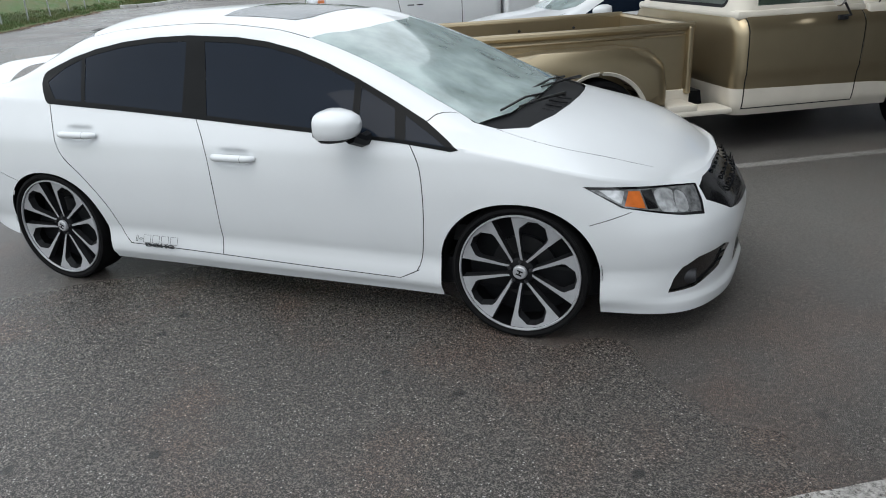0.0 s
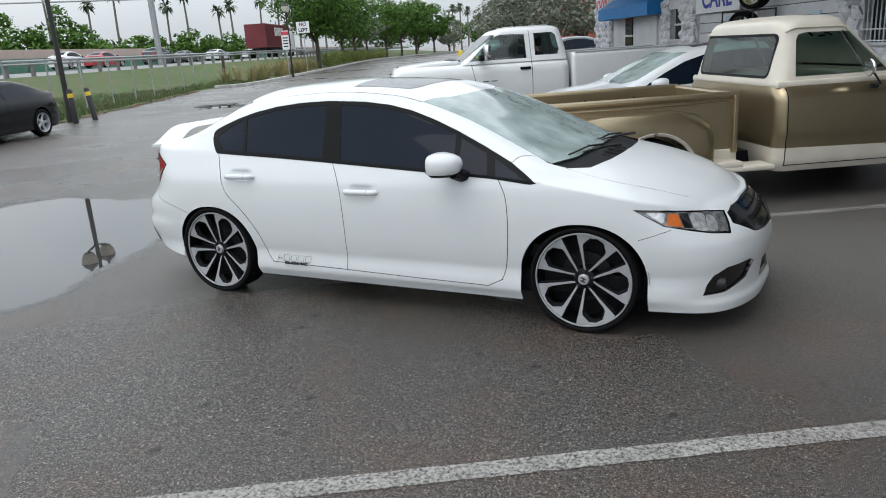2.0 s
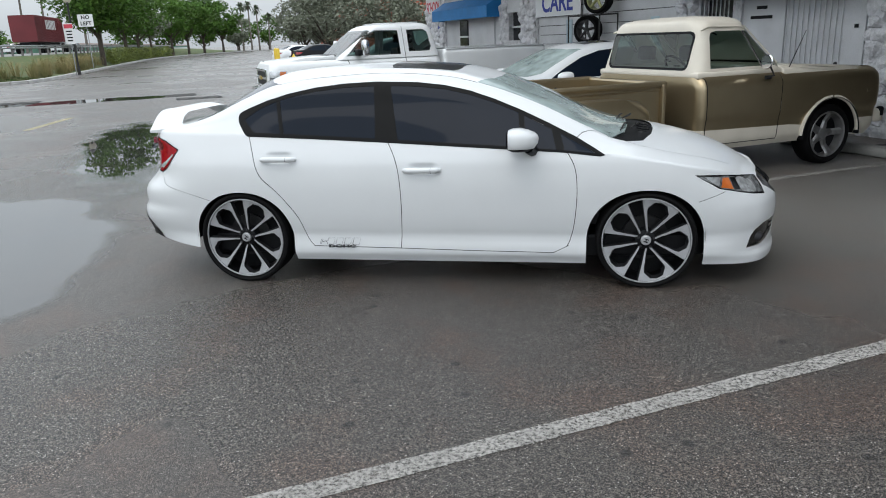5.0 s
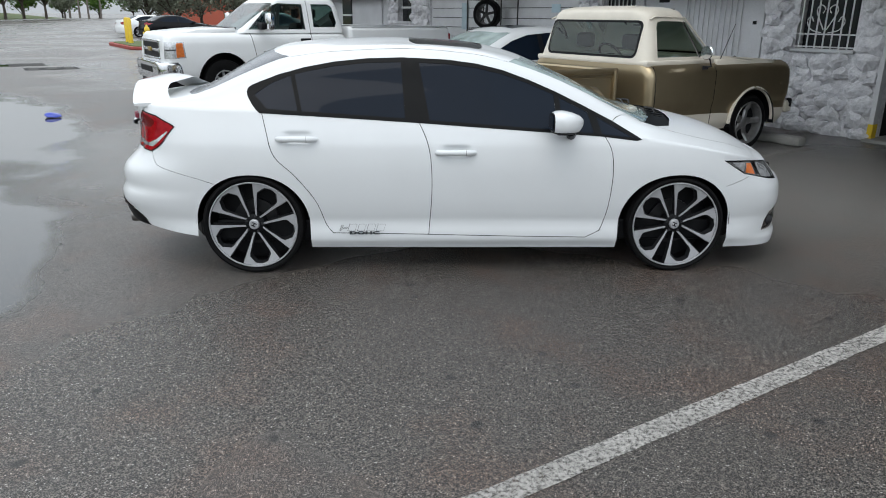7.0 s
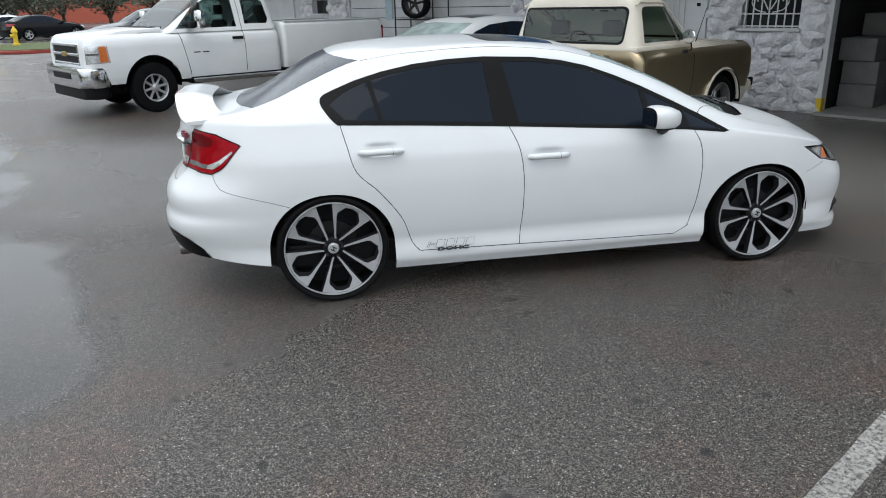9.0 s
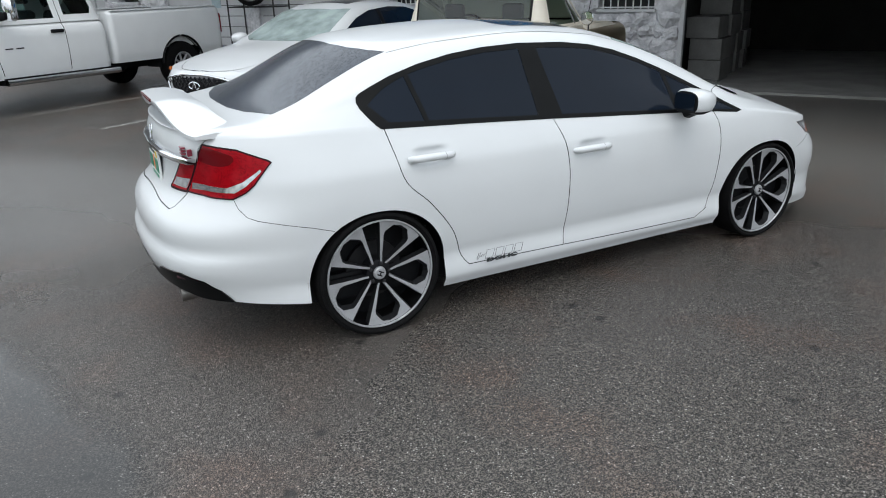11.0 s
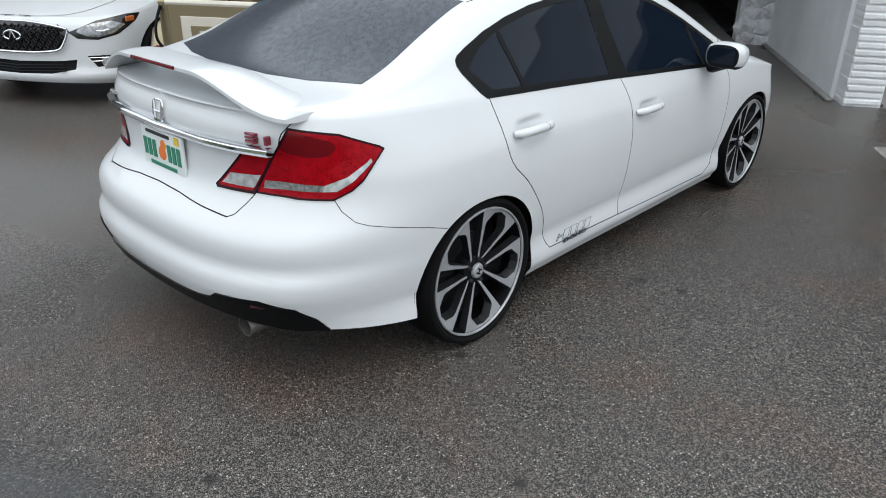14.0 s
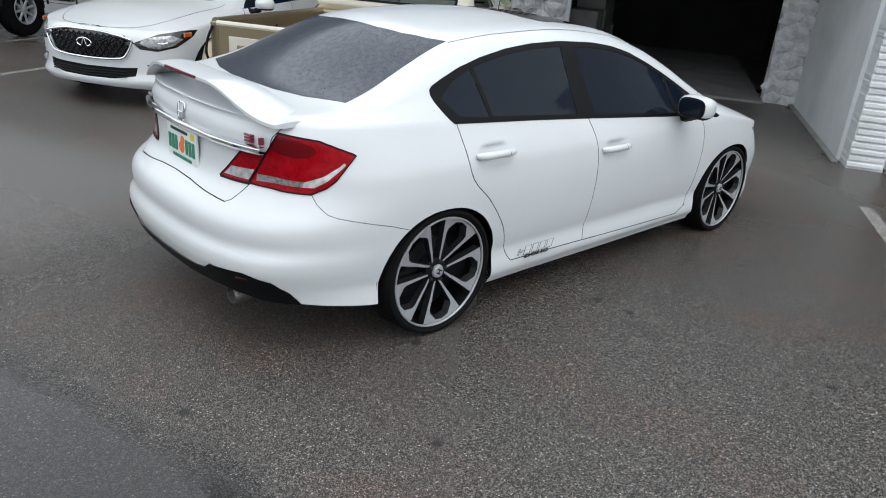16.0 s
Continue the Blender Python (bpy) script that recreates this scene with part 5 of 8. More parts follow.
wall("wall_garage_pier", 7.2, 7.5, -2.84, -2.32, 0, WH, M_STONE, "grey painted pier of rough stone beside the garage")
wall("wall_side", 3.75, 7.2, -3.05, -2.75, 0, WH, M_WALLWHITE, "smooth white painted side wall")
wall("wall_over_second_garage", 3.4, 3.7, -7.5, -3.15, 2.9, WH, M_WALLWHITE, "white painted wall over a second garage")
wall("wall_second_garage_end", 3.4, 3.7, -9.0, -7.5, 0, WH, M_WALLWHITE, "white painted wall beside a second garage")
wall("garage_back", 13.5, 13.8, -9.0, 3.0, 0, WH, M_ROOMSHADE, "back wall of the workshop, coloured near-black for its shade")
wall("garage_side_a", 7.5, 13.5, 0.9, 1.1, 0, WH, M_ROOMSHADE, "inner wall of the workshop, coloured near-black for its shade")
wall("garage_side_b", 3.7, 13.5, -9.2, -9.0, 0, WH, M_ROOMSHADE, "inner wall of the workshop, coloured near-black for its shade")
wall("garage_divider", 7.5, 13.5, -3.05, -2.85, 0, WH, M_ROOMSHADE, "inner wall of the workshop, coloured near-black for its shade")
roof = wall("roof", 3.4, 16, -9.2, 20.4, WH, WH + 0.25, M_STUCCO, "flat grey roof of the workshop")
ceil = wall("ceiling", 3.72, 13.5, -9.0, 0.9, 3.4, 3.5, M_ROOMSHADE, "workshop ceiling, coloured near-black for its shade")
wall("garage_floor", 7.0, 13.5, -2.31, 0.74, 0.0, 0.035, M_CONCRETE, "pale concrete floor slab of the garage")
wall("garage_floor_second", 3.45, 13.5, -7.5, -3.16, 0.0, 0.03, M_CONCRETE, "pale concrete floor slab of the garage")
wall("gutter_base", 3.6, 7.2, -2.75, -2.68, 0.0, 0.03, M_CONCRETE, "broken rough concrete strip along the wall foot", bevel=0.02)
wall("garage_post", 7.16, 7.26, 0.70, 0.76, 0.22, 2.9, M_STUCCO, "grey steel edge of the garage door")
wall("garage_post_foot", 7.15, 7.26, 0.69, 0.76, 0, 0.22, M_YELLOW, "worn yellow foot of the garage door edge")

# rough stone facing: bulging irregular stones, one object each
def stone_mesh(seed, w, h):
    """A rough half-buried stone that bulges towards -x."""
    rng = random.Random(seed)
    off = Vector((rng.uniform(-9, 9), rng.uniform(-9, 9), rng.uniform(-9, 9)))
    bm = bmesh.new()
    bmesh.ops.create_icosphere(bm, subdivisions=2, radius=1.0)
    bmesh.ops.delete(bm, geom=[v for v in bm.verts if v.co.x > 0.15], context="VERTS")
    for v in bm.verts:
        k = 1 + 0.38 * noise.noise(v.co * 1.7 + off) + 0.22 * noise.noise(v.co * 4.1 + off)
        y, z = v.co.y, v.co.z
        q = 1 + 0.22 * min(abs(y), abs(z))
        v.co = Vector((min(0.0, v.co.x) * 0.085 * k - 0.03 * max(0, noise.noise(v.co * 3 - off)) * (v.co.x < -0.2), y * w * 0.53 * k * q, z * h * 0.56 * k * q))
    me = bpy.data.meshes.new("stone")
    bm.to_mesh(me)
    bm.free()
    me.materials.append(M_STONE)
    return me


STONES = [stone_mesh(s, 0.30, 0.22) for s in range(14)]


def stones_on(wall_name, v0, v1, z0, z1, face_u=7.2, step=0.26, turn=0):
    rng = random.Random(int(v0 * 50) + int(z0 * 10))
    host = bpy.data.objects[wall_name]
    z = z0 + 0.08
    row = 0
    while z < z1 - 0.04:
        v = v0 + 0.10 + (row % 2) * 0.12
        while v < v1 - 0.03:
            ob = new("stone", rng.choice(STONES))
            ob.parent = host
            s = rng.uniform(0.8, 1.25)
            ob.matrix_local = Matrix.Translation((face_u, min(max(v + rng.uniform(-0.04, 0.04), v0 + 0.12 * s), v1 - 0.12 * s), z + rng.uniform(-0.04, 0.04))) @ Matrix.Rotation(rng.uniform(-0.5, 0.5), 4, "X") @ Matrix.Diagonal((rng.uniform(0.7, 1.3), s, s * rng.uniform(0.8, 1.15), 1))
            v += step * rng.uniform(0.9, 1.15)
        z += 0.185
        row += 1


stones_on("wall_front_a", 0.76, 1.16, 0, 2.4)
stones_on("wall_front_b", 1.16, 2.02, 0, 1.1)
stones_on("wall_front_d", 2.02, 2.55, 0, 2.4)
stones_on("wall_front_i", 5.98, 6.6, 0.9, 2.5)
stones_on("wall_front_g", 5.15, 5.98, 0.9, 1.2)
stones_on("wall_front_k", 12.1, 13.02, 0.9, 2.5)
stones_on("wall_front_n", 13.75, 14.3, 0.9, 2.5)
stones_on("wall_front_p", 18.6, 20.4, 1.0, 2.5)
stones_on("wall_garage_pier", -2.84, -2.32, 0, 2.4)

# painted brick pier at the corner of the side wall
M_BRICK = mat("white_painted_brick", (0.72, 0.735, 0.74), 0.8, var=0.15, scale=6, fine=0.08, bump=0.25, bscale=80, piece=0.06)
pier = wall("wall_corner_pier", 3.44, 3.75, -3.13, -2.79, 0, WH, M_WALLWHITE, "white painted brick pier at the wall corner")
brick = bpy.data.meshes.new("brick")
bm = boxed(0, 0, 0, 0.31, 0.33, 0.052, 0.012)
bm.to_mesh(brick)
bm.free()
brick.materials.append(M_BRICK)
rng = random.Random(5)
for k in range(40):
    ob = new("brick", brick)
    ob.parent = pier
    ob.matrix_local = Matrix.Translation((3.575 + rng.uniform(-0.006, 0.006), -2.955 + rng.uniform(-0.01, 0.01), 0.045 + k * 0.066)) @ Matrix.Rotation(rng.uniform(-0.02, 0.02), 4, "Z")

# windows with white bars
def barred_window(name, v0, v1, z0, z1, bars, label, scroll=False):
    w = thing(name, label, "window", lot_pose(7.2, 0), kind="structure")
    part("pane", boxed(0.16, (v0 + v1) / 2, (z0 + z1) / 2, 0.02, v1 - v0, z1 - z0), M_DARKGLASS, w)
    part("window_sill", boxed(0.0, (v0 + v1) / 2, z0 - 0.02, 0.12, v1 - v0 + 0.1, 0.05, 0.01), M_STUCCO, w)
    for i in range(bars):
        v = v0 + (v1 - v0) * (i + 0.5) / bars
        part("bar", boxed(-0.03, v, (z0 + z1) / 2, 0.016, 0.016, z1 - z0), M_WHITEBAR, w)
    for z in (z0 + 0.03, z0 + 0.2, z1 - 0.05):
        part("cross_bar", boxed(-0.03, (v0 + v1) / 2, z, 0.02, v1 - v0 + 0.08, 0.018), M_WHITEBAR, w)
    if scroll:
        c, zc = (v0 + v1) / 2, z0 + 0.42
        for s in (-1, 1):
            pts = [(-0.035, c + s * 0.02, zc - 0.16), (-0.035, c + s * 0.10, zc - 0.02), (-0.035, c + s * 0.15, zc + 0.10), (-0.035, c + s * 0.10, zc + 0.17), (-0.035, c + s * 0.03, zc + 0.12), (-0.035, c + s * 0.06, zc + 0.06)]
            part("scroll", tubed([tuple(p) for p in spline(pts, 18)], 0.008, 6), M_WHITEBAR, w)
            pts = [(-0.035, c + s * 0.05, zc - 0.2), (-0.035, c + s * 0.2, zc - 0.16), (-0.035, c + s * 0.27, zc - 0.05), (-0.035, c + s * 0.22, zc + 0.02), (-0.035, c + s * 0.18, zc - 0.05)]
            part("scroll", tubed([tuple(p) for p in spline(pts, 16)], 0.008, 6), M_WHITEBAR, w)
    return w


barred_window("window_1", 1.18, 2.0, 1.16, 2.23, 7, "dark window behind a white iron grille with a scrolled heart", True)
barred_window("window_2", 5.17, 5.96, 1.25, 2.08, 8, "dark window behind white iron bars")
w3 = thing("window_3", "small dark sash window in a stone wall", "window", lot_pose(7.2, 0), kind="structure")
part("pane", boxed(0.16, 13.385, 1.76, 0.02, 0.73, 0.76), M_DARKGLASS, w3)
part("window_frame", boxed(0.13, 13.385, 1.76, 0.04, 0.73, 0.05), M_WHITEBAR, w3)
part("window_sill", boxed(0.0, 13.385, 1.38, 0.1, 0.8, 0.05), M_STUCCO, w3)

# entrance: grille door and plain door under a blue awning
d1 = thing("door_1", "grey metal entrance door with a barred screen gate beside it", "door", lot_pose(7.24, 0), kind="structure")
part("door_leaf", boxed(-0.01, 4.45, 1.05, 0.05, 0.86, 2.1, 0.006), M_SIDING, d1)
part("screen_back", boxed(-0.005, 3.45, 1.05, 0.04, 1.1, 2.1), M_SIDING, d1)
part("door_leaf", boxed(-0.012, 2.76, 1.05, 0.05, 0.36, 2.1, 0.006), M_SIDING, d1)
for i in range(11):
    part("bar", boxed(-0.05, 2.96 + i * 0.1, 1.25, 0.014, 0.014, 1.7), M_WHITEBAR, d1)
for z in (0.42, 0.95, 2.08):
    part("cross_bar", boxed(-0.05, 3.46, z, 0.016, 1.06, 0.02), M_WHITEBAR, d1)
part("kick_plate", boxed(-0.04, 3.46, 0.24, 0.02, 1.06, 0.34), M_SIDING, d1)
for v in (2.98, 4.1):
    part("door_knob", lathed([(0.001, -0.09), (0.025, -0.085), (0.03, -0.065), (0.012, -0.05), (0.012, 0)], 12, "x", (0, v, 0.98)), M_DARKMETAL, d1)
for k, (z, w) in enumerate(((1.83, 0.22), (1.68, 0.46))):
    part("number_bar", boxed(-0.042, 4.5, z, 0.006, w, 0.05), M_BLACK, d1)
part("latch_plate", boxed(-0.045, 2.72, 1.5, 0.01, 0.06, 0.05), M_BLACK, d1)


def awning(v0, v1, zb, zt, out, label):
    a = thing("awning", label, "awning", lot_pose(7.2, 0))
    bm = bmesh.new()
    prism(bm, [(-0.0, zt), (-out, zb + 0.32), (-out, zb), (-out + 0.02, zb), (-out + 0.02, zb + 0.30), (-0.0, zt - 0.03)], v0, v1, "y")
    part("cloth", bm, M_AWNING, a)
    for v in (v0 + 0.01, v1 - 0.01):
        part("end_cloth", prismed([(0, zt), (-out, zb + 0.32), (-out, zb), (0, zb)], v - 0.006, v + 0.006, "y"), M_AWNING, a)
    part("frame_rail", tubed([(-out + 0.03, v0 + 0.03, zb + 0.02), (-out + 0.03, v1 - 0.03, zb + 0.02)], 0.014), M_DARKMETAL, a)
    return a


awning(2.35, 6.1, 2.06, 2.95, 0.7, "taut blue cloth awning over the entrance")
awning(14.2, 18.6, 2.06, 2.65, 0.45, "taut blue cloth awning over a side entrance")
d2 = thing("door_2", "dull grey door and narrow window under an awning", "door", lot_pose(7.25, 0), kind="structure")
part("door_leaf", boxed(-0.02, 15.2, 1.05, 0.06, 1.0, 2.1, 0.006), M_SIDING, d2)
part("pane", boxed(-0.02, 17.0, 1.6, 0.05, 0.6, 0.9), M_DARKGLASS, d2)
part("window_frame", boxed(-0.03, 17.0, 1.55, 0.05, 0.66, 0.05), M_WHITEBAR, d2)

# roller doors of grey boards between the stone piers
def board_door(name, v0, v1, top, label):
    d = thing(name, label, "garage door", lot_pose(7.26, 0), kind="structure")
    n = int(top / 0.21)
    for i in range(n):
        part("panel", boxed(0.02, (v0 + v1) / 2, (i + 0.5) * top / n, 0.05, v1 - v0, top / n - 0.012, 0.008), M_SIDING, d)
    part("backing", boxed(0.06, (v0 + v1) / 2, top / 2, 0.03, v1 - v0, top), M_GAP, d)
    return d


board_door("door_3", 6.6, 9.3, 2.6, "closed grey garage door of horizontal boards")
board_door("door_4", 9.65, 12.1, 2.6, "closed grey garage door of horizontal boards")
wall("wall_front_q", 7.2, 7.5, 9.3, 9.65, 0, 2.6, M_STONE, "grey painted stone pier between garage doors")
part_notice = thing("notice", "small pale blue notice on a grey garage door", "notice", lot_pose(7.235, 0))
part("sheet", boxed(0, 7.3, 1.72, 0.012, 0.26, 0.16), mat("pale_blue", (0.45, 0.58, 0.64), 0.6, var=0.1), part_notice)
tall_notice = thing("notice", "tall faded pale blue notice on a grey garage door", "notice", lot_pose(7.235, 0))
part("sheet", boxed(0, 10.55, 1.55, 0.012, 0.26, 0.6), mat("faded_blue", (0.40, 0.50, 0.55), 0.6, var=0.15), tall_notice)


def facing(u, v, z):
    """Letters on a plate that looks along -x of its thing, upright."""
    return Matrix.Translation((u, v, z)) @ Euler((radians(90), 0, radians(-90))).to_matrix().to_4x4()


def banner(v0, v1, z0, z1, words, label):
    b = thing("banner", label, "banner", lot_pose(7.17, 0))
    part("cloth", boxed(0, (v0 + v1) / 2, (z0 + z1) / 2, 0.015, v1 - v0, z1 - z0), M_SIGN, b)
    h = (z1 - z0) / len(words)
    for i, (w, m) in enumerate(words):
        text_mesh("lettering", w, h * 1.0, m, b, facing(-0.012, (v0 + v1) / 2, z1 - h * (i + 0.5)) @ Matrix.Diagonal((1.0 if len(w) < 5 else 0.62, 1, 1, 1)), 0.002, 0.012)
    return b


banner(9.95, 12.1, 1.95, 3.15, [("SCHOOL", M_REDINK), ("CARE", M_NAVY)], "white cloth banner lettered in red and dark blue")
banner(18.9, 20.25, 1.75, 3.3, [("AFTER", M_GREEN), ("SCHOOL", M_REDINK), ("CARE", M_NAVY)], "white cloth banner lettered in green, red and blue")

# a rack of loose wheels against the garage door
rack = thing("wheel_rack", "black steel rack holding loose wheels by the wall", "rack", lot_pose(6.85, 8.95))
for x in (-0.22, 0.22):
    for y in (-0.62, 0.62):
        part("post", tubed([(x, y, 0), (x, y, 1.92)], 0.016, 6), M_BLACKIRON, rack)
for z in (0.5, 1.28, 1.9):
    for x in (-0.22, 0.22):
        part("rail", tubed([(x, -0.62, z), (x, 0.62, z)], 0.014, 6), M_BLACKIRON, rack)
    for y in (-0.62, 0.62):
        part("rail", tubed([(-0.22, y, z), (0.22, y, z)], 0.014, 6), M_BLACKIRON, rack)


def loose_wheel(u, v, z, rim_m, label, turn=-62, r=0.3):
    w = thing("loose_wheel", label, "wheel", lot_pose(u, v, z, turn), group="loose wheels on the rack")
    part("tyre", lathed([(r * 0.74, -0.12), (r * 0.9, -0.13), (r, -0.1), (r, 0.1), (r * 0.9, 0.13), (r * 0.74, 0.12)], 36), M_RUBBER, w, smooth=True)
    part("rim", lathed([(r * 0.76, -0.11), (r * 0.7, -0.10), (r * 0.68, 0.08), (r * 0.74, 0.12)], 36), rim_m, w, smooth=True)
    for k in range(5):
        a = math.tau * k / 5 + 0.2
        part("spoke", tubed([(0, -0.05, 0), (r * 0.72 * math.cos(a), -0.07, r * 0.72 * math.sin(a))], [0.035, 0.025], 6), rim_m, w)
    return w


M_YELLOWRIM = mat("pale_yellow_rim", (0.42, 0.42, 0.18), 0.35, 0.3, var=0.15)
loose_wheel(6.85, 9.12, 1.60, M_BLACKIRON, "loose black alloy wheel with tyre lying on the rack")
loose_wheel(6.85, 8.72, 2.22, M_YELLOWRIM, "loose pale yellow alloy wheel with tyre standing on the rack")

# pale boxes stacked along the garage's inner wall, its shade put into their colour
M_DIMBOX = mat("dimmed_card", (0.17, 0.17, 0.165), 0.8, var=0.25, scale=4, fine=0.1)
rng = random.Random(31)
for i in range(4):
    for k in range(4 if i % 2 else 3):
        bx = thing("storage_box", "pale cardboard box stacked in the garage, coloured dim for its shade", "box", lot_pose(8.25 + 0.62 * i + rng.uniform(-0.04, 0.04), 0.55 + rng.uniform(-0.05, 0.05), 0.036 + 0.325 * k, rng.uniform(-5, 5)), group="boxes stacked in the garage")
        part("carton", boxed(0, 0, 0.16, 0.56, 0.50, 0.32, 0.01), M_DIMBOX, bx)
        part("tape", boxed(0, 0, 0.3215, 0.565, 0.06, 0.002), M_CONCRETE, bx)

# ---- other vehicles ----
def rail_u(v):
    """The highway's edge: where its guard rail runs."""
    return -17.3 + 0.2 * (v - 33) if v < 75 else -8.9 + 0.09 * (v - 75)


def ring_loft(levels, n=56, cap=True):
    """The half (y >= 0) of a body built of rounded rectangles (z, x0, x1, half width, corner radius), from the bottom up."""
    bm = bmesh.new()
    rows = []
    for z, x0, x1, hw, r in levels:
        pts = [(x0, 0.0)]
        if r > 0:
            pts += [(x0, hw - r)] + [(x0 + r - r * math.cos(a), hw - r + r * math.sin(a)) for a in np.linspace(0, math.pi / 2, 7)[1:]]
            pts += [(x1 - r + r * math.sin(a), hw - r + r * math.cos(a)) for a in np.linspace(0, math.pi / 2, 7)] + [(x1, 0.0)]
        P = np.array(pts)
        out = []
        seg = [P[0:2], P[1:8], P[7:9], P[8:15], P[14:16]]
        cnt = [9, 10, 60, 10, 9]
        for q, c in zip(seg, cnt):
            s = np.concatenate([[0], np.cumsum(np.linalg.norm(np.diff(q, axis=0), axis=1))])
            t = np.linspace(0, s[-1] or 1, c + 1)
            ip = np.stack([np.interp(t, s, q[:, k]) for k in (0, 1)], 1)
            out += [tuple(p) for p in (ip if not out else ip[1:])]
        rows.append([bm.verts.new((x, y, z)) for x, y in out])
    for a, b in zip(rows, rows[1:]):
        for i in range(len(a) - 1):
            bm.faces.new((a[i], b[i], b[i + 1], a[i + 1]))
    bmesh.ops.recalc_face_normals(bm, faces=bm.faces)
    bm.normal_update()
    f = max(bm.faces, key=lambda q: q.calc_center_median().y)
    if f.normal.y < 0:
        bmesh.ops.reverse_faces(bm, faces=bm.faces)
    bm.normal_update()
    return bm


def levels_between(keys, n):
    """n levels on smooth curves through (z, x0, x1, half width, radius) keys."""
    z = np.linspace(keys[0][0], keys[-1][0], n)
    v = keyed(keys, z)
    return [(a, *b) for a, b in zip(z, v)]


def simple_wheel(name, parent, m, r, rim, width, spokes, face, label="", dish=0.6):
    w = link(name, None, parent, label)
    w.matrix_local = m
    h = width / 2
    part("tyre", lathed([(rim - 0.004, -h * 0.86), (rim + (r - rim) * 0.5, -h), (r - 0.015, -h * 0.88), (r, -h * 0.65), (r, h * 0.65), (r - 0.02, h * 0.9), (rim, h * 0.9)], 44), M_RUBBER, w, smooth=True)
    part("rim", lathed([(rim, -h * 0.84), (rim - 0.006, -h * 0.93), (rim - 0.022, -h * 0.86), (rim - 0.03, -h * 0.4), (rim - 0.035, h * 0.5)], 44), face, w, smooth=True)
    part("wheel_back", lathed([(0.02, 0.0), (rim - 0.03, 0.0)], 30), M_BLACK, w)
    for k in range(spokes):
        a = math.tau * k / spokes + 0.2
        d, t = Vector((math.cos(a), 0, math.sin(a))), Vector((-math.sin(a), 0, math.cos(a)))
        bm = bmesh.new()
        q = []
        for f, hw, y in ((0.12, 0.05, -h * dish), (0.55, 0.035, -h * (dish - 0.05)), (0.93, 0.045, -h * 0.75)):
            q.append([bm.verts.new(d * rim * f + t * hw * s * (rim / 0.25) * (5 / max(spokes, 5)) + Vector((0, y + e, 0))) for s, e in ((-1, 0.02), (-0.5, 0), (0.5, 0), (1, 0.02))])
        for a0, b0 in zip(q, q[1:]):
            for i in range(3):
                bm.faces.new((a0[i], a0[i + 1], b0[i + 1], b0[i]))
        part("spoke", bm, face, w)
    part("hub_cap", lathed([(0.001, -h * (dish + 0.12)), (rim * 0.2, -h * (dish + 0.08)), (rim * 0.26, -h * dish), (rim * 0.28, 0)], 20), face, w, smooth=True)
    return w


def arch_ring(parent, name, cx, cz, r, y, s, m, a0=-0.2, a1=math.pi + 0.2, t=0.018):
    pts = [(cx + r * math.cos(a), s * y, cz + r * math.sin(a)) for a in np.linspace(a0, a1, 34)]
    part(name, tubed(pts, t, 6), m, parent, smooth=True)


M_DULLWHEEL = mat("dull_alloy", (0.26, 0.26, 0.265), 0.35, 0.6, var=0.3, scale=14)


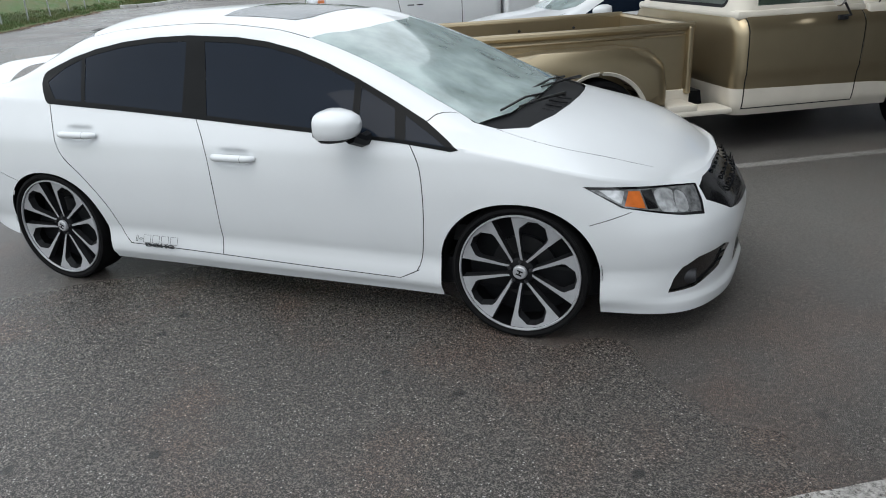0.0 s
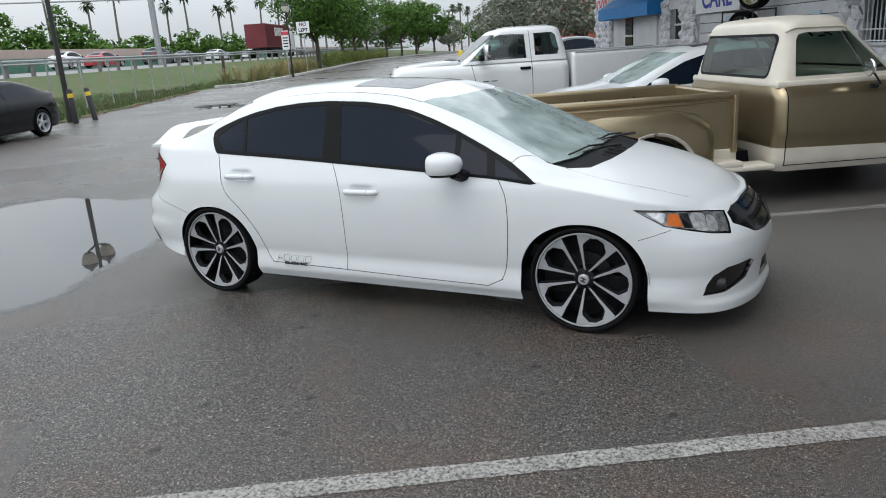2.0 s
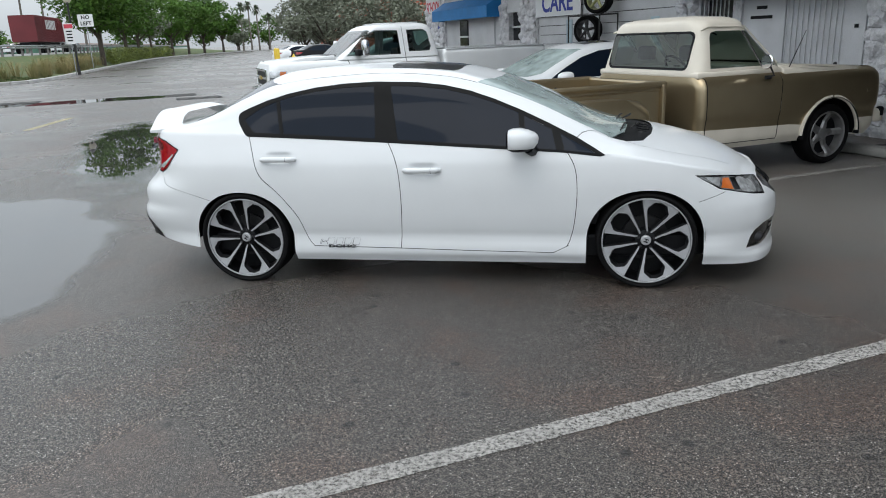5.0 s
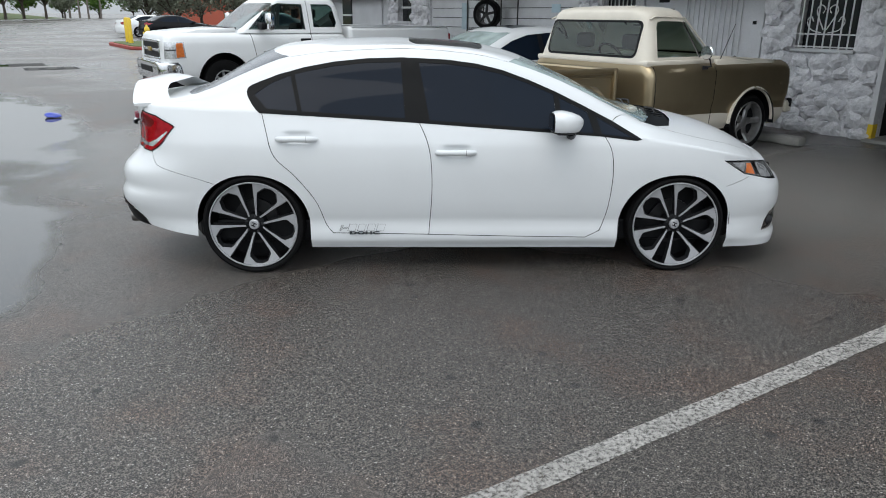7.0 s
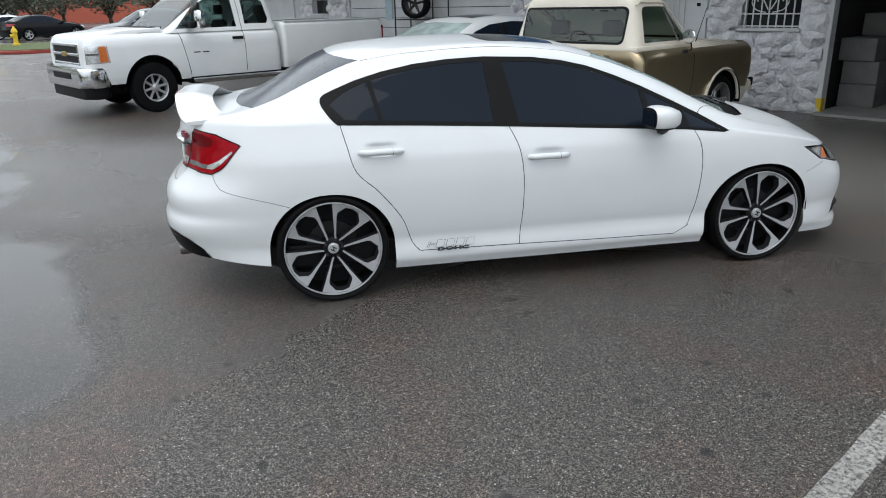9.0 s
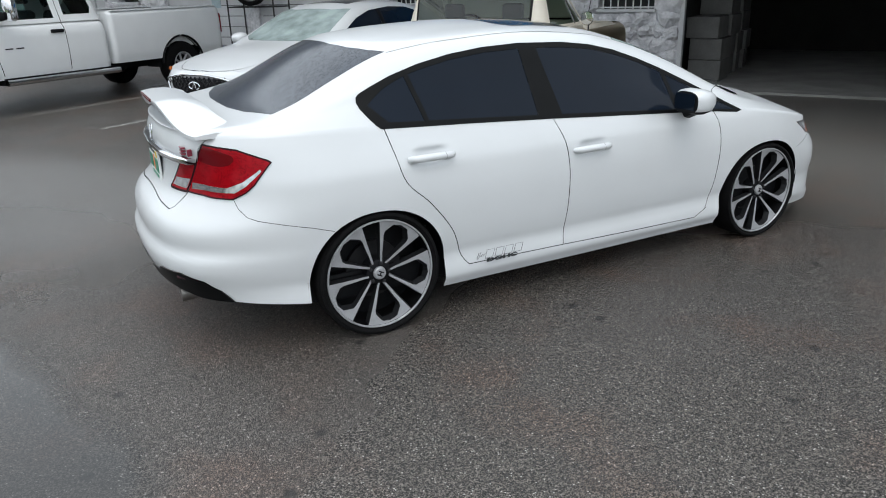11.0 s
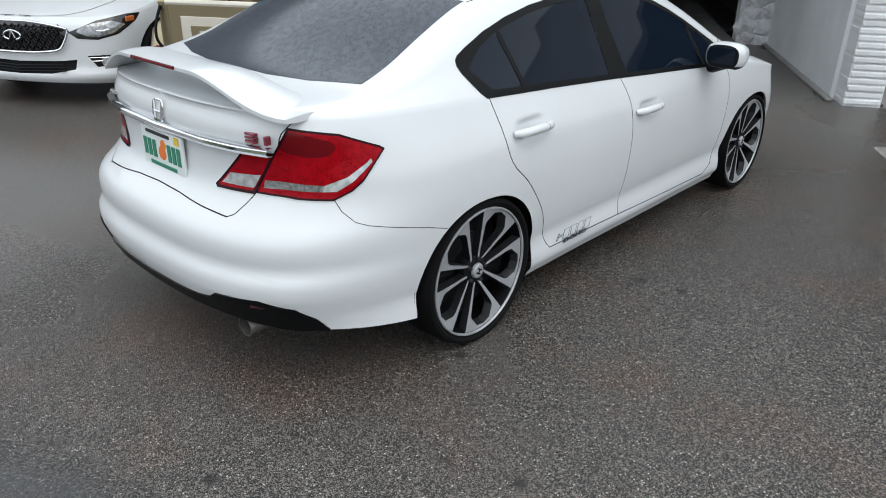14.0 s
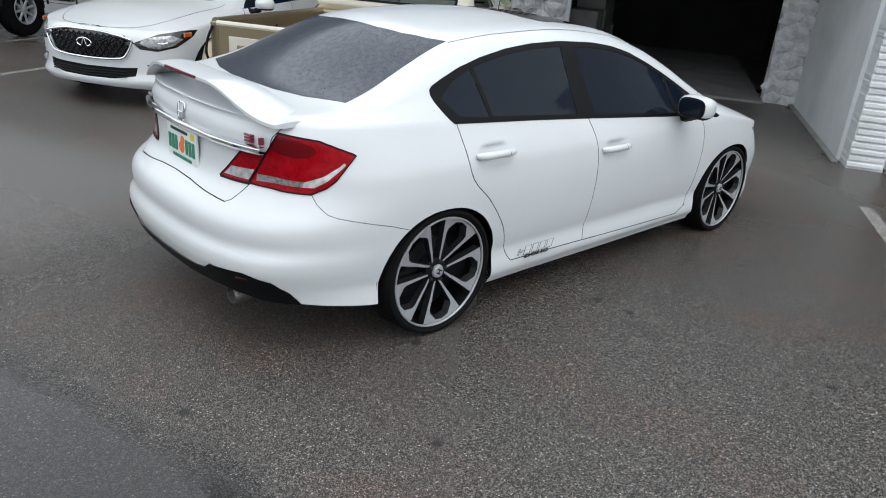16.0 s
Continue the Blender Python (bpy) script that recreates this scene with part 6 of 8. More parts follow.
def old_pickup():
    """A two-tone stepside pickup; x runs along u, y from its middle line."""
    t = thing("pickup_truck", "old gold and cream two-tone stepside pickup, parked nose to the wall", "truck", lot_pose(0, 2.1))
    ch = (0, 1, 0)
    # lower cab and front wings
    P = Panels(ring_loft(levels_between([(0.30, 3.24, 5.74, 0.93, 0.10), (0.40, 3.22, 5.78, 0.975, 0.10), (0.60, 3.20, 5.79, 0.985, 0.10), (0.64, 3.20, 5.80, 0.998, 0.10), (0.80, 3.20, 5.81, 1.0, 0.10),
                                         (0.96, 3.20, 5.80, 0.995, 0.11), (1.03, 3.205, 5.77, 0.965, 0.12), (1.07, 3.21, 5.72, 0.92, 0.12)], 30)))
    P.region("well", [(5.05 + 0.415 * math.cos(a), 0, 0.34 + 0.415 * math.sin(a)) for a in np.linspace(0, math.tau, 40)], ch)
    P.region("cream", [(2.9, 0, 0.1), (6.0, 0, 0.1), (6.0, 0, 0.50), (5.4, 0, 0.50), (4.66, 0, 0.48), (4.45, 0, 0.50), (2.9, 0, 0.53)], ch, depth=-1.1)
    for x0, x1 in ((3.29, 3.30), (4.30, 4.285)):
        P.seam([(x0, 0, 1.07), (x1, 0, 0.36)], ch, 0.005, over=("body", "cream"))
    P.seam([(3.30, 0, 0.36), (4.285, 0, 0.36)], ch, 0.005, over=("body", "cream"))
    P.finish()
    P.panel("cab_side", ["body"], M_GOLD, t, 0, 0, "gold painted upper sides")
    P.panel("lower_side", ["cream"], M_CREAM, t, 0, 0, "cream painted lower sides")
    for s in (-1, 1):
        P.panel("shut_line", ["shut_line"], M_GAP, t, s, -0.004)["kind"] = "stuff"
    part("belt_top", boxed(3.78, 0, 1.085, 1.12, 1.84, 0.07, 0.025), M_CREAM, t, smooth=True)
    # greenhouse
    G = Panels(ring_loft(levels_between([(1.10, 3.22, 4.42, 0.905, 0.14), (1.18, 3.235, 4.34, 0.885, 0.14), (1.50, 3.30, 4.02, 0.80, 0.14), (1.58, 3.31, 3.97, 0.775, 0.15), (1.63, 3.325, 3.955, 0.74, 0.17),
                                         (1.665, 3.38, 3.90, 0.66, 0.18), (1.685, 3.48, 3.80, 0.5, 0.14), (1.69, 3.58, 3.7, 0.3, 0.05)], 44)))
    G.region("side_pane", [(3.40, 0, 1.15), (4.075, 0, 1.15), (3.85, 0, 1.525), (3.52, 0, 1.53), (3.455, 0, 1.515), (3.43, 0, 1.47)], ch)
    G.region("vent_pane", [(4.09, 0, 1.15), (4.285, 0, 1.15), (3.955, 0, 1.515), (3.865, 0, 1.525)], ch)
    G.region("back_frame", rounded3(-0.735, 0.735, 1.135, 1.535, 0.07), (-1, 0, 0))
    G.region("back_pane", rounded3(-0.71, 0.71, 1.16, 1.51, 0.06), (-1, 0, 0), over=("back_frame",))
    G.region("front_pane", rounded3(-0.76, 0.76, 1.15, 1.53, 0.05), (1, 0, 0))
    G.finish()
    G.panel("cab_roof", ["body"], M_CREAM, t, 0, 0, "cream painted cab roof")
    part("roof_cap", boxed(3.64, 0, 1.686, 0.16, 0.66, 0.012, 0.005), M_CREAM, t, smooth=True)
    G.panel("window_gasket", ["back_frame"], M_BLACK, t, 0, 0.002)
    for nm, reg in (("rear_window", "back_pane"), ("windshield", "front_pane")):
        p = G.panel(nm, [reg], M_CABGLASS, t)
        p.visible_shadow = False
    for s in (-1, 1):
        for reg in ("side_pane", "vent_pane"):
            G.panel("side_window", [reg], M_CABGLASS, t, s).visible_shadow = False
        part("vent_post", tubed([(4.082, s * 0.902, 1.14), (3.858, s * 0.802, 1.525)], 0.009, 6), M_CHROME, t)
        part("drip_rail", tubed([(3.33, s * 0.80, 1.54), (3.42, s * 0.785, 1.575), (3.90, s * 0.785, 1.565), (4.28, s * 0.90, 1.17)], 0.010, 6), M_CREAM, t)
    # hood
    part("hood", prismed([(4.36, 1.02), (5.70, 1.0), (5.72, 1.03), (5.60, 1.075), (5.2, 1.105), (4.5, 1.145), (4.36, 1.14)], -0.86, 0.86, "y", 0.035), M_CREAM, t, smooth=True, angle=50)
    for s in (-1, 1):
        part("wing_top", prismed([(4.34, 1.0), (5.76, 0.95), (5.76, 0.99), (5.60, 1.05), (5.2, 1.08), (4.5, 1.115), (4.34, 1.115)], s * 0.89 - 0.055, s * 0.89 + 0.055, "y", 0.03), M_CREAM, t, smooth=True, angle=50)
        part("headlight", lathed([(0.001, 0.02), (0.08, 0.015), (0.09, 0.0), (0.1, -0.02)], 20, "x", (5.81, s * 0.72, 0.78)), M_CLEARLENS, t, smooth=True)
        part("side_marker", boxed(5.60, s * 1.0, 0.80, 0.09, 0.012, 0.03, 0.004), M_GOLD, t)
    part("grille", boxed(5.80, 0, 0.78, 0.05, 1.2, 0.2, 0.01), M_BLACK, t)
    part("front_bumper", boxed(5.84, 0, 0.50, 0.14, 1.96, 0.16, 0.04), M_CREAM, t, smooth=True)
    for s in (-1, 1):
        part("bumper_corner", boxed(5.86, s * 0.95, 0.54, 0.08, 0.07, 0.12, 0.025), M_BLACK, t, smooth=True)
        arch_ring(t, "arch_lip", 5.05, 0.34, 0.425, 0.992, s, M_CREAM, 0.05, math.pi - 0.05, 0.022)
        part("wheel_liner", half_liner([(0.42, -0.25), (0.42, 0.2)], 30, centre=(5.05, s * 0.78, 0.34)), M_BLACK, t)
        part("wheel_liner", half_liner([(0.40, -0.15), (0.40, 0.15)], 30, centre=(2.08, s * 0.80, 0.34)), M_BLACK, t)
        for x in (2.08, 5.05):
            simple_wheel("wheel", t, pose(x, s * 0.87, 0.34, 0, 8, 0 if s < 0 else 180), 0.34, 0.262, 0.24, 5, M_DULLWHEEL, "dull five-spoke wheel", 0.35)
        # stepside wing and running board
        wing = [(1.02, 0.42), (1.04, 0.62), (1.12, 0.80), (1.30, 0.885), (1.6, 0.91), (2.3, 0.91), (2.50, 0.88), (2.62, 0.78), (2.66, 0.60), (2.66, 0.42)]
        wing += [(2.08 + 0.40 * math.cos(a), 0.34 + 0.40 * math.sin(a)) for a in np.linspace(0.22, math.pi - 0.22, 18)]
        part("rear_wing", prismed(wing, s * 0.68, s * 1.0, "y", 0.11, 5), M_GOLD, t, smooth=True, angle=60)
        arch_ring(t, "arch_lip", 2.08, 0.34, 0.405, 0.975, s, M_CREAM, 0.2, math.pi - 0.2, 0.028)
        part("wing_skirt", boxed(2.78, s * 0.84, 0.40, 0.26, 0.30, 0.07, 0.02), M_CREAM, t, smooth=True)
        part("box_side_lower", boxed(2.79, s * 0.715, 0.445, 0.34, 0.03, 0.14, 0.006), M_CREAM, t)
        part("running_board", boxed(2.93, s * 0.86, 0.36, 0.56, 0.27, 0.05, 0.02), M_CREAM, t, smooth=True)
        # box side with rolled rail and end post
        part("box_side", boxed(1.94, s * 0.70, 0.76, 1.98, 0.035, 0.50), M_GOLD, t)
        part("box_rail", tubed([(0.96, s * 0.725, 1.015), (2.96, s * 0.725, 1.015)], 0.034, 10), M_GOLD, t, smooth=True)
        part("rail_bead", tubed([(0.98, s * 0.722, 0.955), (2.92, s * 0.722, 0.955)], 0.012, 6), M_GOLD, t, smooth=True)
        part("box_post", boxed(2.925, s * 0.735, 0.75, 0.05, 0.075, 0.54, 0.015), M_GOLD, t)
        part("box_post", boxed(0.975, s * 0.735, 0.75, 0.05, 0.075, 0.54, 0.015), M_GOLD, t)
        for k in range(3):
            part("stake_pocket", lathed([(0.001, -0.012), (0.012, -0.01), (0.014, 0)], 8, "y", (1.35 + 0.55 * k, s * 0.68 if s > 0 else s * 0.68, 0.93)), M_DARKMETAL, t)
        part("tail_lamp", lathed([(0.001, -0.03), (0.045, -0.025), (0.05, 0.02)], 16, "x", (1.0, s * 0.86, 0.62)), M_DARKRED, t)
    part("box_front", boxed(2.94, 0, 0.76, 0.03, 1.42, 0.50), M_GOLD, t)
    part("box_front_rail", tubed([(2.955, -0.72, 1.01), (2.955, 0.72, 1.01)], 0.028, 8), M_GOLD, t, smooth=True)
    part("box_floor", boxed(1.95, 0, 0.56, 1.95, 1.38, 0.04), M_DARKMETAL, t)
    tg = part("tailgate", boxed(0.955, 0, 0.76, 0.035, 1.38, 0.48, 0.01), M_GOLD, t)
    part("tailgate_panel", boxed(0.934, 0, 0.76, 0.01, 1.16, 0.30, 0.004), M_CREAM, tg)
    part("tailgate_panel", boxed(0.9275, 0, 0.76, 0.008, 1.0, 0.17, 0.003), M_GOLD, tg)
    for k in range(9):
        part("letter_bar", boxed(0.922, 0.40 - 0.1 * k, 0.76, 0.006, 0.055, 0.10), M_CREAM, tg)
    part("tailgate_rail", tubed([(0.955, -0.70, 1.005), (0.955, 0.70, 1.005)], 0.024, 8), M_CREAM, tg, smooth=True)
    for s in (-1, 1):
        pts = [(0.94, s * 0.74, 0.98), (0.90, s * 0.77, 0.86), (0.89, s * 0.775, 0.74), (0.92, s * 0.74, 0.66)]
        part("tailgate_chain", tubed([tuple(p) for p in spline(pts, 14)], 0.012, 6), M_BLACK, t)
    part("rear_bumper", boxed(0.93, 0, 0.42, 0.10, 1.6, 0.12, 0.03), M_CREAM, t, smooth=True)
    part("chassis", boxed(3.2, 0, 0.36, 4.4, 0.9, 0.16), M_BLACK, t)
    # round mirror, aerial, cabin
    mr = link("door_mirror", None, t, "round chrome mirror on a bent arm")
    part("arm", tubed([(4.08, -0.99, 1.03), (4.10, -1.06, 1.05), (4.03, -1.09, 1.12), (3.97, -1.10, 1.19)], 0.009, 6), M_DARKMETAL, mr)
    part("mirror_head", lathed([(0.001, -0.012), (0.07, -0.010), (0.078, 0.0), (0.06, 0.025), (0.001, 0.035)], 24, "x", (3.95, -1.10, 1.20)), M_CHROME, mr, smooth=True)
    part("arm_base", boxed(4.08, -1.0, 1.03, 0.09, 0.02, 0.04, 0.008), M_DARKMETAL, mr)
    part("aerial", tubed([(4.46, -0.90, 1.11), (4.66, -0.90, 1.50)], [0.006, 0.003], 5), M_BLACK, t)
    for y in (-0.38, 0.38):
        seat(t, 4.0, y, 0.50, m=M_INTERIOR)
    steering_wheel(t, 3.98, 0.38, 1.10, -35)
    part("dashboard", boxed(4.22, 0, 1.02, 0.3, 1.6, 0.16, 0.05), M_BLACK, t, smooth=True)
    return t


def rounded3(y0, y1, z0, z1, r):
    """A rounded upright outline as 3D points at x = 0."""
    return [(0, y, z) for y, z in rounded_rect((y0 + y1) / 2, (z0 + z1) / 2, y1 - y0, z1 - z0, r, 3)]


M_CABGLASS = bpy.data.materials.new("cab_glass")
M_CABGLASS.use_nodes = True
_t = M_CABGLASS.node_tree
_tr, _gl, _fr, _mx = (_t.nodes.new(k) for k in ("ShaderNodeBsdfTransparent", "ShaderNodeBsdfGlossy", "ShaderNodeFresnel", "ShaderNodeMixShader"))
_tr.inputs[0].default_value = (0.42, 0.56, 0.53, 1)
_gl.inputs["Roughness"].default_value = 0.04
_fr.inputs["IOR"].default_value = 1.6
_t.links.new(_fr.outputs[0], _mx.inputs[0])
_t.links.new(_tr.outputs[0], _mx.inputs[1])
_t.links.new(_gl.outputs[0], _mx.inputs[2])
_t.links.new(_mx.outputs[0], _t.nodes["Material Output"].inputs[0])


def work_pickup():
    """A white extended-cab work pickup, parked nose out; its x axis points away from the building."""
    t = thing("work_pickup", "white extended-cab work pickup with chrome bumper, parked nose out", "truck", lot_pose(0.24, 9.66, 0, 180) @ Matrix.Diagonal((0.93, 1, 1, 1)))
    ch = (0, 1, 0)
    X = lambda u: -u
    P = Panels(ring_loft(levels_between([(0.50, X(3.24), 0.30, 0.95, 0.10), (0.60, X(3.25), 0.36, 0.98, 0.14), (0.85, X(3.25), 0.40, 1.0, 0.16), (1.05, X(3.25), 0.39, 0.995, 0.16), (1.17, X(3.245), 0.36, 0.965, 0.17), (1.22, X(3.24), 0.33, 0.92, 0.17), (1.25, X(3.23), 0.28, 0.86, 0.15)], 28)))
    P.region("well", [(X(0.68) + 0.50 * math.cos(a), 0, 0.42 + 0.50 * math.sin(a)) for a in np.linspace(0, math.tau, 40)], ch)
    for u0, u1 in ((1.22, 1.36), (2.46, 2.46)):
        P.seam([(X(u0), 0, 1.25), (X(u1), 0, 0.56)], ch, 0.006)
    nose = (1, 0, 0)
    P.region("headlamp", [(0, 0.64, 0.83), (0, 0.64, 1.10), (0, 0.96, 1.10), (0, 0.985, 0.84)], (0.82, 0.57, 0))
    P.region("amber", [(0, 0.865, 0.85), (0, 0.865, 1.085), (0, 0.945, 1.085), (0, 0.965, 0.86)], (0.82, 0.57, 0), over=("headlamp",))
    P.region("lamp_split", [(0, 0.655, 0.96), (0, 0.86, 0.96), (0, 0.86, 0.985), (0, 0.655, 0.985)], (0.82, 0.57, 0), over=("headlamp",))
    P.region("grille", [(0, -0.01, 0.80), (0, 0.63, 0.80), (0, 0.63, 1.12), (0, -0.01, 1.12)], nose)
    P.finish()
    P.panel("cab_side", ["body"], M_WHITE2, t)
    for s in (-1, 1):
        P.panel("shut_line", ["shut_line"], M_GAP, t, s, -0.005)["kind"] = "stuff"
        hl = P.panel("headlight", ["headlamp"], M_BOWL, t, s, 0.004, "clear headlight with an amber corner")
        P.panel("amber_corner", ["amber"], M_AMBER, hl, s, 0.004)
        P.panel("lamp_divider", ["lamp_split"], M_DARKMETAL, hl, s, 0.004)
    g = P.panel("grille", ["grille"], M_BLACK, t, 0, -0.01)
    for z in (0.82, 0.965, 1.11):
        part("grille_bar", boxed(0.40, 0, z, 0.05, 1.26, 0.05, 0.015), M_CHROME, g)
    part("grille_badge", boxed(0.43, 0, 0.965, 0.03, 0.22, 0.075, 0.015), mat("brass_badge", (0.45, 0.33, 0.10), 0.3, 0.8), g)
    for s in (-1, 1):
        part("grille_post", boxed(0.385, s * 0.635, 0.965, 0.05, 0.04, 0.33, 0.012), M_CHROME, g)
    part("hood", prismed([(0.30, 1.14), (0.36, 1.17), (0.20, 1.255), (X(0.3), 1.30), (X(0.98), 1.335), (X(1.02), 1.20)], -0.82, 0.82, "y", 0.05), M_WHITE2, t, smooth=True, angle=55)
    part("cowl_panel", boxed(X(0.92), 0, 1.325, 0.20, 1.5, 0.03, 0.01), M_BLACK, t)
    part("front_bumper", prismed(rounded_rect(0.26, 0, 0.52, 2.0, 0.17, 5), 0.47, 0.77, "z", 0.04), M_CHROME, t, "chrome front bumper", smooth=True, angle=50)
    part("bumper_slot", boxed(0.522, 0, 0.64, 0.02, 0.9, 0.10, 0.008), M_BLACK, t)
    part("air_dam", prismed(rounded_rect(0.24, 0, 0.44, 1.86, 0.17, 5), 0.29, 0.48, "z", 0.03), M_BLACK, t, smooth=True)
    # greenhouse
    G = Panels(ring_loft(levels_between([(1.24, X(3.23), X(0.98), 0.93, 0.14), (1.32, X(3.22), X(1.08), 0.905, 0.14), (1.72, X(3.12), X(1.62), 0.80, 0.14), (1.80, X(3.09), X(1.74), 0.765, 0.16), (1.85, X(3.02), X(1.86), 0.69, 0.18), (1.88, X(2.85), X(2.1), 0.5, 0.12), (1.885, X(2.6), X(2.3), 0.2, 0.05)], 44)))
    G.region("front_door_pane", [(X(1.20), 0, 1.30), (X(2.36), 0, 1.30), (X(2.34), 0, 1.74), (X(1.85), 0, 1.755), (X(1.62), 0, 1.68)], ch)
    G.region("rear_door_pane", [(0 + X(2.54), 0, 1.34), (X(3.0), 0, 1.34), (X(3.04), 0, 1.42), (X(2.98), 0, 1.70), (X(2.90), 0, 1.745), (X(2.54), 0, 1.745)], ch)
    G.region("front_pane", rounded3(-0.80, 0.80, 1.29, 1.76, 0.06), (1, 0, 0), depth=0.2)
    G.region("back_pane", rounded3(-0.62, 0.62, 1.33, 1.72, 0.06), (-1, 0, 0))
    G.seam([(X(2.46), 0, 1.24), (X(2.44), 0, 1.80)], ch, 0.005)
    G.finish()
    G.panel("cab_roof", ["body"], M_WHITE2, t)
    part("roof_cap", boxed(X(2.45), 0, 1.882, 0.9, 1.0, 0.014, 0.006), M_WHITE2, t, smooth=True)
    G.panel("shut_line", ["shut_line"], M_GAP, t, 1, -0.004)
    for nm, reg, s in (("windshield", "front_pane", 0), ("rear_window", "back_pane", 0), ("side_window", "front_door_pane", 1), ("side_window", "front_door_pane", -1), ("side_window", "rear_door_pane", 1), ("side_window", "rear_door_pane", -1)):
        G.panel(nm, [reg], M_CABGLASS, t, s).visible_shadow = False
    for s in (-1, 1):
        part("door_handle", boxed(X(2.32), s * 1.005, 1.12, 0.22, 0.03, 0.05, 0.015), M_BLACK, t)
        part("sill_step", tubed([(X(1.35), s * 1.02, 0.46), (X(3.3), s * 1.02, 0.46)], 0.045, 10), M_CHROME, t, "chrome side step", smooth=True)
        part("sill", boxed(X(2.3), s * 0.88, 0.47, 1.9, 0.16, 0.1), M_BLACK, t)
        mr = link("door_mirror", None, t, "large chrome-capped towing mirror")
        part("mirror_cap", boxed(X(1.52), s * 1.20, 1.44, 0.14, 0.20, 0.30, 0.05), M_CHROME, mr, smooth=True)
        part("arm", boxed(X(1.42), s * 1.03, 1.36, 0.10, 0.24, 0.12, 0.03), M_BLACK, mr, smooth=True)
        for u in (0.68, 4.72):
            simple_wheel("wheel", t, pose(X(u), s * 0.87, 0.40, 0, 0, 0 if s < 0 else 180), 0.40, 0.225, 0.25, 8, M_SILVER, "bright silver eight-hole wheel", 0.7)
        part("wheel_liner", half_liner([(0.50, -0.3), (0.50, 0.12)], 30, centre=(X(0.68), s * 0.80, 0.42)), M_BLACK, t)
        part("wheel_liner", half_liner([(0.47, -0.25), (0.47, 0.12)], 30, centre=(X(4.72), s * 0.80, 0.42)), M_BLACK, t)
        for k in range(2):
            part("model_bar", boxed(X(1.50 + 0.17 * k), s * 1.001, 0.92, 0.12, 0.006, 0.018), M_DARKMETAL, t)
    # cargo box
    B = Panels(ring_loft(levels_between([(0.55, X(5.74), X(3.30), 0.95, 0.08), (0.70, X(5.75), X(3.29), 0.985, 0.08), (1.0, X(5.75), X(3.29), 0.995, 0.08), (1.28, X(5.74), X(3.29), 0.98, 0.08), (1.345, X(5.73), X(3.295), 0.95, 0.08), (1.35, X(5.72), X(3.30), 0.90, 0.06)], 26)))
    B.region("well", [(X(4.72) + 0.47 * math.cos(a), 0, 0.42 + 0.47 * math.sin(a)) for a in np.linspace(0, math.tau, 40)], ch)
    B.finish()
    B.panel("cargo_box", ["body"], M_WHITE2, t)
    for s in (-1, 1):
        part("box_lining", boxed(X(4.5), s * 0.88, 1.02, 2.36, 0.03, 0.62), M_WHITE2, t)
        arch_ring(t, "arch_lip", X(4.72), 0.42, 0.475, 0.99, s, M_BLACK, 0.1, math.pi - 0.1, 0.018)
    part("box_lining", boxed(X(3.33), 0, 1.02, 0.03, 1.74, 0.62), M_WHITE2, t)
    part("box_floor", boxed(X(4.5), 0, 0.75, 2.3, 1.7, 0.05), M_BLACK, t)
    for s in (-1, 1):
        part("rail_cap", boxed(X(4.5), s * 0.93, 1.355, 2.3, 0.08, 0.02, 0.006), M_BLACK if s > 0 and False else M_WHITE2, t)
        part("tail_lamp", boxed(X(5.73), s * 0.93, 1.05, 0.06, 0.10, 0.34, 0.02), M_RED, t)
    part("rear_bumper", boxed(X(5.82), 0, 0.56, 0.16, 1.9, 0.18, 0.04), M_CHROME, t, smooth=True)
    part("chassis", boxed(X(2.7), 0, 0.50, 5.6, 0.9, 0.2), M_BLACK, t)
    part("engine_bay", boxed(X(0.6), 0, 0.62, 1.2, 1.2, 0.6), M_BLACK, t)
    for y in (-0.42, 0.42):
        seat(t, X(2.25), y, 0.78)
    steering_wheel(t, X(1.72), 0.42, 1.25, -25)
    part("dashboard", boxed(X(1.35), 0, 1.18, 0.5, 1.7, 0.16, 0.05), M_BLACK, t, smooth=True)
    return t


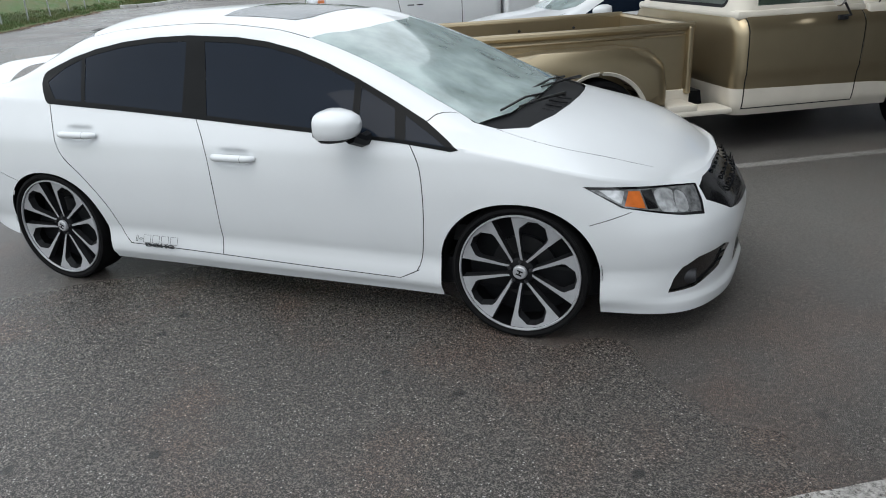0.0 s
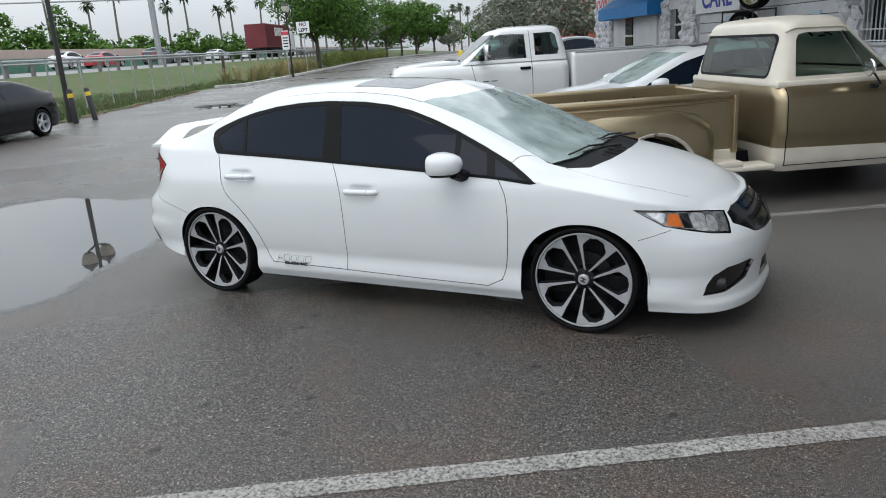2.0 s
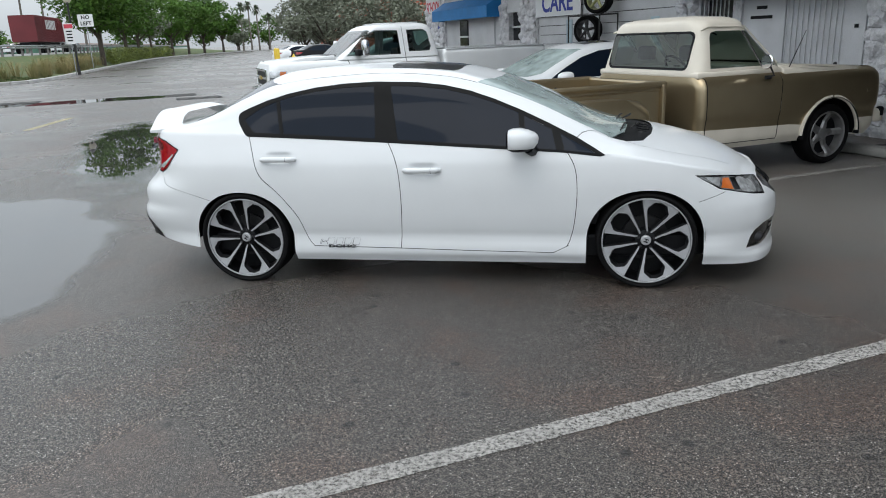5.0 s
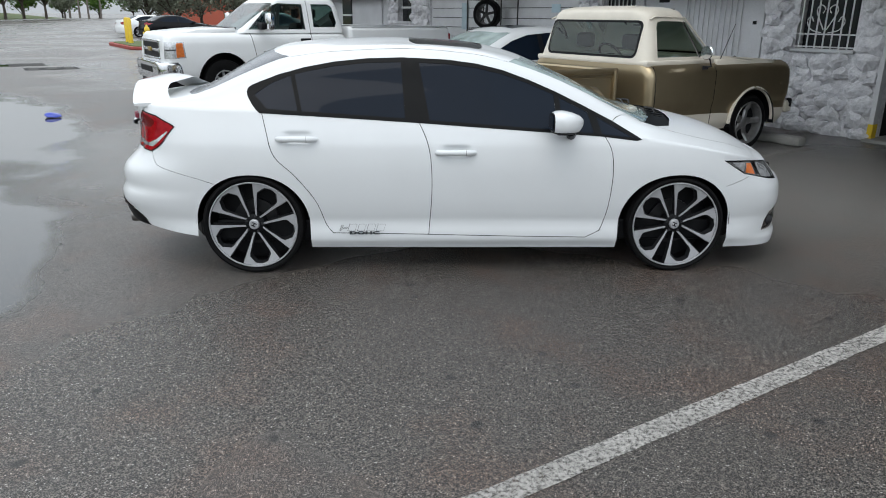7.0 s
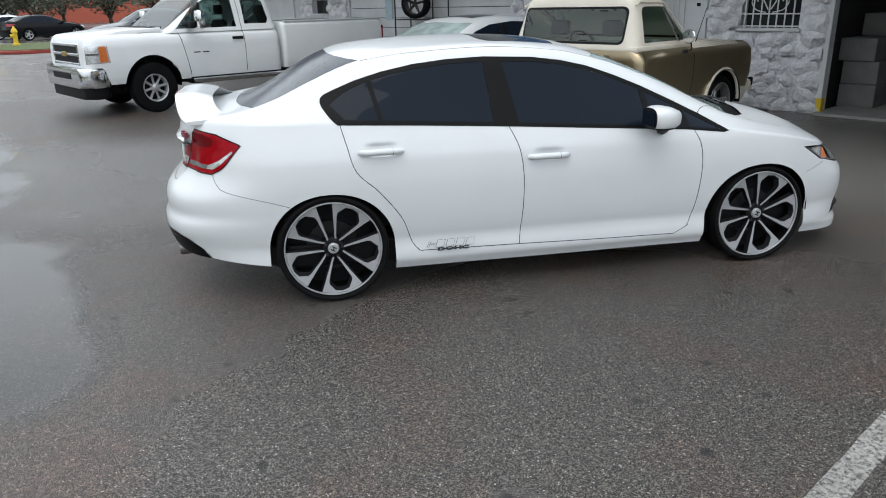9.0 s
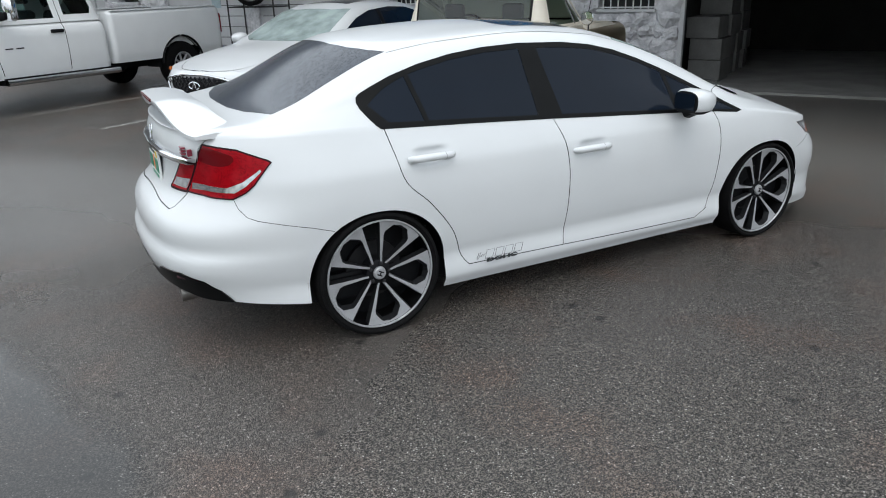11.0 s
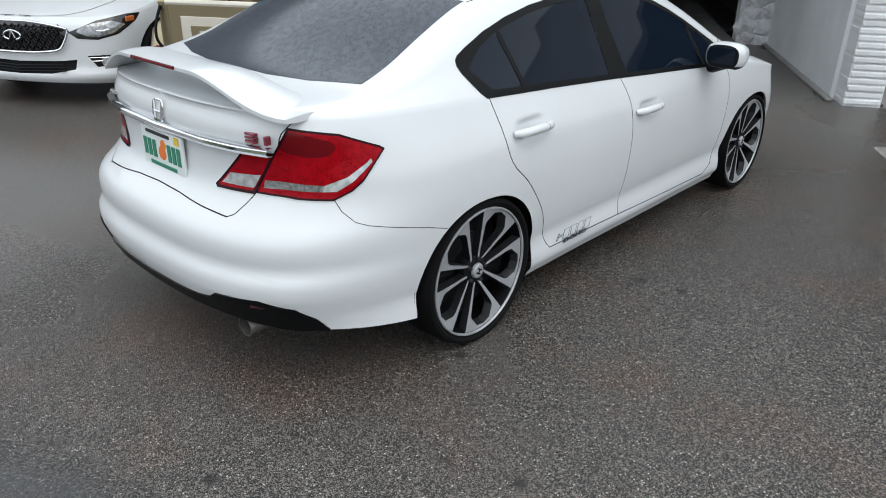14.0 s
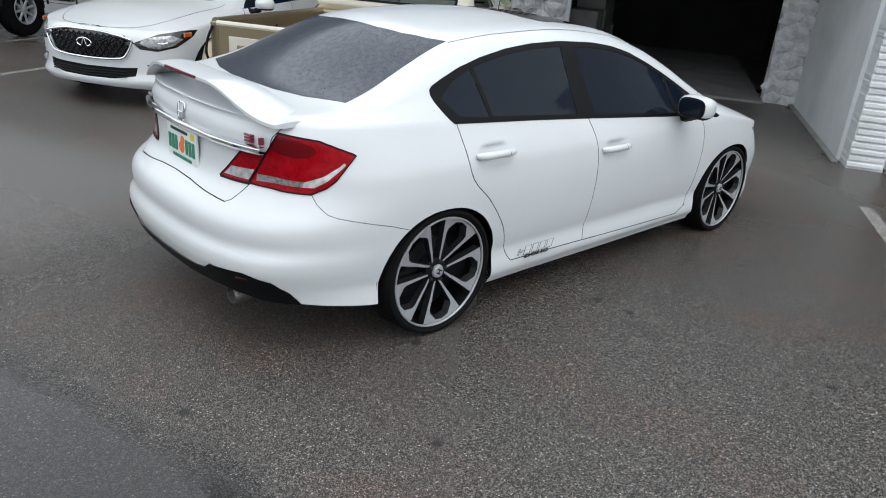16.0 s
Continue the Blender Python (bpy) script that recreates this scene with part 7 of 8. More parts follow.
def luxury_shell():
    bm = half_shell(
        outline=[(-2.39, 0), (-2.375, 0.4), (-2.30, 0.68), (-2.1, 0.83), (-1.6, 0.90), (-0.6, 0.905), (0.6, 0.905), (1.45, 0.905), (1.85, 0.88), (2.10, 0.80), (2.26, 0.62), (2.36, 0.36), (2.395, 0)],
        side_off=[(0.15, 0.06), (0.22, 0.03), (0.3, 0.03), (0.5, 0.005), (0.7, 0.0), (0.85, 0.02), (0.95, 0.06), (1.05, 0.10)],
        front_off=[(0.14, 0.10), (0.2, 0.05), (0.27, 0.0), (0.36, 0.03), (0.5, 0.03), (0.62, 0.03), (0.70, 0.05), (0.76, 0.10), (0.85, 0.2)],
        rear_off=[(0.2, 0.06), (0.4, 0.0), (0.6, 0.0), (0.8, 0.05), (1.0, 0.08), (1.1, 0.12)],
        low=[(-2.39, 0.25), (-1.8, 0.2), (-0.9, 0.19), (0.9, 0.19), (1.8, 0.19), (2.2, 0.2), (2.4, 0.22)],
        shoulder=[(-2.39, 1.06), (-1.9, 1.04), (-1.0, 1.0), (0.2, 0.96), (0.9, 0.93), (1.4, 0.87), (1.8, 0.81), (2.1, 0.775), (2.3, 0.77), (2.4, 0.77)],
        cant=[(-2.3, 0.55, 1.07), (-2.0, 0.66, 1.08), (-1.7, 0.68, 1.13), (-1.3, 0.63, 1.28), (-0.8, 0.60, 1.37), (-0.3, 0.60, 1.38), (0.1, 0.61, 1.32), (0.45, 0.64, 1.19), (0.8, 0.70, 1.03), (1.0, 0.73, 0.955), (1.4, 0.70, 0.91), (1.8, 0.64, 0.855), (2.1, 0.45, 0.80), (2.3, 0.1, 0.77)],
        centre=[(-2.3, 1.07), (-2.0, 1.10), (-1.85, 1.14), (-1.2, 1.39), (-0.8, 1.43), (-0.4, 1.44), (0.0, 1.415), (0.25, 1.36), (0.65, 1.18), (1.05, 1.01), (1.2, 0.99), (1.6, 0.95), (1.9, 0.89), (2.15, 0.82), (2.32, 0.77)],
        bow=[(-2.3, 0), (-1.9, -0.12), (-1.2, -0.06), (-0.5, 0.03), (0.1, 0.15), (0.6, 0.2), (1.0, 0.2), (1.5, 0.16), (2.0, 0.08), (2.3, 0)], ns=120, nl=18, nu=16)
    P = Panels(bm)
    ch, top, nose = (0, 1, 0), (0, 0, 1), (1, 0, 0)
    for cx in (-1.35, 1.5):
        P.region("well", arc_poly(cx, 0.335, 0.375, 30), ch, where=lambda c: c.y > 0.5)
    P.region("side_glass", [(-1.5, 0, 1.10), (-1.3, 0, 1.03), (-0.3, 0, 0.99), (0.85, 0, 0.945), (0.55, 0, 1.10), (0.25, 0, 1.235), (-0.05, 0, 1.315), (-0.5, 0, 1.345), (-0.9, 0, 1.325), (-1.25, 0, 1.24)], ch)
    P.region("pillar", [(-0.28, 0, 0.9), (-0.19, 0, 0.9), (-0.22, 0, 1.5), (-0.30, 0, 1.5)], ch, over=("side_glass",))
    P.region("windshield", [(0.28, -0.01, 0), (0.26, 0.3, 0), (0.16, 0.54, 0), (0.86, 0.65, 0), (1.0, 0.5, 0), (1.06, 0.2, 0), (1.065, -0.01, 0)], top, where=lambda c: c.z > 0.85)
    P.region("backlight", [(-1.15, -0.01, 0), (-1.14, 0.3, 0), (-1.08, 0.50, 0), (-1.72, 0.60, 0), (-1.85, 0.3, 0), (-1.86, -0.01, 0)], top, where=lambda c: c.z > 0.9)
    P.region("sunroof", [(0.0, -0.01, 0), (0.0, 0.36, 0), (-0.45, 0.38, 0), (-0.45, -0.01, 0)], top, where=lambda c: c.z > 1.2)
    P.region("grille", [(0, -0.01, 0.74), (0, 0.22, 0.735), (0, 0.47, 0.69), (0, 0.50, 0.655), (0, 0.43, 0.53), (0, 0.37, 0.505), (0, 0.2, 0.49), (0, -0.01, 0.487)], nose)
    P.region("lower_grille", [(0, -0.01, 0.40), (0, 0.40, 0.41), (0, 0.52, 0.42), (0, 0.50, 0.335), (0, 0.3, 0.30), (0, -0.01, 0.295)], nose)
    P.region("headlamp", [(2.30, 0.50, 0.655), (2.27, 0.56, 0.60), (2.19, 0.70, 0.585), (2.05, 0.82, 0.625), (1.86, 0.88, 0.725), (1.79, 0.885, 0.785), (1.95, 0.84, 0.785), (2.17, 0.70, 0.745)], (0.75, 0.66, 0.1))
    P.region("lamp_bowl", [(2.265, 0.555, 0.655), (2.23, 0.625, 0.618), (2.17, 0.71, 0.607), (2.08, 0.79, 0.635), (1.97, 0.84, 0.70), (2.08, 0.785, 0.738), (2.18, 0.69, 0.725), (2.25, 0.58, 0.695)], (0.75, 0.66, 0.1), over=("headlamp",))
    P.region("fog_recess", [(2.24, 0.60, 0.45), (2.12, 0.76, 0.45), (2.08, 0.79, 0.36), (2.2, 0.66, 0.35)], (0.75, 0.66, 0))
    P.region("tail_lamp", [(-2.0, 0.85, 0.93), (-2.3, 0.62, 0.98), (-2.36, 0.4, 0.95), (-2.36, 0.4, 0.83), (-2.26, 0.70, 0.80)], (-0.75, 0.66, 0))
    P.seam([(2.28, 0.02, 0.0), (2.26, 0.2, 0), (2.16, 0.44, 0), (1.9, 0.60, 0), (1.4, 0.66, 0), (1.02, 0.69, 0)], top, 0.004, smooth=16)
    P.seam([(0.86, 0, 0.95), (0.95, 0, 0.75), (0.92, 0, 0.45), (0.85, 0, 0.3)], ch, 0.004, smooth=10)
    P.seam([(-0.24, 0, 0.99), (-0.2, 0, 0.7), (-0.24, 0, 0.3)], ch, 0.004)
    P.finish()
    return P


LUX = luxury_shell()


def shell_car(name, label, paint, m, wheel_face, detail=False, scale=(1, 1, 1), group=""):
    t = thing(name, label, "car", m @ Matrix.Diagonal((*scale, 1)), group)
    P = LUX
    P.panel("body", ["body"], paint, t)
    for s in (-1, 1):
        P.panel("shut_line", ["shut_line"], M_GAP, t, s, -0.004)["kind"] = "stuff"
        P.panel("side_window", ["side_glass"], M_TINT, t, s, 0.001)
        P.panel("window_pillar", ["pillar"], M_BLACK, t, s, 0.002)
        hl = P.panel("headlight", ["headlamp"] if detail else ["headlamp", "lamp_bowl"], M_GLOSSBLK if detail else M_CLEARLENS, t, s, 0.002, "clear headlight")
        P.panel("tail_light", ["tail_lamp"], M_RED, t, s, 0.003)
        fg = P.panel("fog_recess", ["fog_recess"], M_BLACK, t, s, -0.01)
        if detail:
            P.panel("lamp_bowl", ["lamp_bowl"], M_LAMPGLASS, hl, s, 0.003, "clear lens with grey facets")
            part("amber_reflector", boxed(1.93, s * 0.868, 0.745, 0.12, 0.02, 0.045, 0.008), M_AMBER, hl)
            part("lamp_strip", tubed([(2.235, s * 0.56, 0.668), (2.15, s * 0.725, 0.658), (2.03, s * 0.81, 0.685)], 0.004, 5), M_CHROME, hl)
            part("fog_lamp", lathed([(0.001, 0.02), (0.035, 0.015), (0.04, -0.02)], 16, "x", (2.15, s * 0.70, 0.39)), M_CLEARLENS, fg, smooth=True)
            for z in (0.43, 0.40):
                part("fog_blade", tubed([(2.225, s * 0.60, z), (2.13, s * 0.75, z)], 0.004, 5), M_CHROME, fg)
            part("door_handle", boxed(0.02, s * 0.905, 0.86, 0.22, 0.03, 0.03, 0.012), M_CHROME, t)
        door_mirror(t, 0.68, s * 1.0, 1.0, s, paint)
        for cx in (-1.35, 1.5):
            simple_wheel("wheel", t, pose(cx, s * 0.80, 0.335, 0, 12, 0 if s < 0 else 180), 0.335, 0.245, 0.23, 10 if detail else 5, wheel_face)
            part("wheel_liner", half_liner([(0.37, -0.25), (0.37, 0.1)], 26, centre=(cx, s * 0.70, 0.335)), M_BLACK, t)
    w = P.panel("windshield", ["windshield"], M_SHIELD if detail else M_TINT, t, 0, 0.001)
    w.visible_shadow = False
    P.panel("rear_window", ["backlight"], M_TINT, t, 0, 0.001)
    P.panel("sunroof", ["sunroof"], M_TINT, t, 0, 0.002)
    g = P.panel("grille", ["grille"], M_GLOSSBLK, t, 0, -0.012)
    P.panel("lower_grille", ["lower_grille"], M_BLACK, t, 0, -0.012)
    part("underbody", boxed(0, 0, 0.3, 4.2, 1.3, 0.16), M_BLACK, t)
    if detail:
        edge = [(2.385 - 0.26 * y * y, y, z) for y, z in ((0, 0.482), (0.2, 0.485), (0.37, 0.50), (0.435, 0.53), (0.505, 0.655), (0.475, 0.695), (0.22, 0.742), (0, 0.748))]
        for s in (-1, 1):
            part("grille_frame", tubed([tuple(p) for p in spline([(x, s * y, z) for x, y, z in edge], 30)], 0.011, 6), M_CHROME, g, smooth=True)
        for k in range(13):
            for j in range(5):
                y = -0.42 + 0.07 * k + (0.035 if j % 2 else 0)
                if abs(y) < 0.40 + 0.012 * j:
                    part("mesh_cell", lathed([(0.014, 0.0), (0.024, 0.008), (0.034, 0.0)], 4, "x", (2.36 - 0.26 * y * y, y, 0.52 + j * 0.043)), M_BLACK, g)
        bd = [(2.385, 0.085 * math.cos(a) * (1 - 0.12 * math.sin(a)), 0.625 + 0.04 * math.sin(a)) for a in np.linspace(-1.2, math.pi + 1.2, 26)]
        part("grille_badge", tubed(bd, 0.008, 6), M_CHROME, g, "chrome oval badge", smooth=True)
        for z in (0.33, 0.355, 0.38):
            part("grille_bar", tubed([(2.35, -0.44, z), (2.385, 0, z - 0.015), (2.35, 0.44, z)], 0.007, 5), M_BLACK, t)
        for s in (-1, 1):
            part("badge_wing", tubed([(2.386, s * 0.002, 0.665), (2.386, s * 0.028, 0.60)], 0.007, 5), M_CHROME, g)
        for y in (-0.38, 0.38):
            seat(t, -0.1, y, 0.5)
        part("dashboard", boxed(0.65, 0, 0.88, 0.5, 1.4, 0.16, 0.06), M_BLACK, t, smooth=True)
        steering_wheel(t, 0.34, 0.38, 0.92)
        part("cabin_floor", boxed(-0.2, 0, 0.45, 2.6, 1.5, 0.08), M_INTERIOR, t)
    return t


old_pickup()
work_pickup()
shell_car("luxury_sedan", "white luxury sedan with a dark mesh grille, parked nose out", M_WHITE, lot_pose(3.75, 4.6, 0, 180), M_BLACKIRON, True)
M_BLACKPAINT = mat("black_car_paint", (0.006, 0.0065, 0.008), 0.15, spec=0.15, var=0.1)
M_GREYPAINT = mat("dark_grey_car_paint", (0.05, 0.055, 0.065), 0.3, coat=0.4)
M_REDPAINTCAR = mat("red_car_paint", (0.35, 0.02, 0.03), 0.3, coat=0.4)
shell_car("black_sedan", "black older sedan parked by the grass edge", M_BLACKPAINT, lot_pose(-10.5, 13.5, 0, 262), M_SILVER, scale=(1.15, 1.06, 1.05))
shell_car("dark_sedan", "dark sedan parked beyond the island", M_BLACKPAINT, lot_pose(9.0, 46.5, 0, 12), M_SILVER)
shell_car("dark_hatchback", "dark grey tall hatchback behind the work pickup", M_GREYPAINT, lot_pose(7.4, 26.0, 0, 176), M_SILVER, scale=(0.95, 1, 1.15))
shell_car("silver_car", "silver car parked beyond the island", M_WHITE2, lot_pose(8.2, 50.0, 0, 12), M_SILVER)


def traffic(off, v, paint, label, turn=0, scale=(1, 1, 1)):
    u = rail_u(v) - off
    z = 1.5 + off * 0.012
    shell_car("highway_car", label, paint, lot_pose(u, v, z, 79 + turn), M_SILVER, scale=scale, group="cars on the highway")


traffic(16.0, 67.6, M_REDPAINTCAR, "red car on the raised highway")
traffic(20.0, 69.0, M_WHITE2, "white car on the raised highway", scale=(1, 1, 1.15))
traffic(14.0, 73.9, M_GREYPAINT, "dark grey tall car on the raised highway", scale=(1, 1, 1.18))
traffic(18.0, 93.0, M_GREYPAINT, "dark grey car on the raised highway")
traffic(15.0, 96.4, M_WHITE2, "white car on the raised highway")
traffic(18.0, 124.0, M_WHITE2, "white car on the raised highway")
traffic(12.0, 128, M_WHITE2, "white tall car on the raised highway", scale=(1, 1, 1.2))
traffic(12.0, 140, M_GREYPAINT, "dark grey car on the raised highway")

M_MAROON = mat("maroon_container_paint", (0.16, 0.022, 0.028), 0.6, var=0.2, scale=0.6)
lorry = thing("container_lorry", "lorry carrying a maroon shipping container on the highway", "truck", lot_pose(-13.6, 87.0, 1.6, 84))
bx = link("container", None, lorry, "ribbed maroon shipping container")
part("container_box", boxed(0, 0, 2.45, 12.0, 2.36, 2.6), M_MAROON, bx)
for s in (-1, 1):
    for k in range(44):
        part("rib", boxed(-5.85 + k * 0.272, s * 1.2, 2.45, 0.13, 0.05, 2.4), M_MAROON, bx)
for k in range(7):
    for s in (-1, 1):
        part("name_bar", boxed(1.9 - k * 0.62, s * 1.24, 2.9, 0.40, 0.02, 0.95), M_WHITEBAR, bx)
part("chassis", boxed(0.5, 0, 0.95, 13.5, 1.0, 0.3), M_BLACK, lorry)
part("cab", boxed(7.6, 0, 1.9, 2.2, 2.4, 2.6, 0.2), M_WHITE2, lorry, smooth=True)
for x in (-5.0, -3.8, 6.9, 5.4):
    for s in (-1, 1):
        part("wheel", lathed([(0.001, -0.15), (0.3, -0.15), (0.5, -0.13), (0.5, 0.13), (0.3, 0.15)], 20, centre=(x, s * 1.05, 0.5)), M_RUBBER, lorry, smooth=True)

# wheel stop before the pickup, blue scrap in the puddle
ws = thing("wheel_stop", "worn pale concrete wheel stop on the asphalt", "wheel stop", lot_pose(5.92, 1.75))
part("block", boxed(0, 0, 0.06, 0.17, 1.7, 0.12, 0.035), M_CONCRETE, ws, smooth=True)
M_BLUE = mat("blue_plastic", (0.03, 0.06, 0.42), 0.35, var=0.3, scale=20)
bag = thing("blue_rag", "crumpled blue plastic rag lying in the puddle", "litter", Matrix.Translation(at_lot(-1.95, 8.5)))
bm = bmesh.new()
bmesh.ops.create_icosphere(bm, subdivisions=3, radius=0.10)
for v in bm.verts:
    k = 1 + 0.55 * noise.noise(v.co * 9)
    v.co = Vector((v.co.x * k * 1.3, v.co.y * k, max(-0.02, v.co.z * k * 0.45) + 0.03))
part("sheet", bm, M_BLUE, bag, smooth=True)

# ---- verge, bank, fence and highway ----
M_GRASS = mat("short_grass", (0.046, 0.098, 0.020), 0.9, var=0.4, scale=1.6, fine=0.45, bump=0.8, bscale=30, color2=(0.105, 0.100, 0.042))
M_HIGHWAY = mat("highway_concrete", (0.24, 0.24, 0.235), 0.75, var=0.15, scale=0.3, fine=0.1)
M_KERB = mat("kerb_concrete", (0.44, 0.435, 0.42), 0.85, var=0.3, scale=2, fine=0.2, bump=0.3)
M_LITTER = mat("dead_leaves", (0.16, 0.09, 0.05), 0.9, var=0.4, scale=8, fine=0.3, bump=0.8, bscale=30)
M_GALV = mat("galvanised_steel", (0.34, 0.35, 0.36), 0.5, 0.5, var=0.2, scale=5)
M_BARK = mat("bark", (0.075, 0.06, 0.048), 0.9, var=0.3, scale=8, bump=0.6, bscale=40)
M_PALMBARK = mat("palm_bark", (0.17, 0.15, 0.13), 0.9, var=0.3, scale=6, bump=0.4)
M_LEAF = mat("oak_leaves", (0.048, 0.115, 0.018), 0.6, var=0.5, scale=0.8, fine=0.4, bscale=9, color2=(0.090, 0.165, 0.030), spec=0.15)
M_LEAF_GREY = mat("silvery_leaves", (0.17, 0.19, 0.135), 0.65, var=0.35, scale=1.2, fine=0.3, bscale=9)
M_LEAF_BRIGHT = mat("hedge_leaves", (0.20, 0.235, 0.03), 0.55, var=0.45, scale=1.5, fine=0.4, bscale=12, color2=(0.055, 0.09, 0.02))
M_PALM = mat("palm_fronds", (0.055, 0.085, 0.035), 0.6, var=0.35, scale=2)
M_TUFT = mat("dry_grass_tufts", (0.30, 0.235, 0.11), 0.8, var=0.45, scale=1.2, fine=0.3, color2=(0.15, 0.16, 0.06))
M_SOUNDWALL = mat("pink_sound_wall", (0.42, 0.33, 0.29), 0.85, var=0.12, scale=0.4)
M_GREENPANEL = mat("green_fence_panel", (0.045, 0.16, 0.10), 0.7, var=0.2, scale=0.6)


def kerb_u(v):
    return -9.5 + (0.17 * (v - 38) if v < 46 else 1.36 + 0.07 * (v - 46) + 0.0024 * max(0, v - 105) ** 2)


def sheet(name, rows, material, label, category):
    """A ground strip through rows of (u, v, z) points."""
    bm = bmesh.new()
    V = [[bm.verts.new(at_lot(*p)) for p in row] for row in rows]
    for a, b in zip(V, V[1:]):
        for i in range(len(a) - 1):
            bm.faces.new((a[i], a[i + 1], b[i + 1], b[i]))
    return tagged(part(name, bm, material, smooth=True), label, category, kind="structure")


def edge_u(v):
    return -10.9 + 0.12 * math.sin(v * 1.3) + (0 if v < 40 else min(1.0, (v - 40) / 3) * (kerb_u(v) - 0.14 + 10.9))


vs = [-40, -20, 0, 8, 14, 18, 20, 22, 24, 26, 28, 30, 32, 34, 36, 38, 39, 40, 41, 42, 43, 44, 46, 50, 55, 60, 70, 80, 100, 115, 130, 140, 150, 160, 170, 180, 190, 200]
rows = []
for v in vs:
    e = edge_u(v)
    r = min(rail_u(v), e - 2.5)
    rows.append([(e, v, 0.006), (e - 0.15, v, 0.05), (e + (r - e) * 0.25, v, 0.14), (e + (r - e) * 0.5, v, 0.55), (e + (r - e) * 0.8, v, 1.2), (r + 0.3, v, 1.42), (r - 0.1, v, 1.45)])
sheet("verge", rows, M_GRASS, "mown green grass bank rising to the highway", "grass")
rows = [[(min(rail_u(v), edge_u(v) - 2.5) - 0.1, v, 1.45), (rail_u(v) - 7, v, 1.5), (rail_u(v) - 25, v, 1.65), (rail_u(v) - 34, v, 1.65)] for v in vs]
sheet("road", rows, M_HIGHWAY, "pale concrete carriageway of a raised highway", "highway")
rows = [[(rail_u(v) - 34, v, 1.65), (rail_u(v) - 50, v, 1.6), (rail_u(v) - 600, v, 1.6)] for v in (-40, 40, 100, 300, 900)]
sheet("far_ground", rows, M_GRASS, "green land beyond the highway", "grass")

# litter of dead leaves where the grass meets the asphalt
rng = random.Random(11)
bm = bmesh.new()
for k in range(2600):
    v = rng.uniform(12, 37.5)
    u = edge_u(v) + rng.gauss(0.12, 0.16)
    p = at_lot(u, v, 0.012 + rng.uniform(0, 0.04))
    a, s = rng.uniform(0, 6.28), rng.uniform(0.02, 0.06)
    d1, d2 = Vector((math.cos(a), math.sin(a), rng.uniform(-0.3, 0.3))) * s, Vector((-math.sin(a), math.cos(a), rng.uniform(-0.3, 0.3))) * s * 0.6
    bm.faces.new([bm.verts.new(p + q) for q in (d1, d2, -d1, -d2)])
tagged(part("leaf_litter", bm, M_LITTER, normals=False), "brown dead leaves along the grass edge", "leaf litter", kind="stuff")


def blades(bm, p, n, h, r, rng, lean=0.5):
    for k in range(n):
        a = rng.uniform(0, 6.28)
        b = p + Vector((math.cos(a), math.sin(a), 0)) * rng.uniform(0, r)
        out = Vector((math.cos(a), math.sin(a), 0)) * rng.uniform(0.1, lean) * h
        hh = h * rng.uniform(0.6, 1.1)
        side = Vector((-math.sin(a), math.cos(a), 0)) * rng.uniform(0.006, 0.016)
        m = b + out * 0.45 + Vector((0, 0, hh * 0.75))
        t = b + out * 1.1 + Vector((0, 0, hh * rng.uniform(0.75, 1.0)))
        v = [bm.verts.new(q) for q in (b - side, b + side, m + side * 0.8, m - side * 0.8, t)]
        bm.faces.new((v[0], v[1], v[2], v[3]))
        bm.faces.new((v[3], v[2], v[4]))


bm = bmesh.new()
for k in range(13000):
    v = rng.uniform(14, 46)
    e = edge_u(v)
    u = e - 0.1 - abs(rng.gauss(0, 2.8))
    zz = 0.05 + max(0, (e - u - 0.6)) * 0.14
    blades(bm, at_lot(u, v, zz), 2, rng.uniform(0.06, 0.17), 0.09, rng, 0.7)
tagged(part("grass_blades", bm, M_GRASS, normals=False), "uneven grass blades on the bank", "grass", kind="stuff")
tufts = bmesh.new()
for k in range(54):
    v = rng.uniform(44, 74)
    u = kerb_u(v) - rng.uniform(0.7, 2.4)
    blades(tufts, at_lot(u, v, 0.08), 80, rng.uniform(0.9, 1.5), 0.3, rng, 0.9)
tagged(part("ornamental_grass", tufts, M_TUFT, normals=False), "dry tan ornamental grass clumps behind the kerb", "grass", kind="stuff")


# kerb of separate stones round the planted strip
kerb = thing("kerb", "worn pale concrete kerb of the planted strip", "kerb", kind="structure")
kl = [(-10.6, 40.9), (-9.7, 41.0), (-9.0, 41.7)] + [(kerb_u(v), v) for v in np.arange(43.4, 200, 1.8)]
kmesh = bpy.data.meshes.new("kerb_stone")
bm = boxed(0, 0, 0.07, 1.0, 0.30, 0.20, 0.03)
bm.to_mesh(kmesh)
bm.free()
kmesh.materials.append(M_KERB)
for (u0, v0), (u1, v1) in zip(kl, kl[1:]):
    a, b = at_lot(u0, v0), at_lot(u1, v1)
    d = b - a
    ob = new("kerb_stone", kmesh)
    ob.parent = kerb
    ob.matrix_local = Matrix.Translation((a + b) / 2) @ Matrix.Rotation(math.atan2(d.y, d.x), 4, "Z") @ Matrix.Diagonal((d.length - 0.012, 1, 1, 1))

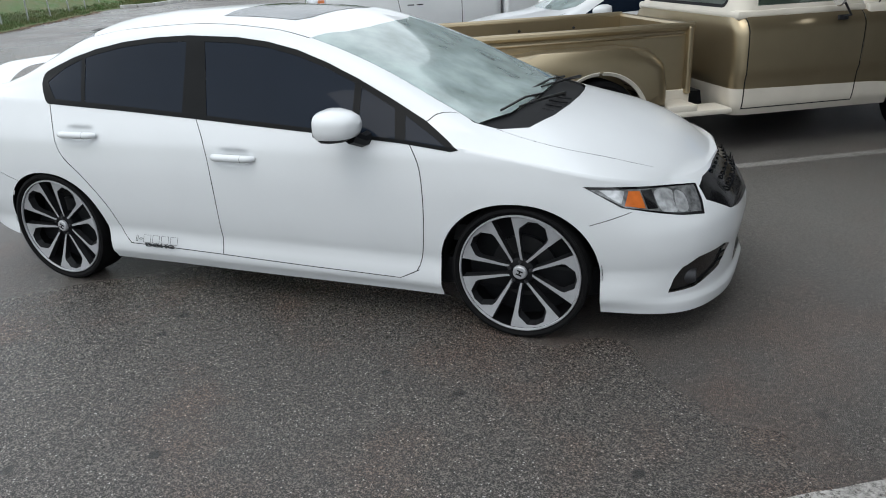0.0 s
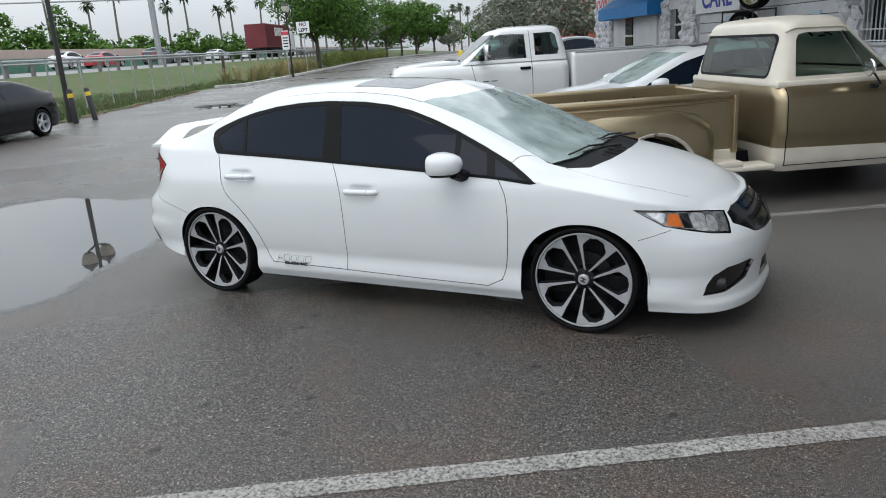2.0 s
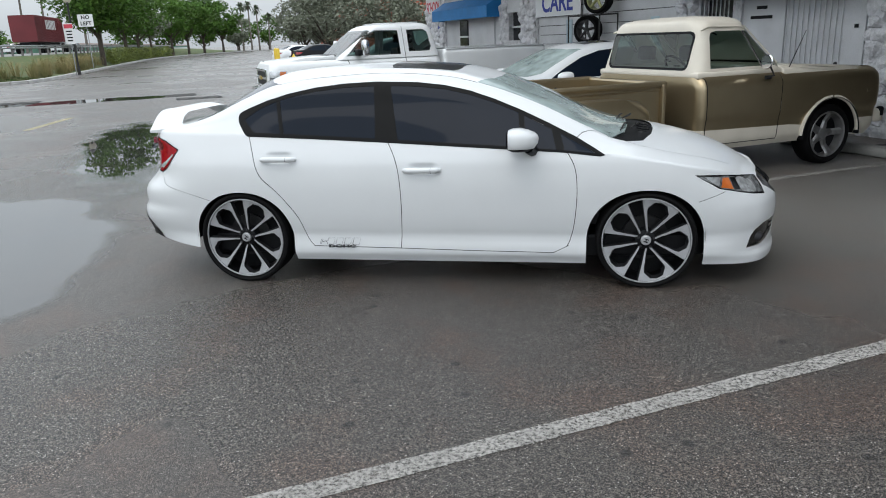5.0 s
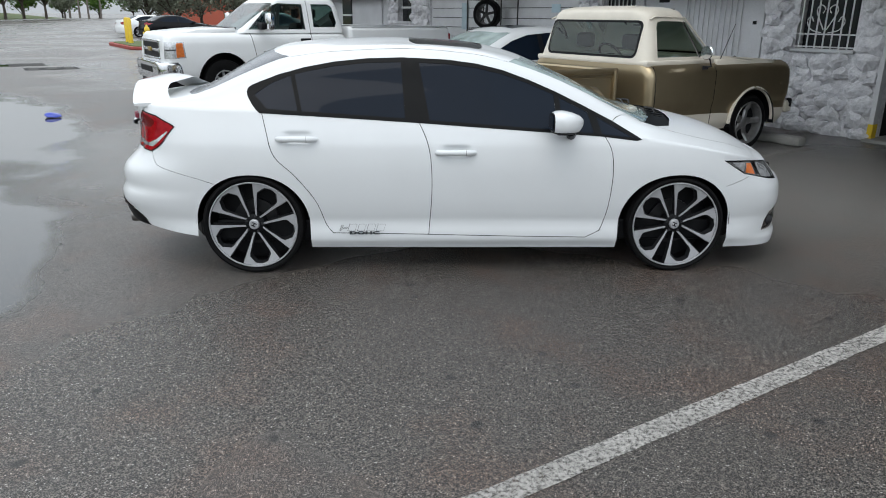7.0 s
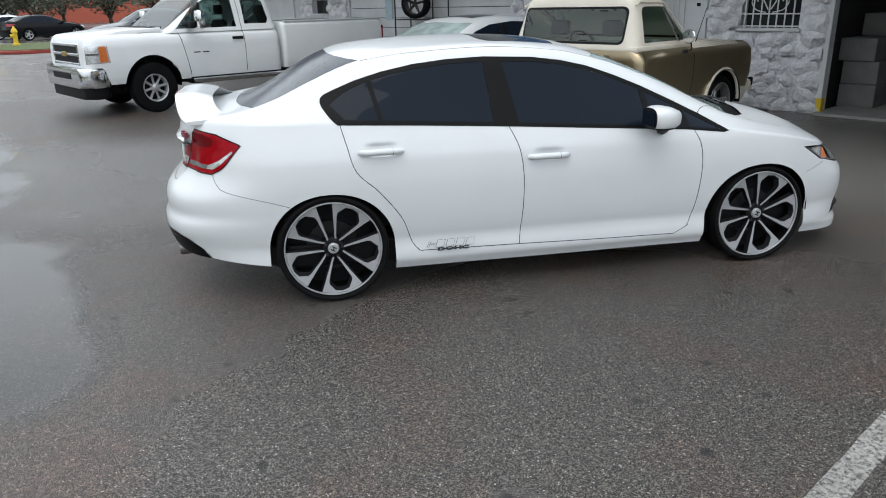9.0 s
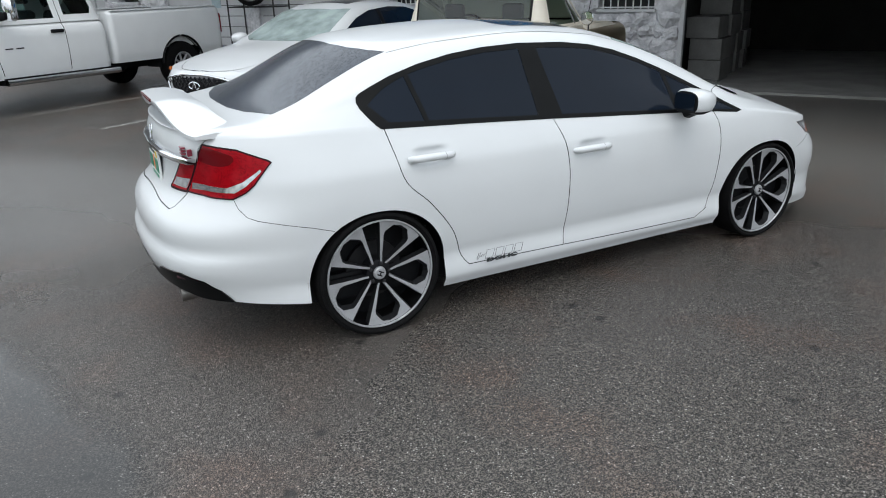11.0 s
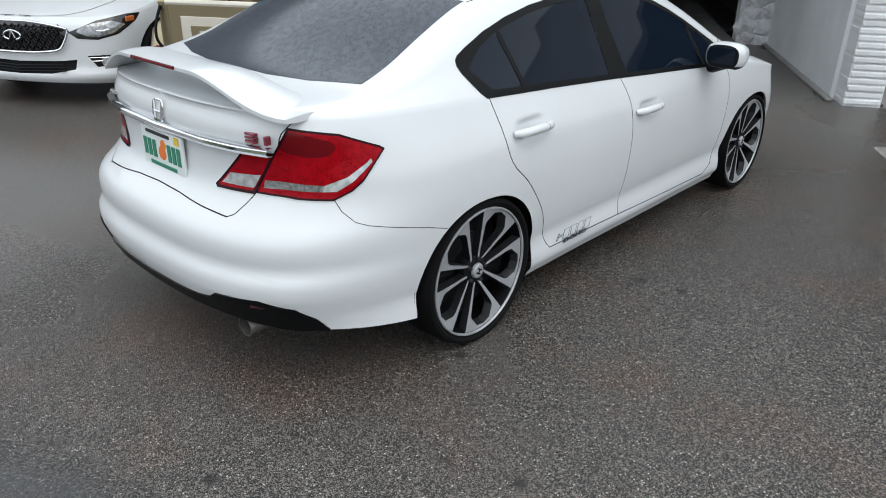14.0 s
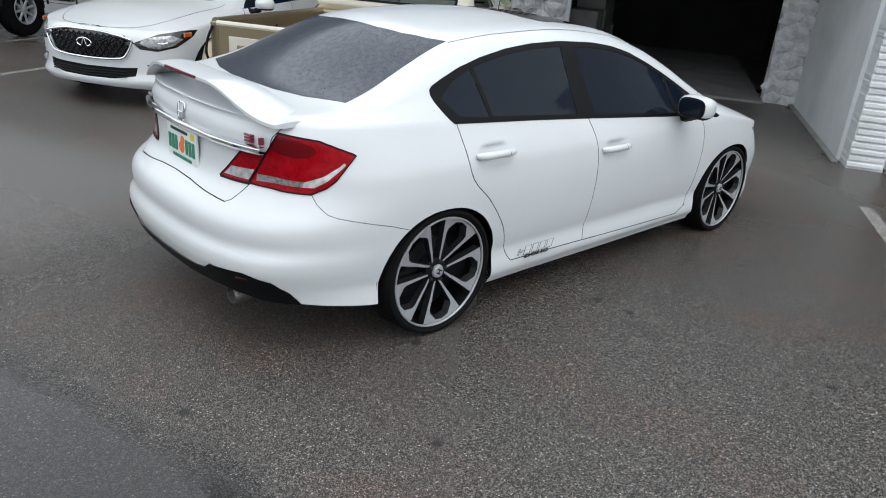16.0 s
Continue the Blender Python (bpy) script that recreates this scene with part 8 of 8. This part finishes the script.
# chain-link fence along the bank
fence = thing("chain_link_fence", "sagging galvanised chain-link fence along the grass bank", "fence", kind="structure")
fpts = [(-11.9, v) for v in np.arange(10, 45, 2.9)]
for i, (u, v) in enumerate(fpts):
    a = at_lot(u, v)
    part("post", tubed([a, a + Vector((0.06 * math.sin(i * 2.1), 0.05 * math.cos(i), 2.05))], 0.028, 8), M_GALV, fence)
a, b = at_lot(*fpts[0]), at_lot(*fpts[-1])
part("top_wire", tubed([a + Vector((0, 0, 1.98)), b + Vector((0, 0, 1.98))], 0.006, 5), M_GALV, fence)
wires = bmesh.new()
L = (b - a).length
dirv = (b - a).normalized()
step = 0.16
for k in range(int(L / step)):
    for s in (1, -1):
        x0 = k * step
        x1 = x0 + s * 1.9
        if not 0 <= x1 <= L:
            continue
        p, q = a + dirv * x0 + Vector((0, 0, 0.12)), a + dirv * x1 + Vector((0, 0, 1.98))
        w = Vector((0, 0, 0.0022))
        wires.faces.new([wires.verts.new(c) for c in (p - w, p + w, q + w, q - w)])
tagged(part("wire_mesh", wires, M_GALV, fence, normals=False), kind="stuff")
wood_post = thing("wooden_post", "weathered dark wooden post at the end of the fence", "post")
p = at_lot(-11.0, 46)
part("shaft", tubed([p, p + Vector((0.08, 0, 1.9))], 0.1, 8), M_BARK, wood_post)

# guard rail of the highway
M_RAILPOST = mat("weathered_timber", (0.16, 0.155, 0.15), 0.85, var=0.3, scale=4, fine=0.2)
guard = thing("guard_rail", "galvanised steel guard rail along the highway edge", "guard rail", kind="structure")
gv = np.concatenate([np.arange(16, 90, 1.9), np.arange(90, 200, 4.0)])
for v in gv:
    part("post", boxed(0, 0, 0.32, 0.15, 0.20, 0.9), M_RAILPOST, guard).matrix_local = lot_pose(rail_u(v) - 0.25, v, 1.4)
for z in (0.62, 0.78):
    rb = bmesh.new()
    for v0, v1 in zip(gv[::6], list(gv[6::6]) + [gv[-1]]):
        tube(rb, [at_lot(rail_u(v0) - 0.1, v0, 1.42 + z), at_lot(rail_u(v1) - 0.1, v1, 1.42 + z)], 0.07, 6)
    part("beam", rb, M_GALV, guard)

# sound wall with a green panel fence before it
sw = thing("sound_wall", "long pink concrete sound wall behind the highway", "wall", kind="structure")
for v0, w in [(v, 8.0) for v in np.arange(10, 330, 8.0)] + [(v, 24.0) for v in np.arange(330, 900, 24.0)]:
    a, b = at_lot(rail_u(v0) - 32, v0, 1.6), at_lot(rail_u(v0 + w) - 32, v0 + w, 1.6)
    d = b - a
    ob = part("panel", boxed(0, 0, 1.3, d.length - 0.05, 0.2, 2.6, 0.02), M_SOUNDWALL, sw)
    ob.matrix_local = Matrix.Translation((a + b) / 2) @ Matrix.Rotation(math.atan2(d.y, d.x), 4, "Z")
    ob = part("green_panel", boxed(0, -0.35, 0.85, d.length - 0.2, 0.06, 1.5), M_GREENPANEL, sw)
    ob.matrix_local = Matrix.Translation((a + b) / 2) @ Matrix.Rotation(math.atan2(d.y, d.x), 4, "Z")


# ---- trees ----
def leaf_cloud(bm, centre, radius, n, size, rng, flat=0.75):
    c = Vector(centre)
    for k in range(n):
        d = Vector((rng.gauss(0, 1), rng.gauss(0, 1), rng.gauss(0, 1))).normalized()
        p = c + Vector((d.x, d.y, d.z * flat)) * radius * rng.uniform(0.55, 1.0) ** 0.7
        a = Vector((rng.gauss(0, 1), rng.gauss(0, 1), rng.gauss(0, 0.6))).normalized()
        b = a.cross(d if rng.random() < 0.7 else Vector((0, 0, 1))).normalized()
        s = size * rng.uniform(0.5, 1.3)
        bm.faces.new([bm.verts.new(p + q) for q in (a * s, b * s * 0.55, -a * s, -b * s * 0.55)])


def broadleaf(u, v, height, spread, clear, leaf, label, seed, lean=(0, 0), clumps=46, per=70, size=0.16):
    rng = random.Random(seed)
    t = thing("tree", label, "tree", Matrix.Translation(at_lot(u, v, 0.0)))
    r0 = 0.05 + height * 0.017
    tb = bmesh.new()
    top = Vector((lean[0], lean[1], clear + (height - clear) * 0.35))
    tube(tb, [(0, 0, -0.1), (0.03, 0.02, clear * 0.5), (lean[0] * 0.4, lean[1] * 0.4, clear), top], [r0 * 1.25, r0, r0 * 0.85, r0 * 0.5], 9)
    tips = []
    for k in range(7):
        a = math.tau * k / 7 + rng.uniform(-0.3, 0.3)
        b = Vector((lean[0] * 0.4, lean[1] * 0.4, clear + rng.uniform(-0.2, 0.8)))
        e = b + Vector((math.cos(a) * spread * rng.uniform(0.5, 0.8), math.sin(a) * spread * rng.uniform(0.5, 0.8), (height - clear) * rng.uniform(0.25, 0.65)))
        m = (b + e) / 2 + Vector((0, 0, 0.25))
        tube(tb, [b, m, e], [r0 * 0.55, r0 * 0.35, r0 * 0.12], 6)
        tips += [e, m]
    part("trunk", tb, M_BARK, t, smooth=True, normals=True)
    cb = bmesh.new()
    for k in range(clumps):
        if k < len(tips):
            c = tips[k]
        else:
            d = Vector((rng.gauss(0, 1), rng.gauss(0, 1), rng.gauss(0, 1))).normalized() * rng.uniform(0.35, 1) ** 0.5
            zc = clear + (height - clear) * (0.52 + 0.42 * d.z)
            wid = spread * (1.0 - 0.35 * max(0, d.z)) * (1 - 0.25 * max(0, -d.z))
            c = Vector((lean[0] + d.x * wid, lean[1] + d.y * wid, zc))
        leaf_cloud(cb, c, spread * rng.uniform(0.2, 0.34), per, size, rng)
    part("crown", cb, leaf, t, normals=False)
    return t


def tree_on_strip(v, off, *a, **k):
    return broadleaf(kerb_u(v) - off, v, *a, **k)


row_label = "leafy green oak with a slim trunk behind the kerb"
for k, (v, h, sp) in enumerate(((76, 11.5, 5.0), (98, 11.0, 5.0), (113, 11.0, 5.0), (142, 11.5, 5.0), (154, 11.5, 5.0), (165, 12.0, 5.0), (178, 12.0, 5.0))):
    tree_on_strip(v, 1.0, h, sp, 2.8, M_LEAF, row_label, 1 + k, clumps=110 if k == 0 else 70, per=95 if k == 0 else 70, size=0.20 + 0.02 * k)
tree_on_strip(125, 1.0, 9.0, 3.4, 2.8, M_LEAF_GREY, "silvery grey-green tree behind the kerb", 9, clumps=40, per=70, size=0.22)
tree_on_strip(190, 1.5, 8.5, 4.0, 1.5, M_LEAF_GREY, "silvery grey-green tree at the far end of the drive", 8, clumps=44, per=60, size=0.26)
for k, (u, v, h, s, m) in enumerate(((13.2, 76, 7.0, 3.6, M_LEAF_GREY), (13.5, 66, 7.4, 4.4, M_LEAF_GREY), (17.5, 60, 7.0, 3.8, M_LEAF_GREY), (19, 78, 8.0, 4.5, M_LEAF_GREY), (23.5, 66, 7.5, 4.0, M_LEAF_GREY), (18.5, 95, 7.0, 4.0, M_LEAF_GREY))):
    broadleaf(u, v, h, s, 1.0, m, "spreading silvery grey-green tree beside the workshop", 30 + k, clumps=64, per=80, size=0.17)
for k, (u, v, h) in enumerate(((-60, 80, 9.5), (-54, 84, 9.0), (-50, 88, 8.0), (-52, 100, 10.5), (-47, 96, 7.5), (-46, 106, 10.5), (-43, 104, 6.5), (-46, 116, 6.0), (-41, 122, 6.5), (-37, 126, 6.2), (-33, 130, 7.0), (-28, 134, 6.0), (-66, 92, 9.0))):
    broadleaf(u, v, h, 5.0, 1.5, M_LEAF, "dense green tree behind the sound wall", 60 + k, clumps=34, per=60, size=0.36)
for k in range(7):
    v = 212 + k * 3
    broadleaf(-8 + k * 9.5, v, 10, 6, 1.0, M_LEAF, "dense dark green tree closing the far end of the drive", 80 + k, clumps=30, per=60, size=0.4)

# clipped hedge between the trees
hedge = bmesh.new()
rng = random.Random(21)
for k in range(700):
    v = rng.uniform(80, 140)
    c = at_lot(kerb_u(v) - 0.9 + rng.uniform(-0.35, 0.35), v, rng.uniform(0.2, 1.7))
    leaf_cloud(hedge, c, 0.4, 34, 0.09, rng)
tagged(part("hedge", hedge, M_LEAF_BRIGHT, normals=False), "bright yellow-green clipped hedge behind the kerb", "hedge", kind="stuff")


def palm(u, v, z, height, label, seed):
    rng = random.Random(seed)
    p = thing("palm_tree", label, "palm tree", Matrix.Translation(at_lot(u, v, z)), group="tall palms beyond the highway")
    lean = rng.uniform(-0.4, 0.4)
    part("trunk", tubed([(0, 0, -0.5), (lean * 0.3, 0, height * 0.5), (lean, 0, height)], [0.27, 0.2, 0.15], 7), M_PALMBARK, p, smooth=True)
    cb = bmesh.new()
    for k in range(46):
        a = rng.uniform(0, 6.28)
        el = rng.uniform(-1.0, 1.1)
        ln = rng.uniform(1.3, 2.0)
        d = Vector((math.cos(a) * math.cos(el), math.sin(a) * math.cos(el), math.sin(el)))
        s = Vector((-math.sin(a), math.cos(a), 0)) * 0.24
        b = Vector((lean, 0, height))
        m, e = b + d * ln * 0.6 + Vector((0, 0, 0.1)), b + d * ln + Vector((0, 0, -0.35))
        v4 = [cb.verts.new(q) for q in (b, m + s, m - s, e)]
        cb.faces.new((v4[0], v4[1], v4[2]))
        cb.faces.new((v4[1], v4[3], v4[2]))
    part("crown", cb, M_PALM, p, normals=False)
    return p


rng = random.Random(9)
for k, (u, v, h) in enumerate(((-66, 118, 13), (-61, 120, 15), (-57, 130, 16), (-52, 135, 11), (-45, 128, 12), (-39, 130, 12), (-38, 134, 10), (-34, 132, 11.5), (-30, 140, 9), (-27, 136, 9.5), (-24, 150, 11), (-20, 146, 10), (-17, 156, 10.5), (-70, 105, 13), (-76, 112, 14), (-14, 150, 9), (-12, 160, 10))):
    palm(u, v, 1.6, h, "tall slim palm beyond the highway", 100 + k)
for k, (u, v, h) in enumerate(((19.5, 196, 11.0), (22.0, 199, 11.5), (24.5, 203, 10.5), (27.5, 204, 8.5))):
    palm(u, v, 0, h, "squat cabbage palm at the end of the drive", 140 + k)

# ---- street furniture ----
pole = thing("light_pole", "black painted post lamp with two pale globes on the grass edge", "street lamp", Matrix.Translation(at_lot(-10.5, 19.4)))
part("shaft", tubed([(0, 0, 0), (0, 0, 0.9), (0, 0, 4.5)], [0.12, 0.085, 0.07], 12), M_BLACKIRON, pole)
part("cross_arm", tubed([at_lot(-0.10, -0.5, 4.25), at_lot(0, 0, 4.12), at_lot(0.10, 0.5, 4.25)], 0.035, 6), M_BLACKIRON, pole)
part("finial", lathed([(0.075, 4.5), (0.11, 4.6), (0.05, 4.8), (0.07, 4.95), (0.02, 5.15), (0.001, 5.25)], 12, "z"), M_BLACKIRON, pole, smooth=True)
for sd in (-1, 1):
    c = at_lot(sd * 0.10, sd * 0.5, 4.45)
    part("globe", lathed([(0.001, -0.2), (0.14, -0.17), (0.24, 0.0), (0.26, 0.18)], 14, "z", c), M_CREAM, pole, "pale lamp globe", smooth=True)
    part("cap", lathed([(0.28, 0.18), (0.2, 0.32), (0.06, 0.42), (0.02, 0.55)], 14, "z", c), M_BLACKIRON, pole, smooth=True)


def bollard(u, v, lean, label):
    b = thing("bollard", label, "bollard", Matrix.Translation(at_lot(u, v)) @ Matrix.Rotation(lean, 4, "Y"), group="bollards at the grass edge")
    part("shaft", lathed([(0.085, -0.02), (0.085, 1.0), (0.06, 1.06), (0.001, 1.075)], 14, "z"), M_BLACKIRON, b, smooth=True)
    part("band", lathed([(0.088, 0.80), (0.088, 0.92), (0.084, 0.93)], 14, "z"), M_YELLOW, b, "worn yellow band")
    return b


bollard(-10.06, 18.67, -0.03, "upright black bollard with a yellow band")
bollard(-9.86, 19.73, -0.16, "leaning black bollard with a yellow band")


def globe_lamp(u, v):
    l = thing("street_lamp", "black post lamp with two pale globes", "street lamp", Matrix.Translation(at_lot(u, v)))
    part("post", tubed([(0, 0, 0), (0, 0, 0.8), (0, 0, 5.6)], [0.13, 0.08, 0.06], 10), M_BLACKIRON, l)
    part("cross_arm", tubed([at_lot(0, -0.5, 4.9), at_lot(0, 0.5, 4.9)], 0.03, 6), M_BLACKIRON, l)
    for s in (-0.5, 0.5):
        c = at_lot(0, s, 5.1)
        g = part("globe", lathed([(0.001, -0.2), (0.14, -0.17), (0.24, 0.0), (0.26, 0.18)], 14, "z", c), M_CREAM, l, smooth=True)
        part("cap", lathed([(0.28, 0.18), (0.2, 0.32), (0.06, 0.42), (0.02, 0.6)], 14, "z", c), M_BLACKIRON, l, smooth=True)
    return l


globe_lamp(-7.35, 54)


def post_sign(u, v, w, h, z, words, label, red=False):
    s = thing("sign_post", label, "sign", lot_pose(u, v, 0, 80))
    part("post", tubed([(0, 0, 0), (0, 0, z + h)], 0.035, 7), M_GALV, s)
    part("plate", boxed(-0.05, 0, z + h / 2, 0.02, w, h), M_SIGN, s)
    if red:
        part("heading_band", boxed(-0.065, 0, z + h * 0.86, 0.01, w, h * 0.2), M_REDINK, s)
        for k in range(4):
            part("text_bar", boxed(-0.065, 0, z + h * (0.62 - 0.15 * k), 0.01, w * (0.7 - 0.1 * (k % 2)), h * 0.06), M_BLACK, s)
    for i, q in enumerate(words):
        text_mesh("lettering", q, h / len(words) * 0.85, M_BLACK, s, facing(-0.066, 0, z + h - h / len(words) * (i + 0.5)), 0.003, 0.01)
    return s


post_sign(-7.3, 51.5, 0.55, 1.35, 2.1, [], "white warning sign with a red heading on a post", True)
post_sign(-6.95, 62, 1.15, 0.95, 3.5, ["NO", "LEFT"], "white traffic sign with two short words")
gp = thing("gantry", "grey steel sign gantry post and truss over the highway", "gantry", kind="structure")
b0 = at_lot(-22.5, 72, 1.5)
part("column", tubed([b0, b0 + Vector((0, 0, 8.2))], 0.30, 10), M_GALV, gp)
b1 = at_lot(-48.0, 62, 7.3)
for z in (0, 1.6):
    part("chord", tubed([b0 + Vector((0, 0, 6.4 + z * 0.8)), b1 + Vector((0, 0, z * 0.8 + 0.6))], 0.08, 6), M_GALV, gp)
for k in range(12):
    p0, p1 = (b0 + Vector((0, 0, 6.4))).lerp(b1 + Vector((0, 0, 0.6)), k / 12), (b0 + Vector((0, 0, 6.4))).lerp(b1 + Vector((0, 0, 0.6)), (k + 1) / 12)
    up = Vector((0, 0, 1.28))
    part("brace", tubed([p0 + (up if k % 2 else up * 0), p1 + (up * 0 if k % 2 else up)], 0.05, 5), M_GALV, gp)

# drain grates and yard covers
M_GRATE = mat("rusty_grate", (0.05, 0.047, 0.043), 0.7, 0.4, var=0.3, scale=12)


def grate(u0, u1, v0, v1, n):
    g = thing("drain_grate", "dark cast iron drain grate set in the asphalt", "drain", lot_pose(0, 0), kind="structure")
    for i in range(n):
        u = u0 + (u1 - u0) * (i + 0.5) / n
        part("slat", boxed(u, (v0 + v1) / 2, 0.006, (u1 - u0) / n * 0.55, v1 - v0, 0.012), M_GRATE, g)
    # flat near-black plate: the shade below the slats put into colour
    part("pit", boxed((u0 + u1) / 2, (v0 + v1) / 2, 0.002, u1 - u0, v1 - v0, 0.004), M_GAP, g)


grate(-1.9, -0.9, 21.3, 22.6, 12)
grate(-1.6, -0.2, 19.4, 20.4, 3)
grate(-7.4, -5.9, 22.6, 23.6, 3)

# red kerbed island with hydrant and yellow bollards
isl = thing("island", "grass island with a red painted kerb", "kerb", lot_pose(0, 0), kind="structure")
part("kerb_edge", prismed(rounded_rect(6.4, 33.8, 6.4, 7.4, 1.2, 5), 0, 0.13, "z", 0.03), M_REDPAINT, isl)
part("turf", prismed(rounded_rect(6.4, 33.8, 6.0, 7.0, 1.1, 5), 0.1, 0.16, "z"), M_GRASS, isl)
for u, v in ((3.95, 34.6), (4.05, 35.9)):
    b = thing("safety_post", "tall bright yellow concrete safety post", "bollard", Matrix.Translation(at_lot(u, v, 0.15)), group="yellow posts by the hydrant")
    part("shaft", lathed([(0.11, 0), (0.11, 1.1), (0.07, 1.18), (0.001, 1.2)], 14, "z"), M_YELLOW, b, smooth=True)
hy = thing("fire_hydrant", "yellow cast iron fire hydrant on the island", "hydrant", Matrix.Translation(at_lot(4.9, 35.4, 0.155)))
part("barrel", lathed([(0.17, 0), (0.17, 0.06), (0.1, 0.08), (0.1, 0.55), (0.14, 0.57), (0.14, 0.62), (0.11, 0.7), (0.05, 0.78), (0.03, 0.84), (0.001, 0.85)], 16, "z"), M_YELLOW, hy, smooth=True)
for s in (-1, 1):
    part("nozzle", lathed([(0.06, 0), (0.06, s * 0.17), (0.001, s * 0.18)], 10, "y", (0, 0, 0.45)), M_YELLOW, hy)
part("pumper_nozzle", lathed([(0.08, 0), (0.08, -0.18), (0.001, -0.19)], 10, "x", (0, 0, 0.42)), M_YELLOW, hy)

# a building seen far off behind the trees
far = thing("far_building", "distant red and white parking building behind trees", "building", lot_pose(0, 0))
part("wall", boxed(34, 110, 5, 22, 10, 10), mat("red_stucco", (0.42, 0.10, 0.06), 0.8, var=0.15), far)
part("upper_wall", boxed(40, 112, 6.5, 6, 8, 13), M_WALLWHITE, far)
# near-black block: an opening's shade put into colour on the wall face
part("opening_shade", boxed(25, 104.9, 8.2, 7, 0.3, 2.2), M_GAP, far)
part("sign_plate", boxed(32, 104.8, 8.6, 4, 0.3, 1.6), M_SIGN, far)
